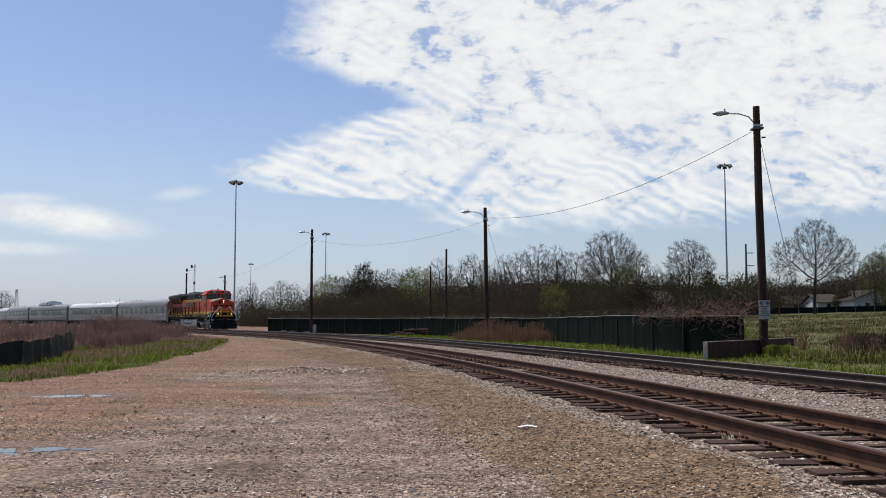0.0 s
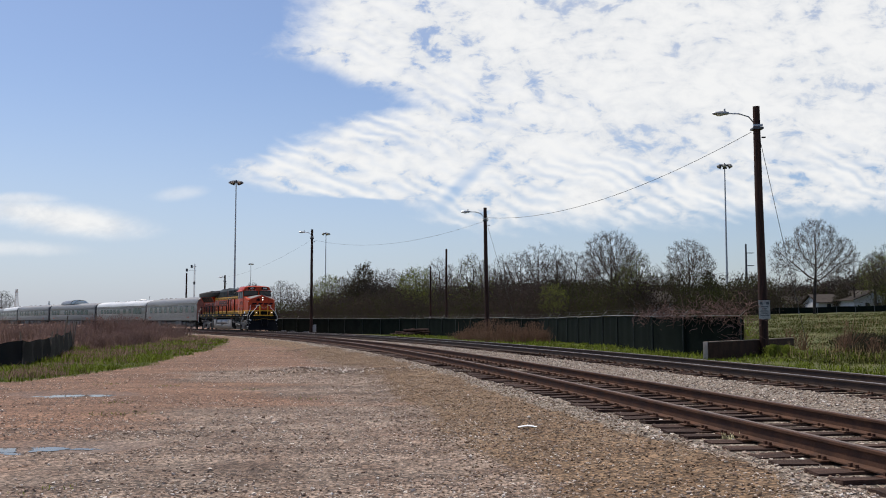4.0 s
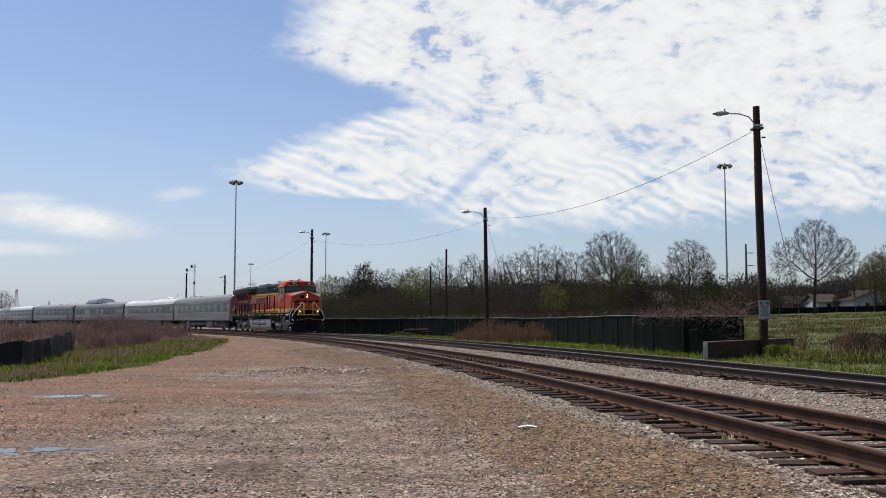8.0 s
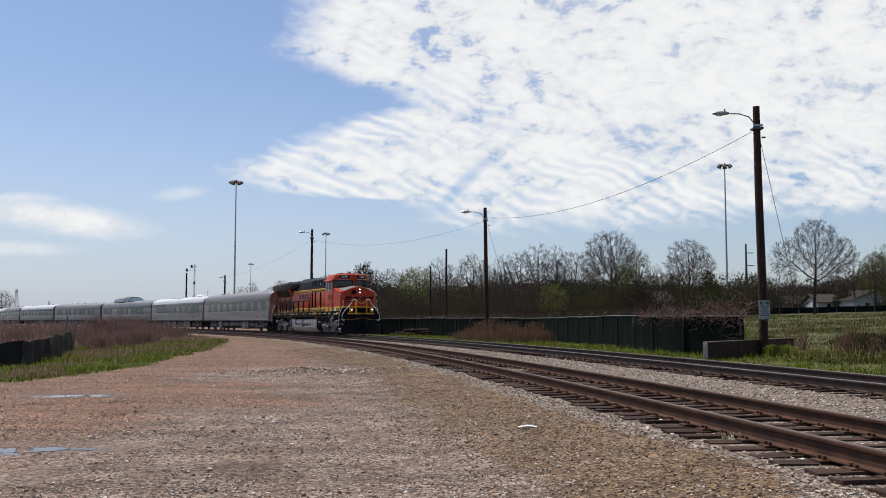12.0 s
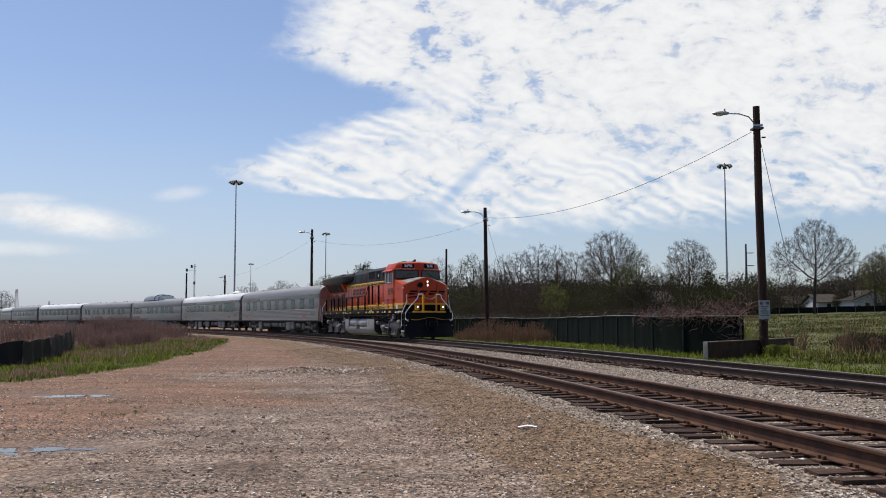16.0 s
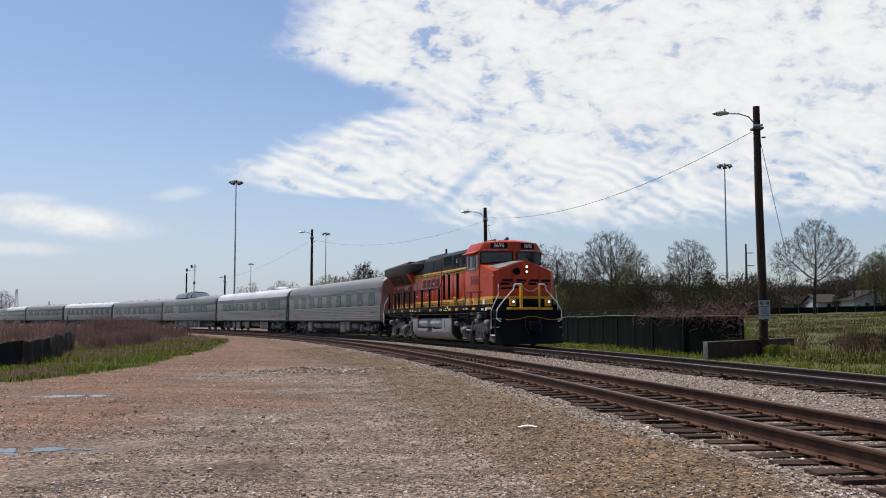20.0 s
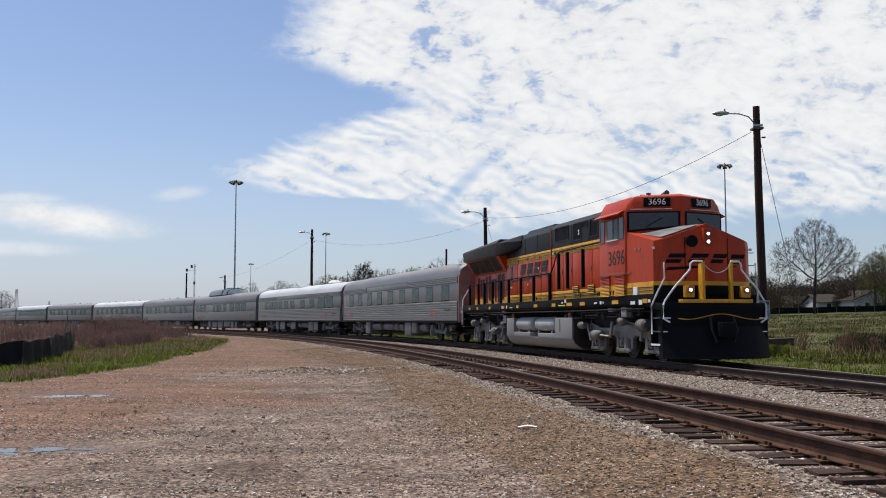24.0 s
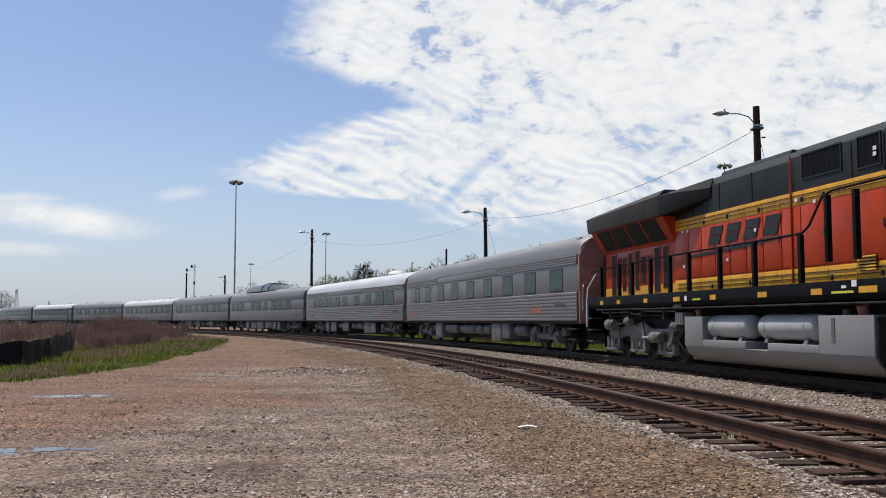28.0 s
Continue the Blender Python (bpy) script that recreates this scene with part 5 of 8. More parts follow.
def build_undergrowth():
    r = random.Random(91)
    brown, green, dark = [], [], []
    for i in range(260):
        px = 425 + 1150 * (i + r.random()) / 260
        dist = np.interp(px, [425, 700, 950, 1568], [255, 190, 140, 165]) * r.uniform(0.92, 1.15)
        h = r.uniform(2.4, 7.5)
        if 1370 < px < 1568:
            h, dist = h * 0.7, dist * 1.35
        (brown if r.random() < 0.55 else green if r.random() < 0.7 else dark).append((at_px(px, dist), dist, r.uniform(3, 6.5), h))
    for i in range(46):
        px = 428 + 330 * (i + r.random()) / 46
        dist = np.interp(px, [425, 700], [235, 185]) * r.uniform(0.95, 1.1)
        (brown if i % 3 else green).append((at_px(px, dist), dist, r.uniform(4, 7), r.uniform(4.5, 8.0) if px > 540 else r.uniform(3.0, 5.5)))
    far = []
    for i in range(210):
        px = 560 + 1030 * (i + r.random()) / 210
        dist = np.interp(px, [560, 700, 950, 1568], [300, 250, 215, 240]) * r.uniform(0.95, 1.15)
        top = np.interp(px, [560, 640, 780, 950, 1100, 1240, 1350, 1480, 1568], [522, 506, 508, 496, 504, 506, 510, 492, 470]) + r.uniform(-6, 20)
        x = at_px(px, dist)
        far.append((x, dist, r.uniform(6, 10), EYE_Z + (567 - top) / 1681.3 * dist - float(ground_z(x, dist)[0])))
    build_thicket("far_woods", far, "brush", "hazy brown leafless woods behind the trees", 12, 0.46, 430)
    build_thicket("far_woods", far[::4], "brush_green", "dull green woods behind the trees", 13, 0.40, 300)
    build_thicket("undergrowth", brown, "brush", "brown leafless undergrowth below the trees", 1, 0.21, 520)
    build_thicket("undergrowth", green, "brush_green", "dull green undergrowth below the trees", 2, 0.20, 480)
    build_thicket("undergrowth", dark, "leaf_dark", "dark evergreen undergrowth below the trees", 3, 0.22, 380)
    red = [(at_px(px, d), d, w, h) for px, d, w, h in ((832, 71, 0.9, 1.0), (850, 70, 1.1, 1.5), (872, 68, 1.3, 1.7), (893, 69, 0.9, 1.2), (908, 67, 1.2, 1.5), (928, 66, 0.8, 1.1), (862, 66, 0.9, 0.8), (945, 67, 0.7, 1.5), (960, 66, 0.7, 0.9), (815, 73, 0.8, 0.7))]
    build_thicket("russet_brush", red, "brush_red", "russet-brown brush in front of the fence", 4, 0.05, 700)
    build_tangle([(12.4, 40.1, 1.85, 0.7, 0.6), (11.8, 40.9, 1.95, 0.8, 0.5), (11.2, 41.8, 1.85, 0.8, 0.45), (10.5, 42.8, 1.8, 0.9, 0.4), (12.5, 40.3, 1.2, 0.5, 0.9), (9.9, 46.0, 1.75, 1.0, 0.3)], 5)
    build_thicket("shrub", [(13.25, 42.6, 0.4, 1.3), (13.0, 42.0, 0.4, 1.5), (13.6, 43.4, 0.5, 1.0), (12.75, 40.9, 0.3, 0.9), (13.9, 40.2, 0.4, 0.5), (14.6, 40.6, 0.4, 0.45)], "leaf_spring", "bright green shrub beside the pole", 6, 0.05, 700)
    debris = [(at_px(px, dd), dd, ww, hh) for px, dd, ww, hh in ((1490, 45, 0.7, 0.6), (1512, 44, 0.9, 0.8), (1535, 44, 1.0, 0.8), (1560, 43, 1.0, 0.7), (1585, 43, 1.0, 0.8), (1525, 42, 0.8, 0.45))]
    build_thicket("brush_pile", debris, "leaf_dark", "dark pile of dead brush in the field", 7, 0.06, 700)
    build_thicket("dry_weeds", [(at_px(px, dd), dd, ww, hh) for px, dd, ww, hh in ((1497, 43, 0.25, 1.5), (1488, 42.5, 0.45, 0.8), (1418, 46, 0.3, 1.0), (1395, 47, 0.4, 1.1), (1545, 41.5, 0.4, 0.7))], "brush_red", "russet dry weeds standing in the field", 14, 0.04, 240)
    tall = [(at_px(px, dd), dd, ww, hh) for px, dd, ww, hh in ((150, 60, 1.5, 1.3), (172, 62, 1.4, 1.5), (196, 62, 1.3, 1.7), (216, 64, 1.3, 1.9), (236, 66, 1.4, 1.8), (256, 68, 1.4, 1.6), (276, 72, 1.5, 1.4), (296, 76, 1.6, 1.3), (316, 82, 1.6, 1.2), (180, 50, 0.9, 0.8), (206, 53, 1.0, 0.9), (234, 57, 1.0, 1.0), (262, 62, 1.0, 0.9), (128, 54, 1.2, 1.2), (100, 56, 1.4, 1.4), (60, 58, 1.5, 1.3), (20, 58, 1.5, 1.3))]
    build_thicket("dry_brush", tall, "weed", "tall purplish-brown dry brush beside the line", 19, 0.05, 1100)
    lw = [(-24 - 1.7 * i, 64 + 1.5 * (i % 5) + 0.5 * i, 2.6, 1.1 + 0.2 * (i % 3)) for i in range(16)]
    build_thicket("dry_brush", lw, "weed", "brown dry brush along the line", 8, 0.06, 900)
    build_thicket("dry_brush", [(-22.5, 62, 1.2, 1.9), (-20.5, 63, 1.0, 1.3), (-38, 80, 3.0, 1.9)], "weed", "taller brown dry bush beside the line", 9, 0.06, 900)


build_undergrowth()


# ---- houses behind the field ----
def build_house(px, dist, width, depth, wall, ridge, turn, label, front_gable=True, doors=True):
    x = at_px(px, dist)
    z = float(ground_z(x, dist)[0]) - 0.2
    t = thing("house", label, "house", "houses", at=pose(x, dist, z, 0, 0, turn))
    w, d = width / 2, depth / 2
    if front_gable:
        m = M().loft([[(-w, -d, 0), (w, -d, 0), (w, -d, wall), (0, -d, ridge), (-w, -d, wall)], [(-w, d, 0), (w, d, 0), (w, d, wall), (0, d, ridge), (-w, d, wall)]])
        part("wall", m, "siding", t, smooth=0)
        for q in (-1, 1):
            part("roof", M().loft([[(0, -d - 0.5, ridge + 0.1), (q * (w + 0.5), -d - 0.5, wall - 0.12), (q * (w + 0.5), -d - 0.5, wall + 0.06), (0, -d - 0.5, ridge + 0.3)], [(0, d + 0.5, ridge + 0.1), (q * (w + 0.5), d + 0.5, wall - 0.12), (q * (w + 0.5), d + 0.5, wall + 0.06), (0, d + 0.5, ridge + 0.3)]]), "roofing", t, smooth=0)
    else:
        m = M().loft([[(-w, -d, 0), (-w, d, 0), (-w, d, wall), (-w, 0, ridge), (-w, -d, wall)], [(w, -d, 0), (w, d, 0), (w, d, wall), (w, 0, ridge), (w, -d, wall)]])
        part("wall", m, "siding", t, smooth=0)
        for q in (-1, 1):
            part("roof", M().loft([[(-w - 0.5, 0, ridge + 0.1), (-w - 0.5, q * (d + 0.5), wall - 0.12), (-w - 0.5, q * (d + 0.5), wall + 0.06), (-w - 0.5, 0, ridge + 0.3)], [(w + 0.5, 0, ridge + 0.1), (w + 0.5, q * (d + 0.5), wall - 0.12), (w + 0.5, q * (d + 0.5), wall + 0.06), (w + 0.5, 0, ridge + 0.3)]]), "roofing", t, smooth=0)
    for q in (-0.45, 0.45):
        win = part("window", M().box(w * q - 0.5, w * q + 0.5, -d - 0.06, -d + 0.05, 1.0, 2.3), "whitepaint", t)
        part("pane", M().box(w * q - 0.42, w * q + 0.42, -d - 0.08, -d - 0.05, 1.08, 2.22), "houseglass", win)
    if doors:
        part("door", M().box(-0.5, 0.5, -d - 0.07, -d + 0.05, 0.1, 2.15), "houseglass", t, "dark front door")


build_house(1526, 190, 9.6, 12, 2.7, 4.5, 3, "white gabled house with dark shingle roof beyond the field")
build_house(1466, 196, 7.5, 8, 2.4, 3.9, 0, "white low house wing with brown roof", False, False)
build_house(1410, 210, 7.0, 8, 2.3, 3.8, -4, "low grey-roofed house beyond the field", False, False)
build_house(1145, 150, 5.5, 7, 2.6, 4.2, 8, "small white house behind the fence", False, False)
build_house(1203, 165, 6.5, 8, 3.0, 5.3, -18, "grey gabled house behind the fence", True, False)


def build_far_fence():
    t = thing("field_fence", "dark low wire fence across the far field", "fence")
    for i in range(22):
        x = 44 + 3.0 * i
        y = 150.0
        z = float(ground_z(x, y)[0])
        part("post", M().box(x - 0.05, x + 0.05, y - 0.05, y + 0.05, z - 0.2, z + 1.15), "darkmetal", t)
        if i:
            z0 = float(ground_z(x - 3.0, y)[0])
            part("wire_panel", M().loft([[(x - 3.0, y, z0 + 0.1), (x - 3.0, y + 0.03, z0 + 0.1), (x - 3.0, y + 0.03, z0 + 1.05), (x - 3.0, y, z0 + 1.05)], [(x, y, z + 0.1), (x, y + 0.03, z + 0.1), (x, y + 0.03, z + 1.05), (x, y, z + 1.05)]]), "screen", t)


build_far_fence()


# ---- felled logs stacked before the fence ----
def build_logs():
    r = random.Random(17)
    t = thing("log_pile", "pile of dark brown cut logs before the fence", "log pile", at=pose(at_px(733, 92.5), 92.5, float(ground_z(at_px(733, 92.5), 92.5)[0])))
    for i in range(16):
        x, z = r.uniform(-1.5, 1.5), 0.12 + r.choice((0, 0, 0.22, 0.4))
        a, l = r.uniform(-0.3, 0.3), r.uniform(0.5, 1.1)
        y = r.uniform(-0.5, 0.5)
        part("log", M().tube([(x - l, y - a * l, z), (x, y, z + r.uniform(-0.03, 0.08)), (x + l, y + a * l, z + r.uniform(0, 0.2))], [0.13, 0.12, 0.09], 7), "pole", t)


build_logs()


# ---- small things on the ground ----
def build_litter():
    x, y = at_px(932, 12.6), 12.6
    z = float(ground_z(x, y)[0])
    m = M().loft([[(x - 0.13, y - 0.05, z + 0.01), (x - 0.12, y + 0.05, z + 0.012), (x - 0.12, y + 0.05, z + 0.02), (x - 0.13, y - 0.05, z + 0.018)],
                  [(x, y - 0.05, z + 0.03), (x + 0.01, y + 0.05, z + 0.03), (x + 0.01, y + 0.05, z + 0.04), (x, y - 0.05, z + 0.04)],
                  [(x + 0.13, y - 0.04, z + 0.01), (x + 0.12, y + 0.06, z + 0.015), (x + 0.12, y + 0.06, z + 0.022), (x + 0.13, y - 0.04, z + 0.018)]])
    tagged(part("paper_scrap", m, "paper"), "crumpled white paper scrap on the gravel", "litter")
    # pale weed sprouting against the near rail
    wx, wy = 3.22, 10.75
    r = np.random.RandomState(4)
    n = 34
    blades("pale_weed", wx + r.normal(0, 0.05, n), wy + r.normal(0, 0.05, n), r.uniform(0.04, 0.11, n), 0.022, "bleached", "pale dry weed against the rusty rail", 7, 0.7, "weeds")
    # cabinet and stacks by the far pole
    bx, by = at_px(557.5, 104), 103.5
    z = float(ground_z(bx, by)[0])
    c = thing("relay_box", "small grey metal equipment box on a post", "relay box", at=pose(bx, by, z))
    part("cabinet", M().box(-0.22, 0.22, -0.2, 0.2, 0.25, 1.05), "galv", c, bevel=0.02)
    part("foot", M().box(-0.1, 0.1, -0.1, 0.1, -0.1, 0.25), "darkmetal", c)
    for px in (503, 519, 543):
        qx = at_px(px, 101)
        z = float(ground_z(qx, 101)[0])
        s = thing("switch_stand", "small dark switch stand beside the track", "switch stand", "switch stands", at=pose(qx, 101, z))
        part("base", M().box(-0.4, 0.4, -0.2, 0.2, -0.1, 0.15), "darkmetal", s)
        part("case", M().box(-0.25, 0.25, -0.15, 0.15, 0.15, 0.38), "darkmetal", s, bevel=0.04)
    # fallen timbers by the short pole
    pile = thing("timber_pile", "heap of fallen grey timbers in the grass", "timber")
    px, py = at_px(735, 108), 108.0
    z = float(ground_z(px, py)[0])
    rr = random.Random(6)
    for i in range(5):
        a = rr.uniform(-0.3, 0.3)
        part("timber", M().tube([(px - 1.6 + 0.3 * i, py + 0.3 * i, z + 0.1 + 0.06 * i), (px + 1.5 + 0.2 * i, py + 0.3 * i + a, z + 0.45 + 0.1 * (i % 3))], [0.13, 0.09], 7), "stake", pile)


build_litter()


# ---- the train ----
MAT["orange"] = surface("orange_enamel", (0.3956, 0.037, 0.006), (0.4816, 0.0499, 0.0086), 0.42, 0, 0.9, 30, 0.02, 0.06, stretch=(2.2, 2.2, 0.45), coat=0.06, spec=0.2, rust=(0.2666, 0.0387, 0.0138), rust_amt=0.22)
MAT["gold"] = surface("yellow_enamel", (0.60, 0.29, 0.018), (0.72, 0.36, 0.024), 0.45, 0, 1.4, 30, 0.02, 0.08, stretch=(2, 2, 0.6), coat=0.08, spec=0.25, rust=(0.42, 0.20, 0.03), rust_amt=0.2)
# darker copy of the yellow: shade between the cab louvres put into colour
MAT["gold_dark"] = surface("shaded_yellow_enamel", (0.36, 0.16, 0.012), (0.42, 0.19, 0.016), 0.6, 0, 1.0, 30, 0.02, 0.08, spec=0.2)
MAT["black"] = surface("black_enamel", (0.0045, 0.0045, 0.005), (0.009, 0.009, 0.0095), 0.6, 0, 1.0, 30, 0.03, 0.15, spec=0.08)
MAT["roofblack"] = surface("dusty_dark_roof_paint", (0.016, 0.020, 0.021), (0.03, 0.034, 0.034), 0.6, 0, 1.2, 20, 0.05, 0.2, spec=0.25)
MAT["grille"] = surface("dark_grille", (0.008, 0.007, 0.007), (0.018, 0.015, 0.014), 0.6, 0.0, 2, 60, 0.4, 0.3, spec=0.2)
MAT["truck_silver"] = surface("dusty_silver_paint", (0.085, 0.078, 0.071), (0.20, 0.188, 0.173), 0.5, 0.1, 1.6, 25, 0.1, 0.18, rust=(0.16, 0.12, 0.09), rust_amt=0.25)
MAT["tank_silver"] = surface("grey_silver_tank_paint", (0.19, 0.1824, 0.1738), (0.2375, 0.228, 0.2185), 0.55, 0.0, 0.5, 25, 0.02, 0.04, rust=(0.19, 0.1615, 0.133), rust_amt=0.08)
MAT["glass"] = surface("tinted_cab_glass", (0.012, 0.014, 0.018), (0.02, 0.022, 0.026), 0.06, 0, 1, 10, 0.0)
MAT["white"] = surface("white_enamel", (0.74, 0.74, 0.72), (0.80, 0.80, 0.79), 0.5, 0, 3, 30, 0.05, 0.06)
MAT["lamp_on"] = glowing("lit_headlamp", (1.0, 0.93, 0.80), 5.0)
MAT["tread"] = surface("worn_grey_antislip", (0.15, 0.145, 0.14), (0.23, 0.22, 0.21), 0.42, 0, 3, 60, 0.2, 0.25)
MAT["wheel"] = surface("dark_oily_wheel_steel", (0.02, 0.017, 0.015), (0.045, 0.038, 0.033), 0.6, 0.3, 3, 30, 0.1, 0.2)
MAT["steel"] = surface("stainless_car_side", (0.1985, 0.1861, 0.177), (0.2511, 0.236, 0.2247), 0.42, 0.6, 0.7, 24, 0.04, 0.08, 0.05, (0.25, 1, 1), rust=(0.162, 0.1386, 0.1214), rust_amt=0.12)
MAT["steel_roof"] = surface("dull_silver_car_roof", (0.178, 0.1704, 0.1652), (0.2318, 0.2236, 0.2171), 0.52, 0.4, 0.6, 20, 0.04, 0.12, 0.06, (0.3, 1, 1))
MAT["white_roof"] = surface("bright_silver_car_roof", (0.504, 0.4995, 0.495), (0.594, 0.5895, 0.585), 0.48, 0.2, 0.6, 20, 0.04, 0.08, 0.0, (0.3, 1, 1))
MAT["car_glass"] = surface("grey_green_window_glass", (0.022, 0.0429, 0.0385), (0.0468, 0.0798, 0.0726), 0.22, 0, 0.9, 10, 0.0, spec=0.12)
MAT["dome_glass"] = surface("greenish_dome_glass", (0.06, 0.078, 0.075), (0.10, 0.12, 0.115), 0.16, 0, 0.9, 10, 0.0)
MAT["under"] = surface("dusty_underbody", (0.015, 0.014, 0.013), (0.04, 0.037, 0.034), 0.85, 0.0, 2, 25, 0.2, 0.25, spec=0.2)
MAT["under_silver"] = surface("dull_silver_boxes", (0.076, 0.073, 0.0699), (0.152, 0.1466, 0.1406), 0.6, 0.1, 1.5, 25, 0.1, 0.2)
MAT["car_end"] = surface("rust_red_car_end", (0.24, 0.115, 0.088), (0.34, 0.175, 0.138), 0.75, 0, 1.8, 20, 0.2, 0.2)
MAT["rubber"] = surface("black_rubber", (0.012, 0.012, 0.012), (0.025, 0.025, 0.025), 0.8, 0, 3, 30, 0.1)
MAT["red"] = surface("faded_red_lettering", (0.27, 0.085, 0.06), (0.34, 0.13, 0.10), 0.6, 0, 3, 30, 0.0, 0.1)

MAT["wing"] = surface("dusty_brown_black_paint", (0.036, 0.031, 0.027), (0.062, 0.054, 0.047), 0.7, 0, 1.2, 20, 0.05, 0.2, spec=0.2)
MAT["hi_vis"] = surface("yellow_green_tape", (0.50, 0.55, 0.03), (0.58, 0.62, 0.05), 0.5, 0, 3, 30, 0.0, 0.1)
MAT["reservoir"] = surface("pale_silver_reservoir_paint", (0.3135, 0.3059, 0.2945), (0.3895, 0.38, 0.3686), 0.5, 0.0, 1.2, 25, 0.05, 0.1)
# dark rim round car panes: shade of the window reveal put into colour
MAT["reveal_shade"] = surface("painted_reveal_shade", (0.03, 0.03, 0.03), (0.06, 0.06, 0.06), 0.7, 0, 3, 30, 0.0, 0.2, spec=0.2)
MAT["steel_plain"] = surface("dull_painted_car_side", (0.1499, 0.1426, 0.1394), (0.2025, 0.1917, 0.1879), 0.5, 0.35, 0.7, 24, 0.04, 0.1, 0.12, (0.25, 1, 1), rust=(0.1296, 0.1109, 0.0979), rust_amt=0.15)

WHEELS = []


def wheelset(parent, x, r, gauge_half=0.7525):
    m = M()
    for q in (-1, 1):
        y = q * gauge_half
        prof = [(-0.055, r + 0.028), (-0.025, r + 0.028), (-0.015, r), (0.06, r - 0.004), (0.06, r - 0.07), (0.03, r - 0.09), (0.03, 0.15), (0.07, 0.13), (0.07, 0.0)]
        loops = []
        for a, b in prof:
            loops.append([(max(b, 0.004) * math.cos(t), y + q * a, max(b, 0.004) * math.sin(t)) for t in [2 * math.pi * i / 28 for i in range(28)]])
        m.loft(loops)
    m.cyl((0, -1.05, 0), (0, 1.05, 0), 0.08, 10)
    for k in range(4):
        t = k * math.pi / 2
        for q in (-1, 1):
            m.cyl((0.25 * math.cos(t), q * (gauge_half + 0.03), 0.25 * math.sin(t)), (0.25 * math.cos(t), q * (gauge_half + 0.05), 0.25 * math.sin(t)), 0.05, 8)
    ob = part("wheelset", m, "wheel", parent, at=pose(x, 0, r))
    WHEELS.append((ob, x, r))
    return ob


def letters(text, size, mat, parent, m, name="lettering", label=""):
    cu = bpy.data.curves.new("lettering", "FONT")
    cu.body, cu.size, cu.extrude, cu.align_x, cu.align_y = text, size, 0.004, "CENTER", "CENTER"
    tmp = bpy.data.objects.new("lettering", cu)
    me = bpy.data.meshes.new_from_object(tmp)
    bpy.data.objects.remove(tmp)
    me.name = name
    me.materials.clear()
    return part(name, me, mat, parent, label, at=m)


def slanted(m, x0, x1, z0, z1, y0, y1, lean):
    m.prism_y([(x0, z0), (x1, z0), (x1 + lean, z1), (x0 + lean, z1)], y0, y1)


def build_truck_frame(parent, x, axles, r, mat):
    t = part("truck_frame", truck_mesh(axles), mat, parent, at=pose(x, 0, 0))
    x0, x1 = min(axles) - 0.7, max(axles) + 0.7
    for q in (-1, 1):
        y0, y1 = sorted((q * 0.9, q * 1.015))
        # dark backing behind the frame; its colour stands in for the shade there
        part("side_beam", M().box(x0, x1, y0, y1, 0.55, 0.95), "under", t, "dark backing beam, shade of the truck openings in its colour")
    for a in axles:
        wheelset(t, a, r)
    return t


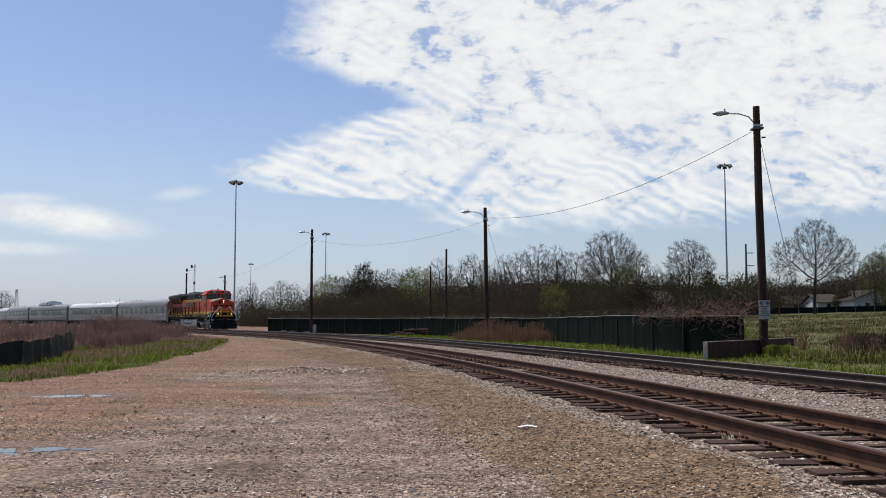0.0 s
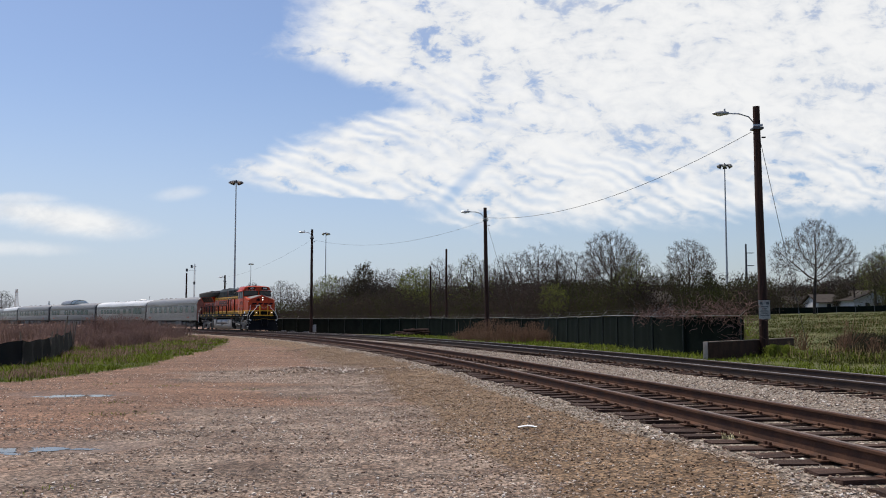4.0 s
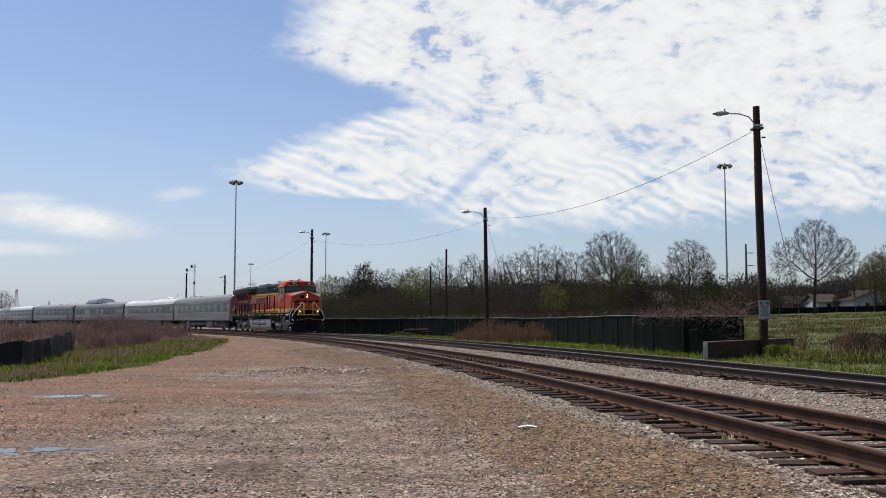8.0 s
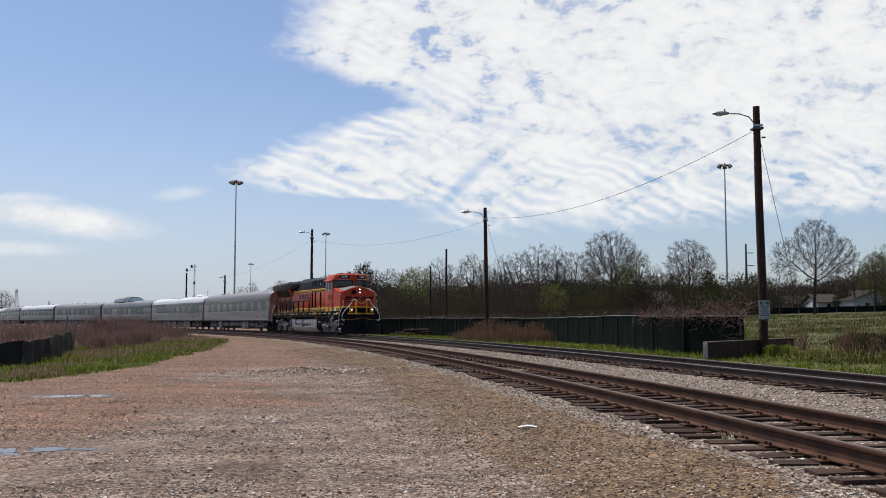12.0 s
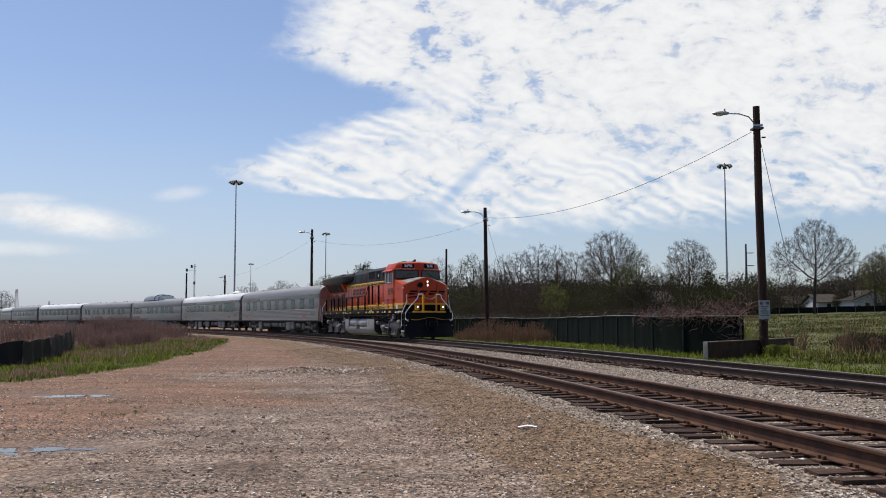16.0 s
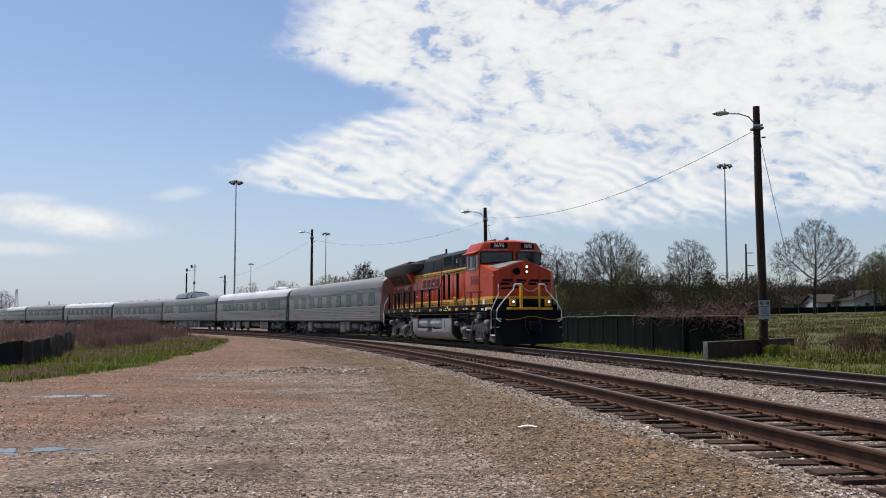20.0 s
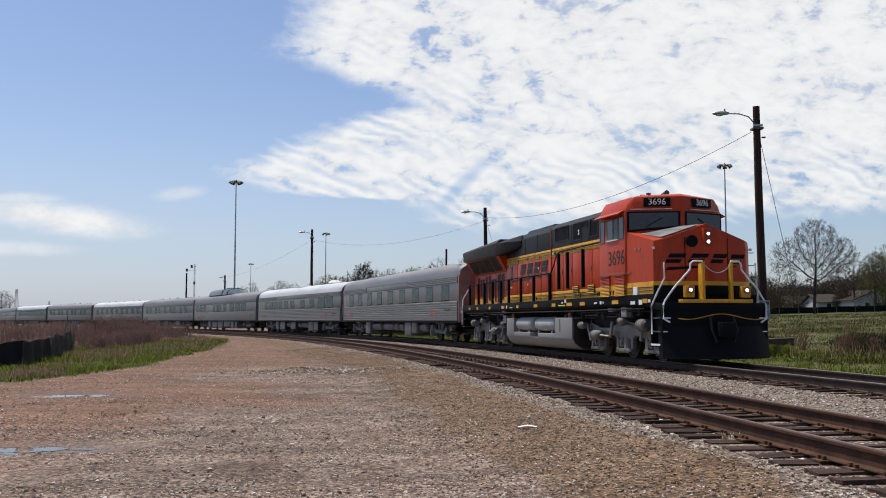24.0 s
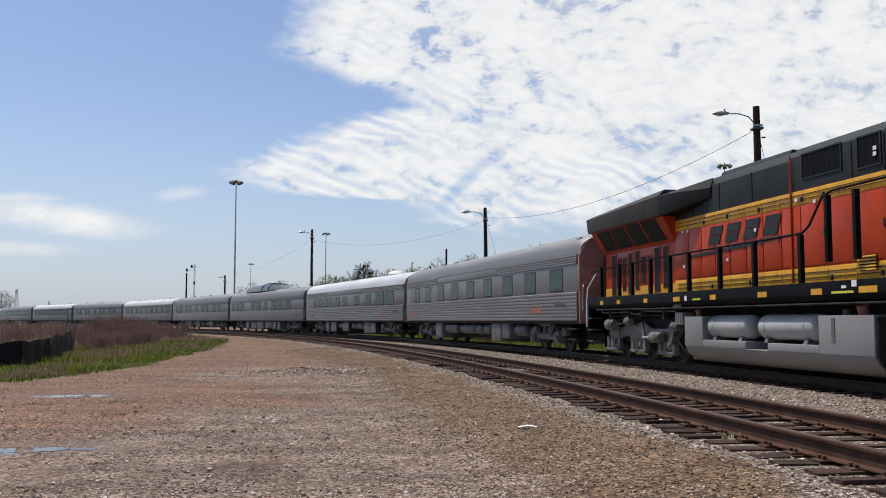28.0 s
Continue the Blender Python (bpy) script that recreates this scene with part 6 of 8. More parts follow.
def build_heavy_truck(parent, x, flip):
    """Three-axle truck: plate side frames with pedestals, springs and brake gear."""
    axles = [-1.95, 0, 1.95]
    t = part("truck_frame", M().box(-0.35, 0.35, -1.0, 1.0, 0.55, 0.85).box(-2.6, -2.4, -1.0, 1.0, 0.6, 0.85).box(2.2, 2.4, -1.0, 1.0, 0.6, 0.85), "under", parent, at=pose(x, 0, 0, 0, 0, 180 if flip else 0), bevel=0.0)
    for q in (-1, 1):
        # kept dark so that the frame's openings look deep in shade
        part("side_beam", M().box(-2.5, 2.6, *sorted((q * 0.9, q * 0.99)), 0.5, 1.15), "under", t, "dark backing beam, shade of the truck openings in its colour")
        plate = [(-2.62, 0.98), (-2.45, 0.72), (-2.28, 0.58), (-1.2, 0.58), (-1.1, 0.66), (-0.6, 0.66), (-0.42, 0.58), (0.76, 0.58), (0.92, 0.66), (1.32, 0.66), (1.52, 0.58), (2.4, 0.58), (2.5, 0.72), (2.42, 0.86), (1.3, 0.92), (0.55, 1.04), (-0.3, 1.04), (-0.75, 0.88), (-1.7, 0.88), (-2.25, 1.03)]
        part("side_frame", M().prism_y(plate, *sorted((q * 1.03, q * 1.15))), "truck_silver", t, "dusty silver cast side frame", bevel=0.015)
        for a in axles:
            m = M()
            m.prism_y([(a - 0.36, 0.21), (a + 0.74, 0.21), (a + 0.72, 0.30), (a - 0.34, 0.30)], *sorted((q * 1.05, q * 1.20)))
            m.prism_y([(a - 0.36, 0.28), (a - 0.17, 0.28), (a - 0.21, 0.62), (a - 0.34, 0.62)], *sorted((q * 1.05, q * 1.18)))
            m.prism_y([(a + 0.18, 0.28), (a + 0.36, 0.28), (a + 0.36, 0.62), (a + 0.22, 0.62)], *sorted((q * 1.05, q * 1.18)))
            m.prism_y([(a + 0.62, 0.28), (a + 0.74, 0.28), (a + 0.78, 0.62), (a + 0.62, 0.62)], *sorted((q * 1.05, q * 1.16)))
            ped = part("pedestal", m, "truck_silver", t, bevel=0.01)
            part("axle_box", M().cyl((a, q * 1.0, 0.47), (a, q * 1.17, 0.47), 0.15, 16).cyl((a, q * 1.16, 0.47), (a, q * 1.21, 0.47), 0.075, 12), "under_silver", ped)
            sp = M()
            for i in range(6):
                sp.cyl((a + 0.49, q * 1.10, 0.315 + 0.045 * i), (a + 0.49, q * 1.10, 0.340 + 0.045 * i), 0.11, 12)
            sp.cyl((a + 0.49, q * 1.10, 0.30), (a + 0.49, q * 1.10, 0.58), 0.08, 10)
            part("coil_spring", sp, "under_silver", ped)
            for e in (-0.27, 0.29, 0.68):
                part("bolt", M().cyl((a + e, q * 1.17, 0.255), (a + e, q * 1.225, 0.255), 0.03, 8), "truck_silver", ped)
        # brake cylinders with levers and rods
        for i, (c0, c1, z, rr) in enumerate(((-2.92, -2.52, 0.95, 0.115), (-1.78, -1.22, 0.66, 0.15), (0.28, 0.60, 1.08, 0.13), (1.60, 2.10, 0.98, 0.165))):
            bc = part("brake_cylinder", M().tube([(c0, q * 1.33, z), (c0 + 0.05, q * 1.33, z), (c1 - 0.06, q * 1.33, z), (c1, q * 1.33, z)], [rr * 0.72, rr, rr, rr * 0.6], 16), "truck_silver", t, "pale silver brake cylinder")
            part("mount", M().box(c0 + 0.1, c1 - 0.12, *sorted((q * 1.10, q * 1.30)), z - rr * 0.8, z + rr * 0.5), "truck_silver", bc, bevel=0.01)
            part("piston_collar", M().cyl((c0 + 0.10, q * 1.33, z), (c0 + 0.13, q * 1.33, z), rr * 1.06, 16), "under_silver", bc)
        part("brake_lever", M().prism_y([(-2.60, 1.02), (-2.45, 1.04), (-2.10, 0.50), (-2.24, 0.46)], *sorted((q * 1.22, q * 1.27))), "truck_silver", t, bevel=0.008)
        part("push_rod", M().tube([(-1.25, q * 1.33, 0.66), (-0.55, q * 1.33, 0.64)], 0.028, 8), "reservoir", t, "pale push rod")
        part("brake_lever", M().prism_y([(-0.62, 0.58), (-0.50, 0.58), (-0.36, 1.06), (-0.47, 1.08)], *sorted((q * 1.25, q * 1.31))), "truck_silver", t, bevel=0.008)
        part("push_rod", M().tube([(0.55, q * 1.30, 1.08), (1.05, q * 1.28, 1.02), (1.55, q * 1.30, 0.98)], 0.02, 6), "under_silver", t)
        part("brake_lever", M().prism_y([(1.40, 0.55), (1.52, 0.52), (1.62, 1.08), (1.50, 1.10)], *sorted((q * 1.22, q * 1.26))), "under_silver", t, bevel=0.006)
        # sanding pipes and guard foot
        part("sand_pipe", M().tube([(2.1, q * 1.22, 1.1), (2.25, q * 1.24, 0.7), (2.55, q * 1.1, 0.35), (2.75, q * 0.85, 0.18)], 0.022, 6), "under_silver", t)
        part("sand_pipe", M().tube([(-2.2, q * 1.22, 1.1), (-2.3, q * 1.2, 0.8), (-2.5, q * 1.05, 0.4), (-2.68, q * 0.85, 0.2)], 0.022, 6), "under_silver", t)
        part("guard_foot", M().prism_y([(2.30, 0.62), (2.45, 0.62), (2.62, 0.32), (2.78, 0.24), (2.70, 0.19), (2.25, 0.19)], *sorted((q * 1.03, q * 1.12))), "truck_silver", t, bevel=0.01)
    for a in axles:
        wheelset(t, a, 0.533)
    return t


def truck_mesh(axles):
    m = M()
    x0, x1 = min(axles) - 0.75, max(axles) + 0.75
    for q in (-1, 1):
        y0, y1 = sorted((q * 1.02, q * 1.18))
        m.prism_y([(x0 + 0.15, 0.60), (-0.6, 0.42), (0.6, 0.42), (x1 - 0.15, 0.60), (x1 - 0.15, 0.82), (0.6, 0.62), (-0.6, 0.62), (x0 + 0.15, 0.82)], y0, y1)
        for a in axles:
            m.box(a - 0.18, a + 0.18, *sorted((q * 1.04, q * 1.28)), 0.30, 0.72)
            m.cyl((a, q * 1.2, 0.457), (a, q * 1.33, 0.457), 0.12, 12)
            for e in (-0.3, 0.3):
                m.cyl((a + e, q * 1.13, 0.55), (a + e, q * 1.13, 0.85), 0.075, 10)
        for e in (-0.25, 0.25):
            m.cyl((e, q * 1.12, 0.6), (e, q * 1.12, 0.95), 0.1, 10)
        m.box(-0.55, 0.55, *sorted((q * 1.0, q * 1.25)), 0.9, 1.0)
        m.cyl((0.7, q * 1.3, 0.55), (1.0, q * 1.3, 0.95), 0.05, 8)
        m.cyl((-0.9, q * 1.3, 0.78), (-0.6, q * 1.3, 0.78), 0.1, 10)
    m.box(-0.3, 0.3, -1.1, 1.1, 0.6, 0.8)
    return m


def build_locomotive():
    L = thing("locomotive", "orange, black and yellow diesel freight locomotive", "locomotive")
    # underframe and walkway
    part("underframe", M().prism_x([(-1.5, 1.56), (-1.42, 1.46), (1.42, 1.46), (1.5, 1.56), (1.5, 1.80), (-1.5, 1.80)], -10.55, 10.05), "black", L, bevel=0.01)
    # dark block added to stop the view through below the frame
    part("centre_sill", M().box(-10.2, 10.0, -0.55, 0.55, 0.62, 1.47), "under", L, "dark centre sill added to close the gap below the frame")
    for q in (-1, 1):
        part("side_pipe", M().tube([(-9.8, q * 1.46, 1.42), (-3, q * 1.46, 1.40), (4, q * 1.46, 1.40), (9.4, q * 1.46, 1.42)], 0.022, 8), "under", L)
    # long hood in its colour bands
    for lo, hi, mat, w in ((1.80, 2.13, "gold", 0.955), (2.13, 3.39, "orange", 0.95), (3.39, 3.67, "gold", 0.955)):
        part("hood_panel", M().box(-5.1, 6.4, -w, w, lo, hi), mat, L, "yellow band" if mat == "gold" else "", bevel=0.004)
    part("hood_top", M().prism_x([(-0.95, 3.67), (0.95, 3.67), (0.95, 4.37), (0.78, 4.56), (-0.78, 4.56), (-0.95, 4.37)], 0.55, 6.4), "roofblack", L, "dusty black upper hood", bevel=0.01)
    part("hood_top", M().prism_x([(-0.95, 3.67), (0.95, 3.67), (0.95, 4.32), (0.8, 4.52), (-0.8, 4.52), (-0.95, 4.32)], -5.1, 0.55), "roofblack", L, "dusty black upper hood", bevel=0.01)
    part("exhaust_housing", M().prism_x([(-0.75, 4.51), (0.75, 4.51), (0.68, 4.64), (-0.68, 4.64)], -2.9, 0.2), "roofblack", L, bevel=0.02)
    part("exhaust_stack", M().box(-1.9, -1.2, -0.3, 0.3, 4.6, 4.72), "black", L, bevel=0.02)
    for q in (-1, 1):
        # tall dark vents of the equipment compartments
        for x0, x1, z0, z1 in ((1.02, 2.30, 3.90, 4.36), (2.83, 3.46, 3.82, 4.35), (3.66, 4.05, 4.18, 4.35), (4.35, 4.95, 3.82, 4.35), (5.35, 6.2, 3.82, 4.35)):
            v = part("vent", M().box(x0, x1, *sorted((q * 0.945, q * 0.958)), z0, z1), "black", L, "black screened vent")
            part("vent_frame", M().box(x0 - 0.03, x1 + 0.03, *sorted((q * 0.945, q * 0.972)), z0 - 0.03, z0).box(x0 - 0.03, x0, *sorted((q * 0.945, q * 0.972)), z0, z1).box(x1, x1 + 0.03, *sorted((q * 0.945, q * 0.972)), z0, z1).box(x0 - 0.03, x1 + 0.03, *sorted((q * 0.945, q * 0.972)), z1, z1 + 0.03), "roofblack", v)
            n = max(2, int((x1 - x0) / 0.16))
            for i in range(1, n):
                x = x0 + (x1 - x0) * i / n
                part("slat", M().box(x - 0.012, x + 0.012, *sorted((q * 0.956, q * 0.961)), z0, z1), "black", v)
        # raised seams of the roof panels and a red drain pipe
        for x0 in (-4.0, -2.55, -1.02, 2.62, 3.56, 4.2, 5.15):
            part("roof_seam", M().box(x0 - 0.018, x0 + 0.018, *sorted((q * 0.945, q * 0.963)), 3.67, 4.32), "grille", L)
        part("drain_pipe", M().cyl((0.60, q * 0.985, 1.85), (0.60, q * 0.985, 4.42), 0.018, 8), "orange", L, "orange vertical pipe")
        # hood doors with seams and latches
        x = -5.0
        while x < 6.2:
            w = 0.74 if x < 0.4 else 0.9
            d = part("hood_door", M().box(x + 0.02, x + w - 0.02, *sorted((q * 0.945, q * 0.965)), 2.17, 3.36), "orange", L, bevel=0.006)
            part("latch", M().box(x + w - 0.12, x + w - 0.08, *sorted((q * 0.968, q * 0.985)), 2.7, 2.86), "darkmetal", d)
            part("hood_door", M().box(x + 0.02, x + w - 0.02, *sorted((q * 0.945, q * 0.963)), 1.83, 2.11), "gold", L, "yellow lower door", bevel=0.003)
            part("hood_door", M().box(x + 0.02, x + w - 0.02, *sorted((q * 0.945, q * 0.963)), 3.41, 3.655), "gold", L, "yellow upper door", bevel=0.003)
            x += w
        for z in (1.93, 2.03, 3.49, 3.58):
            part("grab_bar", M().cyl((-4.9, q * 0.974, z), (6.2, q * 0.974, z), 0.008, 6), "grille", L)
        # dark latches scattered over the yellow bands
        for x0, z0 in ((-3.4, 3.42), (-2.2, 3.44), (-0.75, 3.42), (0.95, 3.44), (1.7, 3.44), (-3.0, 1.86), (-1.2, 1.88), (1.9, 1.86), (3.4, 1.87), (4.9, 1.88)):
            part("band_latch", M().box(x0, x0 + 0.07, *sorted((q * 0.955, q * 0.985)), z0, z0 + 0.10), "grille", L, bevel=0.008)
        for x0, z0 in ((-4.6, 3.30), (-4.3, 3.30), (-4.55, 2.42), (-0.9, 3.02), (0.75, 3.46), (1.4, 3.36), (3.3, 3.96), (3.3, 4.06), (-4.3, 2.40), (-2.2, 2.46)):
            part("hood_label", M().box(x0, x0 + 0.09, *sorted((q * 0.974, q * 0.988)), z0, z0 + 0.07), "white", L, "small white label")
        # louvred boxes in the lower band
        for x0 in (2.80, 4.18):
            b = part("louvre_box", M().box(x0, x0 + 0.5, *sorted((q * 0.95, q * 0.99)), 1.98, 2.26), "grille", L, "yellow louvred box")
            for i in range(5):
                z = 1.985 + 0.056 * i
                part("louvre", M().prism_x([(q * 0.985, z), (q * 1.02, z), (q * 1.005, z + 0.034), (q * 0.985, z + 0.034)], x0 - 0.01, x0 + 0.51), "gold", b)
        # tall dark posts of the raised walkway and low stanchions behind them
        for x0 in (2.55, 3.4, 4.8):
            part("stanchion", M().box(x0 - 0.05, x0 + 0.05, *sorted((q * 1.36, q * 1.46)), 2.15, 3.36), "black", L, bevel=0.01)
        for x0 in (-9.4, -7.9, -6.9, -5.6, -4.35, -3.25, -1.65, -0.1, 1.66):
            part("stanchion", M().box(x0 - 0.055, x0 + 0.055, *sorted((q * 1.38, q * 1.47)), 1.62, 2.72), "black", L, bevel=0.01)
        part("handrail", M().tube([(-10.2, q * 1.42, 2.62), (-5, q * 1.42, 2.72), (1.7, q * 1.42, 2.74), (1.95, q * 1.42, 2.86), (2.4, q * 1.42, 3.34), (2.7, q * 1.42, 3.42), (6.3, q * 1.42, 3.46)], 0.022, 8), "black", L)
        # yellow and white marks along the walkway edge
        for x0, w in ((-9.3, 0.25), (-7.9, 0.25), (-5.9, 0.25), (-4.0, 0.38), (-2.0, 0.28), (0.15, 0.36), (2.1, 0.36), (3.55, 0.5), (4.75, 0.42), (7.32, 0.45), (9.4, 0.3)):
            part("reflector", M().box(x0, x0 + w, *sorted((q * 1.495, q * 1.512)), 1.57, 1.68), "gold", L)
        for x0, w, z0, h in ((-3.35, 0.12, 1.57, 0.12), (3.05, 0.14, 1.66, 0.05), (3.35, 0.14, 1.68, 0.11), (5.95, 0.2, 1.60, 0.05), (6.4, 0.12, 1.58, 0.10), (6.62, 0.07, 1.60, 0.06), (8.62, 0.28, 1.54, 0.09), (9.15, 0.2, 1.53, 0.13), (9.75, 0.12, 1.58, 0.08)):
            part("data_plate", M().box(x0, x0 + w, *sorted((q * 1.495, q * 1.512)), z0, z0 + h), "white", L)
        for x0, w in ((-2.9, 0.4), (2.75, 0.65)):
            part("data_plate", M().box(x0, x0 + w, *sorted((q * 1.495, q * 1.512)), 1.575, 1.615), "hi_vis", L, "yellow-green strip")
        # pipes and cables slung below the walkway
        for i, (xa, xb, za) in enumerate(((4.1, 9.6, 1.34), (4.4, 8.9, 1.26), (5.0, 7.7, 1.18), (-9.6, -4.2, 1.33), (-9.0, -5.2, 1.22))):
            yy = q * (1.38 - 0.07 * i % 0.2)
            xm = (xa + xb) / 2
            part("pipe", M().tube([(xa, yy, za + 0.1), (xa + 0.15, yy, za), (xm - 0.3, yy, za + 0.01), (xm - 0.2, yy, za - 0.05), (xm + 0.5, yy, za - 0.05), (xm + 0.6, yy, za + 0.02), (xb, yy, za)], 0.02, 6), "under_silver" if i % 2 else "under", L)
        for x0 in (4.6, 5.9, 6.35, 7.6, 8.45, 8.9, -4.9, -6.4, -7.3, -8.8):
            part("bracket", M().box(x0, x0 + 0.10, *sorted((q * 1.30, q * 1.42)), 1.10 + 0.04 * (x0 % 3), 1.47), "under", L, bevel=0.01)
    # radiator section with its overhanging wings
    part("rear_hood", M().box(-10.35, -5.1, -0.93, 0.93, 1.80, 3.14), "orange", L, bevel=0.02)
    part("rear_band", M().box(-10.36, -5.1, -0.94, 0.94, 1.80, 2.08), "gold", L, "yellow band")
    part("radiator", M().loft([
        [(-10.7, -1.40, 3.84), (-10.75, -1.43, 4.26), (-10.75, -1.25, 4.36), (-10.75, 1.25, 4.36), (-10.75, 1.43, 4.26), (-10.7, 1.40, 3.84)],
        [(-4.98, -1.40, 3.80), (-5.02, -1.43, 4.33), (-5.02, -1.25, 4.50), (-5.02, 1.25, 4.50), (-5.02, 1.43, 4.33), (-4.98, 1.40, 3.80)]]), "wing", L, "dusty brown-black overhanging radiator housing", bevel=0.015)
    for q in (-1, 1):
        part("radiator_end", M().loft([
            [(-5.0, q * 0.90, 3.80), (-4.98, q * 1.39, 3.80), (-5.02, q * 1.42, 4.32), (-5.0, q * 0.90, 4.49)],
            [(-4.1, q * 0.90, 3.84), (-4.1, q * 1.26, 3.88), (-4.1, q * 1.32, 4.30), (-4.1, q * 0.90, 4.50)],
            [(-2.95, q * 0.90, 4.02), (-2.95, q * 0.97, 4.04), (-2.95, q * 0.99, 4.26), (-2.95, q * 0.90, 4.50)]]), "grille", L, "black tapering end of the radiator housing", bevel=0.01)
    for i in range(5):
        part("radiator_hatch", M().box(-10.5 + i * 1.08, -9.5 + i * 1.08, -1.15, 1.15, 4.355 + 0.026 * i, 4.40 + 0.026 * i), "roofblack", L, bevel=0.01)
    part("radiator_neck", M().loft([
        [(-10.45, -0.93, 3.14), (-10.45, 0.93, 3.14), (-10.6, 1.33, 3.84), (-10.6, -1.33, 3.84)],
        [(-5.1, -0.93, 3.14), (-5.1, 0.93, 3.14), (-5.0, 1.33, 3.81), (-5.0, -1.33, 3.81)]]), "orange", L)
    for q in (-1, 1):
        for i in range(4):
            x0 = -10.10 + 1.18 * i
            part("screen", M().loft([[(x0, q * 0.985, 3.24), (x0 + 1.06, q * 0.985, 3.24), (x0 + 1.06, q * 1.305, 3.80), (x0, q * 1.305, 3.80)], [(x0, q * 1.0, 3.23), (x0 + 1.06, q * 1.0, 3.23), (x0 + 1.06, q * 1.32, 3.79), (x0, q * 1.32, 3.79)]]), "grille", L, "dark slanted radiator screen")
        # narrow rear doors with dark slots between them
        for i, (x0, w, z0, z1) in enumerate(((-9.75, 0.30, 1.86, 3.08), (-9.25, 0.22, 2.2, 2.95), (-8.85, 0.22, 2.0, 2.95), (-8.4, 0.30, 1.9, 3.05), (-7.85, 0.26, 2.0, 3.08), (-7.4, 0.30, 2.15, 2.9), (-6.9, 0.22, 1.95, 2.9), (-6.45, 0.34, 1.9, 3.08), (-5.85, 0.30, 2.0, 3.08))):
            d = part("rear_door", M().box(x0 - 0.05, x0 + w + 0.05, *sorted((q * 0.925, q * 0.95)), z0 - 0.04, z1 + 0.04), "orange", L, bevel=0.008)
            part("slot", M().box(x0, x0 + w, *sorted((q * 0.945, q * 0.956)), z0, z1), "grille", d, "dark slotted screen")
    # cab
    def ring(z, k=0.0, t=0.0):
        return [(6.4 + t, -1.5 + k, z), (8.26 - t, -1.5 + k, z), (8.36 - t, -1.40 + k, z), (8.86 - t, 0, z), (8.36 - t, 1.40 - k, z), (8.26 - t, 1.5 - k, z), (6.4 + t, 1.5 - k, z)]
    part("cab", M().loft([ring(1.80), ring(4.14), ring(4.40, 0.10, -0.02), ring(4.59, 0.22, 0.0), ring(4.66, 0.55, 0.12)]), "orange", L, "orange crew cab with sloped roof", bevel=0.02)
    for q in (-1, 1):
        part("eave", M().loft([[(6.3, q * 1.42, 4.22), (6.3, q * 1.66, 4.09), (6.3, q * 1.67, 4.12), (6.3, q * 1.42, 4.26)], [(8.2, q * 1.42, 4.22), (8.2, q * 1.66, 4.09), (8.2, q * 1.67, 4.12), (8.2, q * 1.42, 4.26)]]), "orange", L, "sun shade over the cab windows")
        for x0, x1, z0, z1 in ((6.50, 6.78, 3.42, 4.02), (7.02, 7.44, 3.46, 4.00), (7.44, 7.78, 3.46, 4.00), (7.88, 8.16, 3.45, 4.02)):
            w = part("side_window", M().box(x0 - 0.04, x1 + 0.04, *sorted((q * 1.49, q * 1.512)), z0 - 0.04, z0).box(x0 - 0.04, x0, *sorted((q * 1.49, q * 1.512)), z0, z1).box(x1, x1 + 0.04, *sorted((q * 1.49, q * 1.512)), z0, z1).box(x0 - 0.04, x1 + 0.04, *sorted((q * 1.49, q * 1.512)), z1, z1 + 0.03), "under_silver" if x0 < 7.4 else "darkmetal", L, "cab side window in a metal frame", bevel=0.004)
            part("pane", M().box(x0, x1, *sorted((q * 1.495, q * 1.504)), z0, z1), "glass" if x0 != 7.44 else "car_glass", w)
        part("sill_strip", M().box(6.98, 7.84, *sorted((q * 1.505, q * 1.54)), 3.40, 3.43), "whitepaint", L, "pale window sill strip")
        part("cab_seam", M().box(6.43, 8.24, *sorted((q * 1.495, q * 1.512)), 2.425, 2.455), "car_end", L, "dark seam strip")
        part("cab_seam", M().box(8.27, 8.56, *sorted((q * 1.45, q * 1.475)), 2.41, 2.44), "car_end", L, "dark seam strip")
        # windscreens follow the angled front of the cab
        a, b = Vector((8.36, q * 1.40, 0)), Vector((8.86, 0, 0))
        along = (b - a).normalized()
        nrm = Vector((abs(along.y), q * abs(along.x), 0))

        def pane(z0, z0b, z1, s0, s1, o0, o1):
            p = [a + (b - a) * s0, a + (b - a) * s1]
            return M().loft([[tuple(p[i] + nrm * o + Vector((0, 0, z))) for o, z in ((o0, (z0, z0b)[i]), (o1, (z0, z0b)[i]), (o1, z1), (o0, z1))] for i in (0, 1)])

        w = part("windscreen", pane(3.58, 3.70, 4.16, -0.04, 0.95, -0.01, 0.012), "black", L, "dark tinted windscreen")
        part("pane", pane(3.64, 3.75, 4.12, 0.0, 0.91, 0.005, 0.02), "glass", w)
        part("wiper", M().tube([tuple(a + (b - a) * 0.55 + nrm * 0.05 + Vector((0, 0, 3.62))), tuple(a + (b - a) * 0.3 + nrm * 0.05 + Vector((0, 0, 3.72))), tuple(a + (b - a) * 0.62 + nrm * 0.05 + Vector((0, 0, 3.98)))], 0.012, 5), "black", w)
        part("brow_strip", pane(4.215, 4.215, 4.23, 0.02, 0.80, -0.01, 0.06), "white", L, "pale drip strip above the windscreen")
        # number boards on the brow
        yaw = math.degrees(math.atan2(nrm.y, nrm.x))
        c = a + (b - a) * 0.52 + nrm * 0.035 + Vector((0, 0, 4.42))
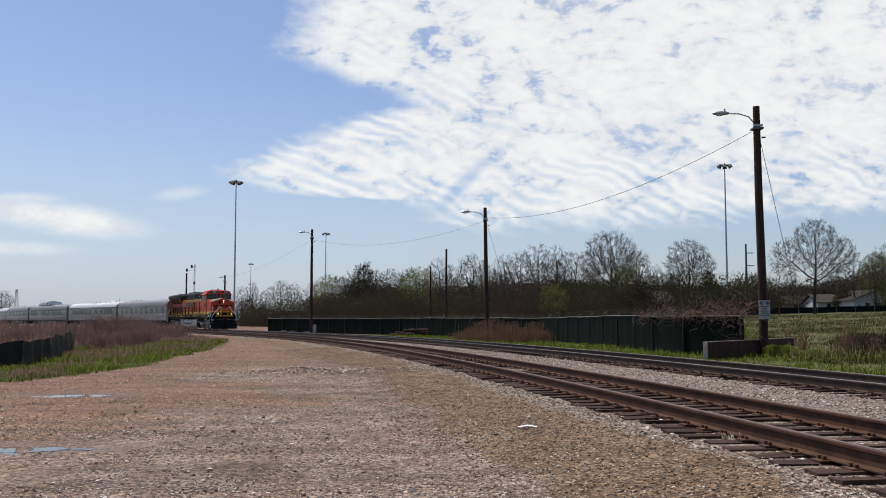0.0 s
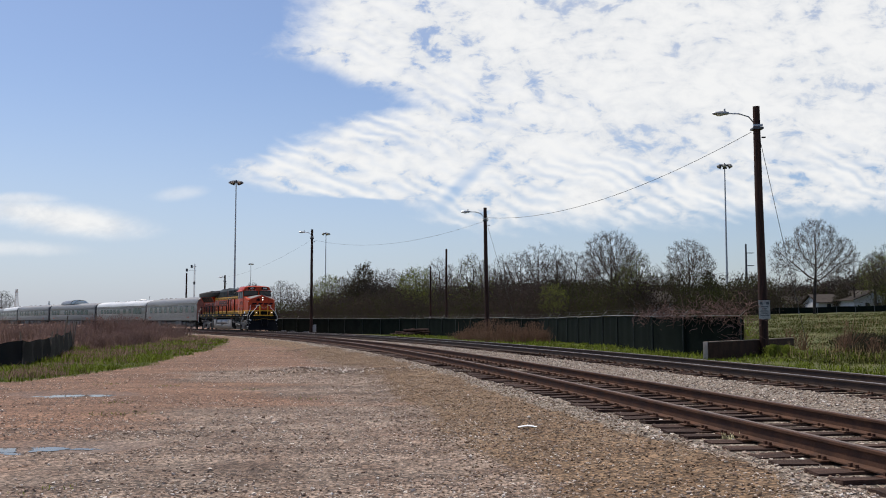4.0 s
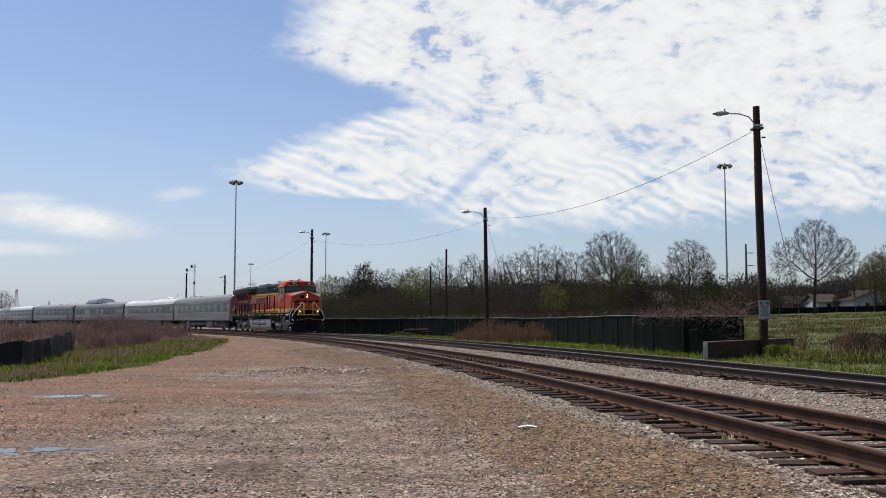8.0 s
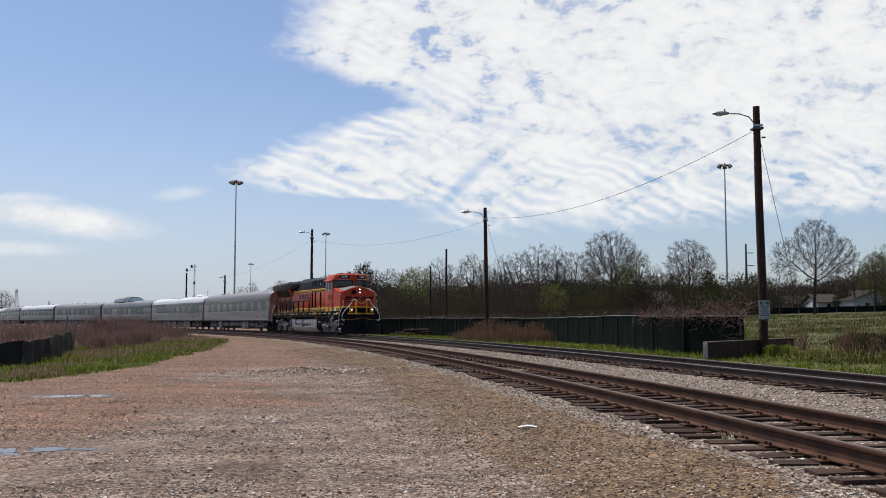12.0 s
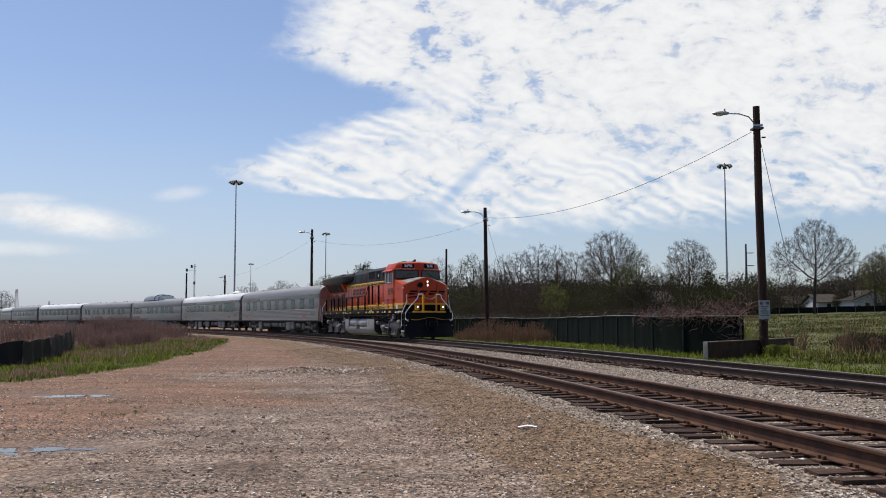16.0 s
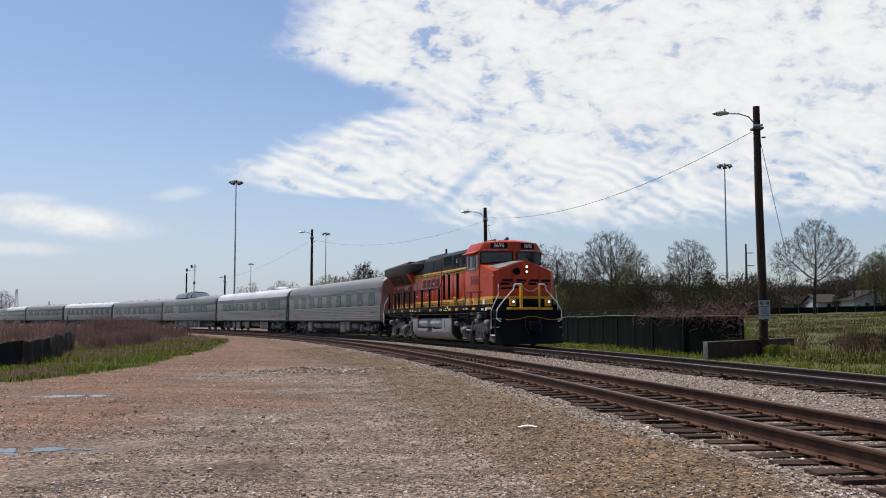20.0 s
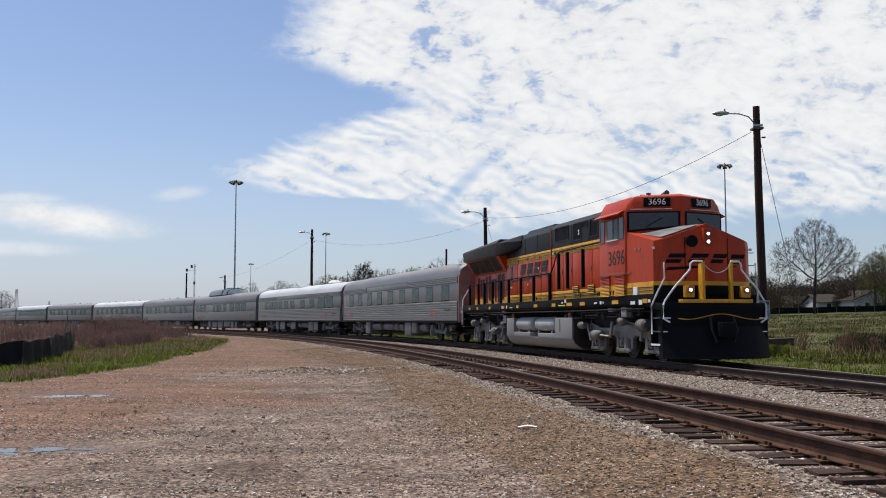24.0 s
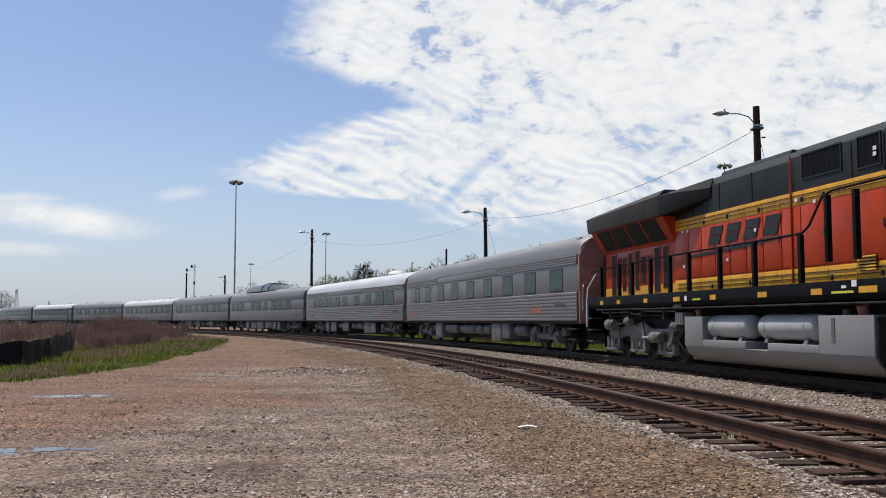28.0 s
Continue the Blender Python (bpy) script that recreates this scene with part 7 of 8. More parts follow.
        nb = part("number_board", M().box(-0.05, 0.02, -0.37, 0.37, -0.125, 0.125), "black", L, "black number board with white digits", bevel=0.01, at=pose(c.x, c.y, c.z, 0, 0, yaw))
        letters("3696", 0.25, "white", nb, pose(0.026, 0, 0, 90, 0, 90), "digits", "white digits")
        # road number on the cab side
        letters("3696", 0.60, "roofblack", L, pose(7.66, q * 1.504, 2.87, 90, 0, 0 if q < 0 else 180), "digits", "dark road number digits")
        # louvred doors below the cab
        for x0 in (6.55, 7.60):
            b = part("louvre_box", M().box(x0, x0 + 0.66, *sorted((q * 1.49, q * 1.515)), 1.79, 2.37), "gold_dark", L, "louvred panel, orange above and yellow below", bevel=0.004)
            part("louvre_hood", M().box(x0 - 0.02, x0 + 0.68, *sorted((q * 1.50, q * 1.56)), 2.37, 2.39), "orange", b)
            for i in range(14):
                z = 1.795 + 0.041 * i
                part("louvre", M().prism_x([(q * 1.512, z), (q * 1.548, z), (q * 1.535, z + 0.027), (q * 1.512, z + 0.027)], x0, x0 + 0.66), "gold" if i < 8 else "orange", b)
        for x0 in (6.45, 7.28, 7.48, 8.30):
            part("door_handle", M().tube([(x0, q * 1.51, 1.96), (x0 + 0.03, q * 1.55, 1.93), (x0 + 0.05, q * 1.55, 1.84)], 0.018, 6), "grille", L)
        part("cab_band", M().box(6.4, 8.27, *sorted((q * 1.47, q * 1.504)), 1.81, 2.11), "gold", L, "yellow band")
        part("nose_band", M().prism_z([(8.27, q * 1.40), (8.27, q * 1.475), (9.86, q * 1.415), (9.86, q * 1.34)], 1.81, 2.08), "gold", L, "yellow band")
        for z in (1.90, 1.99):
            part("grab_bar", M().cyl((8.3, q * 1.484, z), (9.84, q * 1.424, z), 0.009, 6), "grille", L)
        part("placard", M().box(8.74, 9.02, *sorted((q * 1.44, q * 1.485)), 1.80, 2.02), "white", L, "white placard")
    for x0 in (6.9, 7.35, 7.7, 8.1):
        part("roof_fitting", M().box(x0, x0 + 0.1, -0.75, -0.65, 4.60, 4.74), "darkmetal", L)
    part("horn", M().tube([(7.2, 0, 4.7), (7.9, 0.0, 4.80)], [0.03, 0.08], 8), "darkmetal", L)
    part("antenna", M().box(7.0, 7.9, -0.4, 0.4, 4.65, 4.73), "orange", L, bevel=0.03)
    # nose
    def nose(z, k):
        return [(8.2, -1.46, z), (9.86, -1.40, z), (10.02, -1.22, z), (10.25, 0, z), (10.02, 1.22, z), (9.86, 1.40, z), (8.2, 1.46, z)]
    top = [(8.2, -1.46, 3.60), (9.86, -1.38, 3.22), (10.0, -1.2, 3.26), (10.14, 0, 3.68), (10.0, 1.2, 3.26), (9.86, 1.38, 3.22), (8.2, 1.46, 3.60)]
    n = M().loft([nose(2.14, 0), nose(3.0, 0), top], caps=False)
    n.add([*top, (8.2, 0, 3.73)], [(0, 1, 2), (0, 2, 7), (2, 3, 7), (3, 4, 7), (4, 6, 7), (4, 5, 6)])
    part("nose", n, "orange", L, "orange wedge-shaped nose", smooth=20)
    for q in (-1, 1):
        a, b, c, d = Vector((8.9, q * 1.30, 3.475)), Vector((9.85, q * 1.16, 3.315)), Vector((10.02, q * 0.14, 3.66)), Vector((8.95, q * 0.14, 3.715))
        up = Vector((0, 0, 0.012))
        part("nose_tread", M().loft([[tuple(p) for p in (a, b, c, d)], [tuple(p + up) for p in (a, b, c, d)]]), "tread", L, "grey anti-slip nose top")
    k = lambda z: [(x + 0.004 if x > 9 else x, y * 1.003, z) for x, y, z in nose(z, 0)]
    part("nose_stripe", M().loft([k(2.03), k(2.14)]), "gold", L, "yellow stripe")
    part("nose_base", M().loft([nose(1.80, 0), nose(2.03, 0)]), "black", L, "black nose base")
    part("headlight_case", M().box(10.10, 10.24, -0.13, 0.13, 3.05, 3.55), "orange", L, bevel=0.03)
    for z in (3.40, 3.19):
        lamp = part("headlight", M().cyl((10.22, 0, z), (10.265, 0, z), 0.08, 14), "darkmetal", L, "round lit headlight")
        part("bulb", M().cyl((10.26, 0, z), (10.273, 0, z), 0.042, 14), "lamp_on", lamp)
    part("nose_emblem", M().cyl((10.10, -0.42, 3.20), (10.18, -0.42, 3.20), 0.16, 18), "black", L, "round dark emblem")
    # broad slanted letter shapes and a sweeping line on the nose
    def on_nose(poly):
        """Outline of (y, z) laid on the angled nose front, a few millimetres proud."""
        loops = []
        for o in (0.001, 0.010):
            loops.append([(10.25 - abs(y) * 0.23 / 1.22 + o, y, z) for y, z in poly])
        return M().loft(loops)

    def bar(y0, y1, z0, z1, lean):
        return [(y0, z0), (y1, z0), (y1 + lean, z1), (y0 + lean, z1)]

    for y0 in (-1.16, -0.56, 0.04, 0.62):
        m = M()
        for lo, hi, w in ((0.0, 0.10, 0.40), (0.14, 0.25, 0.44)):
            m2 = on_nose(bar(y0 + lo * 0.6, y0 + w + lo * 0.6, 2.62 + lo, 2.62 + hi, (hi - lo) * 0.6))
            m.add(m2.v, m2.f)
        part("lettering_bar", m, "black", L, "black slanted letter shape")
    part("sweep_line", on_nose([(-1.2, 2.42), (-0.1, 2.50), (-0.1, 2.55), (-1.05, 2.51)]), "black", L, "black sweeping line")
    part("sweep_line", on_nose([(-0.1, 2.50), (0.9, 2.54), (0.9, 2.56), (-0.1, 2.55)]), "black", L, "black sweeping line")
    for q in (-1, 1):
        part("nose_door_seam", on_nose([(q * 0.62 - 0.01, 2.16), (q * 0.62 + 0.01, 2.16), (q * 0.62 + 0.01, 3.3), (q * 0.62 - 0.01, 3.3)]), "black", L)
        part("warning_plate", M().box(8.76, 8.92, *sorted((q * 1.43, q * 1.452)), 3.03, 3.09), "car_end", L)
        part("warning_plate", M().box(8.99, 9.14, *sorted((q * 1.43, q * 1.446)), 3.02, 3.08), "car_end", L)
        part("corner_lamp", M().cyl((9.9, q * 1.41, 3.02), (9.95, q * 1.43, 3.02), 0.04, 8), "white", L)
    # letter shapes on the hood
    for q in (-1, 1):
        for i in range(4):
            x0 = -3.0 + 0.86 * i
            y0, y1 = sorted((q * 0.974, q * 0.984))
            m = M()
            slanted(m, x0 - 0.14, x0 + 0.44, 2.90, 3.09, y0, y1, 0.08)
            slanted(m, x0 - 0.05, x0 + 0.56, 3.115, 3.31, y0, y1, 0.08)
            part("lettering_bar", m, "roofblack", L, "dark slanted letter shape")
        part("sweep_line", M().prism_y([(-4.2, 2.66), (-1.0, 2.74), (0.6, 2.84), (-1.0, 2.80), (-4.0, 2.73)], *sorted((q * 0.974, q * 0.983))), "roofblack", L, "dark sweeping underline")
    # front platform, anticlimber, pilot and coupler
    part("front_sill", M().prism_z([(10.5, -1.02), (10.72, -1.0), (10.8, 0), (10.72, 1.0), (10.5, 1.02)], 1.555, 1.65), "gold", L, "yellow front sill", bevel=0.02)
    part("front_platform", M().prism_z([(9.9, -1.5), (10.55, -1.5), (10.7, -0.9), (10.74, 0), (10.7, 0.9), (10.55, 1.5), (9.9, 1.5)], 1.38, 1.56), "black", L, "black front platform", bevel=0.02)
    part("end_plate", M().prism_z([(10.0, -1.45), (10.5, -1.45), (10.68, -0.9), (10.72, 0), (10.68, 0.9), (10.5, 1.45), (10.0, 1.45)], 0.85, 1.42), "black", L)
    part("pilot_plough", M().loft([
        [(10.45, -1.5, 0.95), (10.72, -1.0, 0.95), (10.85, 0, 0.95), (10.72, 1.0, 0.95), (10.45, 1.5, 0.95), (10.3, 1.5, 0.95), (10.3, -1.5, 0.95)],
        [(10.55, -1.52, 0.5), (10.85, -1.0, 0.5), (11.0, 0, 0.5), (10.85, 1.0, 0.5), (10.55, 1.52, 0.5), (10.35, 1.52, 0.5), (10.35, -1.52, 0.5)],
        [(10.60, -1.52, 0.12), (11.0, -1.0, 0.12), (11.2, 0, 0.12), (11.0, 1.0, 0.12), (10.60, 1.52, 0.12), (10.4, 1.52, 0.12), (10.4, -1.52, 0.12)]]), "black", L, "black snow-plough pilot")
    part("coupler", M().box(10.6, 11.15, -0.13, 0.13, 0.75, 1.0).box(11.0, 11.25, -0.2, 0.2, 0.68, 1.06), "black", L, "heavy steel knuckle coupler", bevel=0.03)
    part("rear_coupler", M().box(-11.15, -10.5, -0.13, 0.13, 0.75, 1.0), "darkmetal", L)
    part("rear_plate", M().box(-10.62, -10.5, -1.45, 1.45, 0.7, 1.8), "black", L, bevel=0.02)
    for q in (-1, 1):
        dl = part("ditch_light", M().box(10.60, 10.74, q * 0.80 - 0.13, q * 0.80 + 0.13, 1.70, 2.0), "gold", L, "lit ditch light in a yellow box", bevel=0.02)
        part("bezel", M().cyl((10.755, q * 0.80, 1.89), (10.775, q * 0.80, 1.89), 0.10, 14), "red", dl)
        part("bulb", M().cyl((10.77, q * 0.80, 1.89), (10.785, q * 0.80, 1.89), 0.04, 14), "lamp_on", dl)
        # yellow gate posts with chain
        part("gate_post", M().box(10.66, 10.72, q * 0.40 - 0.04, q * 0.40 + 0.04, 1.62, 2.62), "gold", L, "yellow gate post", bevel=0.01)
        part("gate_panel", M().box(10.50, 10.66, q * 0.43 - 0.012, q * 0.43 + 0.012, 1.66, 2.58), "gold", L, "yellow side plate of the gate", bevel=0.006)
        part("handrail", M().tube([(10.66, q * 0.40, 2.64), (10.64, q * 0.66, 2.64), (10.62, q * 0.72, 2.58), (10.62, q * 0.74, 2.42), (10.60, q * 1.18, 1.95), (10.56, q * 1.42, 1.62), (10.56, q * 1.47, 1.5), (10.56, q * 1.47, 1.15), (10.58, q * 1.3, 1.05)], 0.026, 8), "white", L, "white-painted front handrail")
        part("handrail", M().tube([(10.32, q * 1.32, 2.62), (10.34, q * 1.32, 2.2), (10.2, q * 1.45, 1.85), (10.02, q * 1.54, 1.5), (10.02, q * 1.54, 0.75)], 0.024, 8), "white", L, "white-painted step handrail")
        part("handrail", M().tube([(-10.55, q * 1.2, 2.55), (-10.58, q * 1.46, 2.1), (-10.58, q * 1.5, 1.5), (-10.58, q * 1.5, 0.9)], 0.026, 8), "white", L, "white-painted rear handrail")
        # stepwells
        for i, z in enumerate((0.45, 0.80, 1.15)):
            part("step", M().box(9.98, 10.5, *sorted((q * 1.2, q * 1.54)), z, z + 0.03), "darkmetal", L)
            part("step", M().box(-10.5, -9.98, *sorted((q * 1.2, q * 1.54)), z, z + 0.03), "darkmetal", L)
            part("step_nosing", M().box(10.545, 10.56, *sorted((q * 1.16, q * 1.48)), z, z + 0.03), "white", L, "white step nosing")
        part("step_side", M().box(9.94, 9.98, *sorted((q * 1.15, q * 1.54)), 0.42, 1.5), "black", L)
        part("step_side", M().box(10.5, 10.54, *sorted((q * 1.15, q * 1.5)), 0.42, 1.5), "black", L)
        part("step_edge", M().box(9.98, 10.5, *sorted((q * 1.54, q * 1.555)), 0.45, 0.50), "white", L, "white step edge")
    part("chain", M().tube([(10.70, -0.38 + 0.76 * i / 10, 2.56 - 0.22 * (1 - (i / 5 - 1) ** 2)) for i in range(11)], 0.014, 5), "galv", L)
    part("air_hose", M().tube([(10.82, -0.3, 1.2), (10.98, -0.34, 0.85), (10.95, -0.2, 0.55)], 0.03, 8), "rubber", L)
    part("air_hose", M().tube([(10.82, 0.35, 1.2), (10.98, 0.38, 0.85), (10.95, 0.3, 0.55)], 0.03, 8), "rubber", L)
    part("cut_lever", M().tube([(10.86, -1.2 + 0.1 * i, 1.20 + 0.07 * math.cos(math.pi * (-1.2 + 0.1 * i) / 0.95)) for i in range(25)], 0.012, 6), "gold", L, "yellow curved uncoupling lever")
    # fuel tank with air reservoirs
    tank = part("fuel_tank", M().prism_x([(-1.42, 0.50), (-1.34, 0.34), (-1.15, 0.19), (-0.9, 0.13), (0.9, 0.13), (1.15, 0.19), (1.34, 0.34), (1.42, 0.50)], -3.57, 3.80), "tank_silver", L, "grey silver fuel tank", bevel=0.03)
    for x0, x1, z1 in ((-3.57, -2.60, 1.20), (-2.60, -0.58, 0.66), (0.33, 2.16, 0.65), (2.16, 3.80, 1.20)):
        part("tank_block", M().box(x0, x1, -1.42, 1.42, 0.495, z1), "tank_silver", tank, bevel=0.02)
    # black block behind the reservoirs: shade of the recess put into colour
    part("tank_recess_shade", M().box(-2.6, 2.2, -0.80, 0.80, 0.48, 1.2), "black", tank)
    # dark plate added over the front end face of the tank
    part("tank_end_plate", M().prism_x([(-1.38, 1.16), (-1.38, 0.50), (-1.30, 0.35), (-1.12, 0.21), (-0.9, 0.15), (0.9, 0.15), (1.12, 0.21), (1.30, 0.35), (1.38, 0.50), (1.38, 1.16)], 3.80, 3.86), "under", tank, "dark plate over the tank's front end")
    for q in (-1, 1):
        for x0, x1 in ((-2.5, -0.60), (-0.20, 1.95)):
            c = part("air_reservoir", M().tube([(x0, q * 1.14, 0.97), (x0 + 0.04, q * 1.14, 0.97), (x0 + 0.12, q * 1.14, 0.97), (x1 - 0.12, q * 1.14, 0.97), (x1 - 0.04, q * 1.14, 0.97), (x1, q * 1.14, 0.97)], [0.10, 0.20, 0.255, 0.255, 0.20, 0.10], 24), "reservoir", L, "cylindrical silver air reservoir")
            for x in (x0 + 0.35, x1 - 0.35):
                part("strap", M().tube([(x - 0.02, q * 1.14, 0.97), (x + 0.02, q * 1.14, 0.97)], 0.261, 24), "galv", c)
                part("saddle", M().prism_x([(q * 1.0, 0.655), (q * 1.36, 0.655), (q * 1.30, 0.79), (q * 1.0, 0.74)], x - 0.07, x + 0.07), "under_silver", c)
        part("sight_gauge", M().box(2.58, 2.68, *sorted((q * 1.415, q * 1.43)), 0.72, 1.15), "under_silver", tank)
        part("filler_cap", M().cyl((3.3, q * 1.25, 1.2), (3.3, q * 1.28, 1.36), 0.10, 12), "red", L, "red filler cap")
        part("filler_cap", M().cyl((-3.1, q * 1.25, 1.2), (-3.1, q * 1.28, 1.36), 0.07, 12), "red", L, "red filler cap")
        part("valve", M().cyl((2.75, q * 1.22, 1.2), (2.75, q * 1.22, 1.30), 0.06, 10), "under_silver", L)
        part("electrical_box", M().box(-4.12, -3.70, *sorted((q * 1.1, q * 1.42)), 1.0, 1.30), "tank_silver", L, "grey slotted box", bevel=0.02)
        part("electrical_box", M().box(-4.16, -3.70, *sorted((q * 1.35, q * 1.45)), 1.38, 1.49), "under_silver", L, bevel=0.01)
        for x0 in (-4.06, -3.94, -3.82):
            part("slot", M().box(x0, x0 + 0.03, *sorted((q * 1.41, q * 1.426)), 1.05, 1.22), "black", L)
        part("electrical_box", M().box(7.84, 8.22, *sorted((q * 1.15, q * 1.46)), 1.19, 1.47), "tank_silver", L, "pale grey electrical box", bevel=0.015)
        part("electrical_box", M().box(6.90, 7.20, *sorted((q * 1.25, q * 1.46)), 1.35, 1.46), "tank_silver", L, bevel=0.01)
    build_heavy_truck(L, 7.2, False)
    build_heavy_truck(L, -7.0, True)
    return L


# ---- stainless passenger cars ----
CAR_MESH = {}


def cached(key, make):
    if key not in CAR_MESH:
        CAR_MESH[key] = make()
    return CAR_MESH[key]


def fluted(z0, z1, x0, x1, q, ribs):
    """A strip of side sheet pressed into horizontal ribs."""
    m = M()
    prof = [(q * 1.49, z0)]
    for i in range(ribs):
        a, b = z0 + (z1 - z0) * i / ribs, z0 + (z1 - z0) * (i + 1) / ribs
        prof += [(q * 1.505, a + (b - a) * 0.12), (q * 1.532, a + (b - a) * 0.28), (q * 1.532, a + (b - a) * 0.78), (q * 1.505, a + (b - a) * 0.94)]
    prof += [(q * 1.49, z1), (q * 1.40, z1), (q * 1.40, z0)]
    return m.prism_x(prof, x0, x1)


def build_car(kind, label, roof, windows, seed):
    r = random.Random(seed)
    C = thing("passenger_car", label, "railway car", "passenger cars")
    H = 12.75
    for q in (-1, 1):
        if kind in ("coach", "diner"):
            part("fluted_side", cached(("flute", q), lambda: fluted(1.08, 2.04, -H + 0.1, H - 0.1, q, 8).mesh("fluted_side", 0, 25)), "steel", C, "ribbed stainless steel lower side")
            part("fluted_band", cached(("band", q), lambda: fluted(2.93, 3.26, 4.2, H - 0.1, q, 4).mesh("fluted_band", 0, 25)), "steel", C, "ribbed stainless steel band")
            part("fluted_band", cached(("band2", q), lambda: fluted(2.93, 3.26, -H + 0.1, -5.6, q, 4).mesh("fluted_band", 0, 25)), "steel", C, "ribbed stainless steel band")
            part("name_board", cached(("name", q), lambda: M().box(-5.55, 4.15, *sorted((q * 1.4, q * 1.518)), 2.94, 3.24).mesh("name_board", 0.006)), "steel", C, "smooth steel name board")
        else:
            part("lower_side", cached(("plain", q), lambda: M().box(-H + 0.05, H - 0.05, *sorted((q * 1.40, q * 1.52)), 1.08, 2.04).mesh("lower_side", 0.01)), "steel_plain", C)
            part("upper_side", cached(("plainu", q), lambda: M().box(-H + 0.05, H - 0.05, *sorted((q * 1.40, q * 1.52)), 2.93, 3.26).mesh("upper_side", 0.006)), "steel_plain", C)
        part("window_band", cached(("wb", q), lambda: M().box(-H + 0.02, H - 0.02, *sorted((q * 1.40, q * 1.502)), 2.04, 2.93).mesh("window_band", 0.004)), "steel", C)
        for x0, w, z0, z1 in windows:
            key = ("win", q, w, z0, z1)
            fr = part("window", cached(key, lambda: M().box(-w / 2 - 0.05, w / 2 + 0.05, *sorted((q * 1.49, q * 1.512)), z0 - 0.05, z1 + 0.05).mesh("window", 0.012)), "reveal_shade", C, at=pose(x0, 0, 0))
            part("pane", cached(key + ("g",), lambda: M().box(-w / 2, w / 2, *sorted((q * 1.50, q * 1.516)), z0, z1).mesh("pane", 0.0)), "car_glass", fr)
        for x0 in (8.9, -10.4):
            part("lettering_bar", cached(("bar", q), lambda: M().box(-0.55, 0.55, *sorted((q * 1.53, q * 1.538)), 1.36, 1.56).mesh("lettering_bar")), "red", C, "faded red lettering panel", at=pose(x0, 0, 0))
        part("lettering_bar", cached(("bar3", q), lambda: M().box(-0.5, 0.5, *sorted((q * 1.53, q * 1.538)), 1.58, 1.66).mesh("lettering_bar")), "darkmetal", C, "small dark lettering bar", at=pose(11.2, 0, 0))
        part("door", cached(("door", q), lambda: M().box(-0.42, 0.42, *sorted((q * 1.49, q * 1.51)), 1.15, 3.1).mesh("door", 0.01)), "steel", C, "steel vestibule door", at=pose(-12.1 if kind != "coach" else -11.9, 0, 0))
    # roof, ends and floor
    def roof_mesh():
        m = M()
        sec = [(-1.52, 3.255)] + [(-1.52 * math.cos(math.pi * i / 16), 3.26 + 0.80 * math.sin(math.pi * i / 16) ** 0.75) for i in range(1, 16)] + [(1.52, 3.255)]
        loops = [[(x, y * k, 3.255 + (z - 3.255) * k2) for y, z in sec] for x, k, k2 in ((-H - 0.02, 0.94, 0.9), (-H + 0.25, 1.0, 0.985), (-H + 0.6, 1.0, 1.0), (H - 0.6, 1.0, 1.0), (H - 0.25, 1.0, 0.985), (H + 0.02, 0.94, 0.9))]
        return m.loft(loops).mesh("roof", 0, 40)
    part("roof", cached("roof", roof_mesh), roof, C) if roof == "steel_roof" else part("roof", roof_mesh(), roof, C, "bright silver roof")
    endmat = "car_end" if kind == "coach" else "under_silver"
    for e in (-1, 1):
        part("end_wall", cached(("end", e, endmat), lambda: M().prism_x([(-1.48, 1.0), (1.48, 1.0), (1.5, 3.2), (1.2, 3.72), (0.6, 3.95), (-0.6, 3.95), (-1.2, 3.72), (-1.5, 3.2)], *sorted((e * (H - 0.04), e * (H + 0.06)))).mesh("end_wall", 0.03)), endmat, C, "rust-red end wall" if kind == "coach" else "")
        part("diaphragm", cached(("dia", e), lambda: M().prism_x([(-0.62, 1.1), (0.62, 1.1), (0.62, 3.3), (0.45, 3.45), (-0.45, 3.45), (-0.62, 3.3)], *sorted((e * (H + 0.05), e * (H + 0.36)))).mesh("diaphragm", 0.05)), "rubber", C, "black folded gangway bellows")
        part("coupler", cached(("cpl", e), lambda: M().box(*sorted((e * (H - 0.2), e * (H + 0.42))), -0.12, 0.12, 0.75, 0.98).mesh("coupler", 0.02)), "under", C)
        for q in (-1, 1):
            part("grab_iron", cached(("grab", e, q), lambda: M().tube([(e * (H + 0.1), q * 1.35, 2.3), (e * (H + 0.16), q * 1.4, 2.2), (e * (H + 0.16), q * 1.42, 1.5), (e * (H + 0.1), q * 1.4, 1.4)], 0.02, 6).mesh("grab_iron")), "galv", C)
            part("step", cached(("step", e, q), lambda: M().box(e * 12.1 - 0.4, e * 12.1 + 0.4, *sorted((q * 1.15, q * 1.5)), 0.45, 0.5).box(e * 12.1 - 0.4, e * 12.1 + 0.4, *sorted((q * 1.25, q * 1.5)), 0.8, 0.85).mesh("step")), "under", C)
    part("floor", cached("floor", lambda: M().box(-H, H, -1.47, 1.47, 0.98, 1.12).box(-H + 0.3, H - 0.3, -0.45, 0.45, 0.42, 1.0).mesh("floor", 0.0)), "under", C, "dark underframe")
    # boxes and tanks below the floor
    x = -6.2
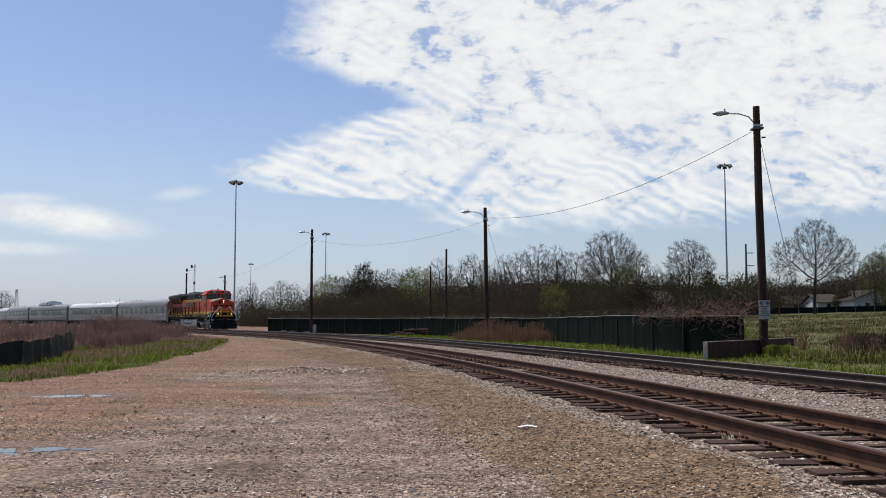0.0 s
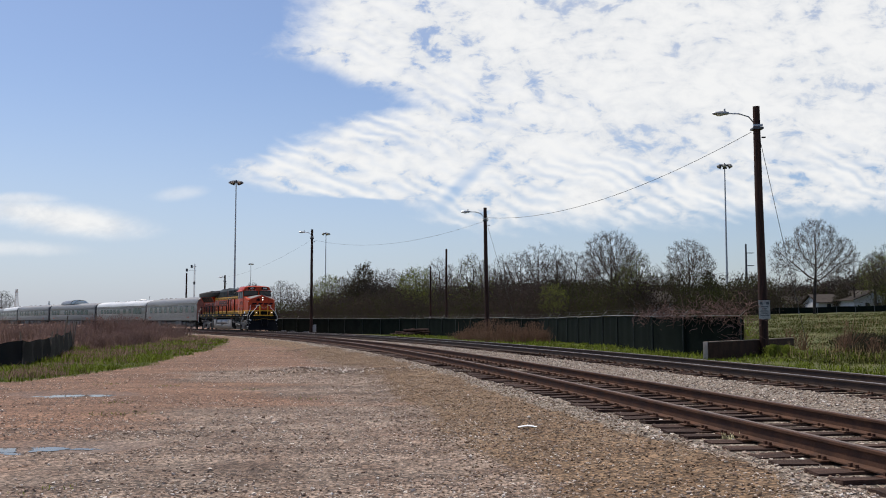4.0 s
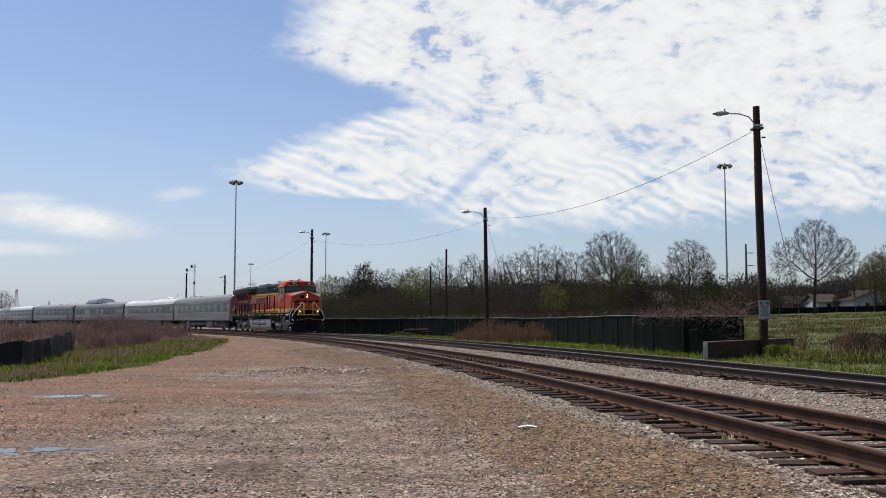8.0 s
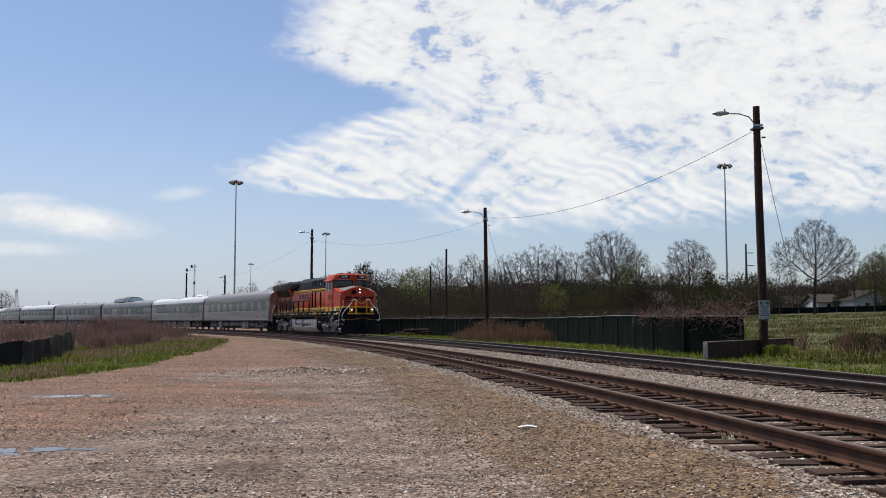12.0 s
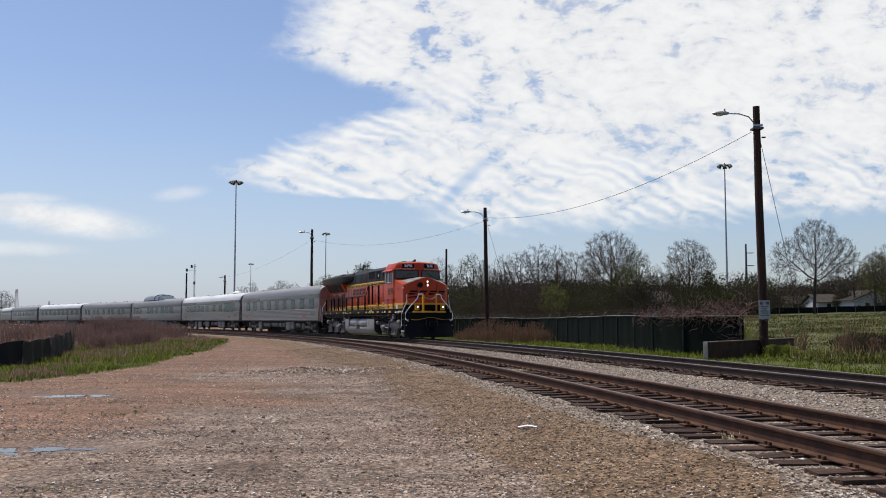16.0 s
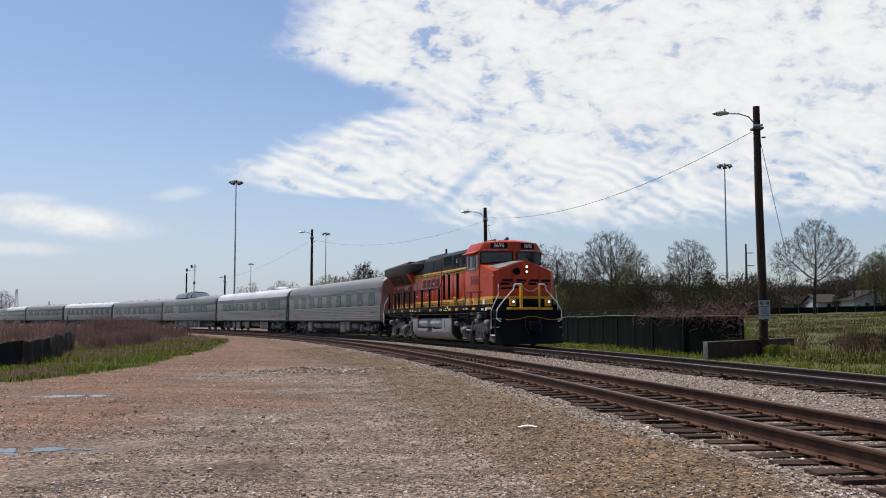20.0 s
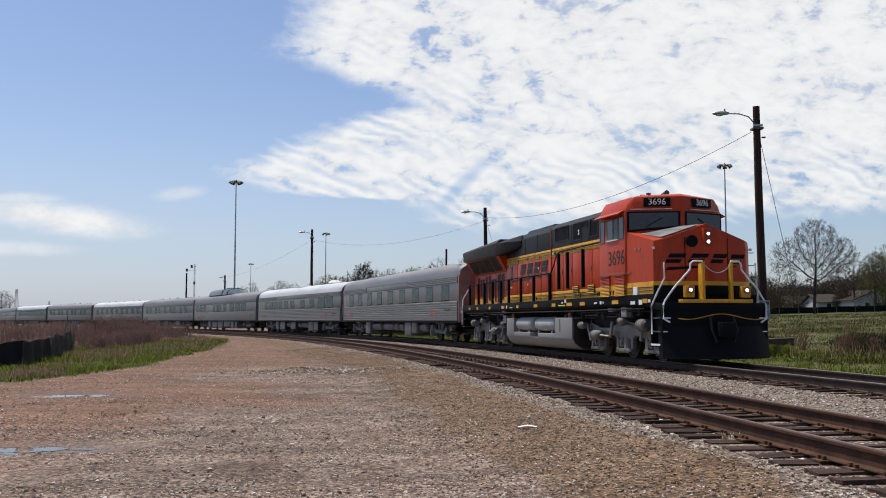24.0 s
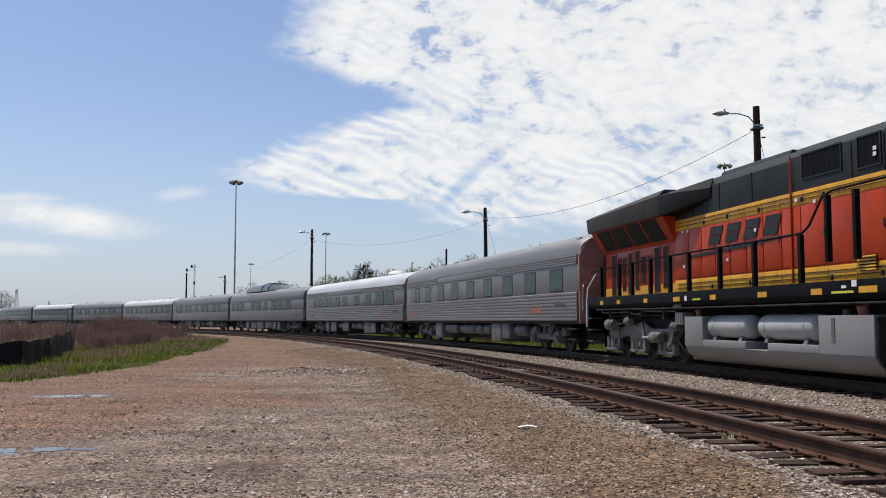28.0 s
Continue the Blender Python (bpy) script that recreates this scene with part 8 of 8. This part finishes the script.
    while x < 6.0:
        w = r.choice((0.9, 1.3, 1.7, 2.2))
        kindb = r.random()
        z0 = r.choice((0.24, 0.30, 0.38))
        if kindb < 0.68:
            b = part("equipment_box", M().box(x, x + w, -1.42, 1.42, z0, 1.0), r.choice(("under_silver", "under_silver", "under")), C, bevel=0.02)
            for q in (-1, 1):
                part("hatch", M().box(x + 0.1, x + w - 0.1, *sorted((q * 1.415, q * 1.43)), z0 + 0.06, 0.94), "under_silver", b, bevel=0.005)
        else:
            part("under_tank", M().tube([(x, -1.1, 0.72), (x + 0.08, -1.1, 0.72), (x + w - 0.08, -1.1, 0.72), (x + w, -1.1, 0.72)], [0.14, 0.24, 0.24, 0.14], 14), "under_silver", C)
        x += w + r.choice((0.12, 0.3, 0.6))
    # roof fittings
    n = r.choice((5, 7, 8))
    if kind != "dome":
        for i in range(n):
            x0 = (-10 + 20 * (i + 0.5) / n if kind != "coach" else -11 + 8.0 * (i + 0.5) / n) + r.uniform(-0.3, 0.3)
            part("roof_vent", cached("vent", lambda: M().cyl((0, 0, 3.98), (0, 0, 4.07), 0.08, 8).cyl((0, 0, 4.07), (0, 0, 4.15), 0.17, 10, 0.09).mesh("roof_vent")), "under_silver", C, at=pose(x0, r.choice((-0.3, 0, 0.3)), 0))
    if kind == "diner":
        part("roof_unit", M().ball((7.5, -0.2, 4.08), 0.75, 0.55, 0.24), "whitepaint", C, "white rounded roof unit")
        part("roof_hatch", M().box(-0.9, 0.7, -1.02, -0.55, 3.72, 3.98), "white_roof", C, bevel=0.02)
        part("antenna", M().tube([(12.2, -0.8, 3.8), (12.2, -0.8, 4.5), (12.45, -0.8, 4.55)], 0.04, 6), "darkmetal", C)
    if kind == "coach":
        part("marker_lamp", M().box(12.0, 12.35, -1.28, -1.05, 3.62, 3.85), "galv", C, bevel=0.03)
        part("roof_rail", M().tube([(11.6, -0.6, 4.0), (11.6, -0.6, 4.16), (12.5, -0.6, 4.12), (12.5, -0.6, 3.95)], 0.02, 6), "galv", C)
    if kind == "dome":
        loops = []
        for x0, w, h in ((-8.3, 0.3, 0.05), (-7.9, 1.0, 0.42), (-6.9, 1.16, 0.72), (-1.4, 1.2, 0.80)):
            loops.append([(x0, -w * math.cos(math.pi * i / 12), 3.95 + h * math.sin(math.pi * i / 12) ** 0.7) for i in range(13)])
        part("dome_shell", M().loft(loops), "steel", C, "smooth steel rear half of the dome")
        loops = []
        for x0, w, h in ((-1.4, 1.18, 0.77), (0.7, 1.14, 0.68), (1.9, 1.02, 0.42), (2.7, 0.85, 0.05)):
            loops.append([(x0, -w * math.cos(math.pi * i / 12), 3.95 + h * math.sin(math.pi * i / 12) ** 0.7) for i in range(13)])
        g = part("dome_glass", M().loft(loops), "dome_glass", C, "curved greenish dome glazing")
        for x0, w, h in ((-1.36, 1.2, 0.79), (0.7, 1.15, 0.69)):
            part("dome_rib", M().tube([(x0, -w * math.cos(math.pi * i / 12), 3.95 + h * math.sin(math.pi * i / 12) ** 0.7) for i in range(13)], 0.045, 5), "darkmetal", g)
    build_truck_frame(C, 9.05, [-1.22, 1.22], 0.457, "under_silver")
    build_truck_frame(C, -9.05, [-1.22, 1.22], 0.457, "under_silver")
    return C


def rows_of(xs, w, z0=2.12, z1=2.82):
    return [(x, w, z0, z1) for x in xs]


COACH = rows_of([-10.15 + 2.62 * i for i in range(9)], 1.15)
DINER = rows_of([-9.6, -7.9, -6.2, -4.5, -2.6, -0.5, 2.6], 1.25, 2.2, 2.75) + rows_of([5.3], 1.2, 2.2, 2.75) + rows_of([7.9, 9.9], 1.75, 2.1, 3.0)
DOME = rows_of([-11.2, -9.5, -7.7], 1.2) + rows_of([-3.5, -2.2, -1.0], 0.8) + rows_of([1.1], 1.2) + rows_of([4.0, 6.1, 8.3], 1.6)
SLEEP = rows_of([-10.4, -8.6, -5.6, -3.7, -0.5, 2.2, 4.0, 7.2, 9.2], 1.0)
STRIP = rows_of([-10.3 + 1.72 * i for i in range(13)], 1.45, 2.1, 2.85)

LOCO = build_locomotive()
CARS = [
    build_car("coach", "ribbed stainless steel coach with wide windows, rust-red end", "steel_roof", COACH, 1),
    build_car("diner", "ribbed stainless steel dining car with bright silver roof", "white_roof", DINER, 2),
    build_car("dome", "stainless steel dome car with glazed upper deck", "steel_roof", DOME, 3),
    build_car("smooth", "smooth grey sleeping car with small windows", "steel_roof", SLEEP, 4),
    build_car("smooth", "smooth grey passenger car with bright silver roof", "white_roof", COACH, 5),
    build_car("smooth", "dull grey passenger car with small windows", "steel_roof", SLEEP, 6),
    build_car("smooth", "grey passenger car with a long dark window strip", "white_roof", STRIP, 7),
    build_car("smooth", "grey passenger car with a long dark window strip", "steel_roof", STRIP, 8),
]
for i in range(3):
    CARS.append(copy_thing(CARS[3 + i], pose(0, 0, 0)))


# ---- motion ----
def lead(t):
    """Where the headlight is on the line at t seconds."""
    u, s = t / 28.0, 0.0
    for c in (-146.7529, 351.9133, -222.0941, -35.5554, 58.3782, -114.051, 125.4562):
        s = s * u + c
    return s - 0.4 * math.exp(-((t - 9.5) / 2.8) ** 2)


def body_pose(s, half):
    """Pose of a vehicle whose middle is at s, standing on two trucks half a base before and behind it."""
    ax, ay, _ = on_line(s - half)
    bx, by, _ = on_line(s + half)
    return pose((ax + bx) / 2, (ay + by) / 2, RAIL_Z, 0, 0, math.degrees(math.atan2(ay - by, ax - bx)))


def motions():
    ts = [0.5 * i for i in range(57)]
    walk(LOCO, [(t, body_pose(lead(t) + 10.25, 6.95)) for t in ts])
    for i, c in enumerate(CARS):
        off = 10.25 + 11.15 + 13.2 + 26.35 * i
        walk(c, [(t, body_pose(lead(t) + off, 9.05)) for t in ts])
    spin = [i / 6 for i in range(169)]
    for ob, x, r in WHEELS:
        walk(ob, [(t, pose(x, 0, r, 0, math.degrees((lead(0) - lead(t)) / r), 0)) for t in spin])


motions()
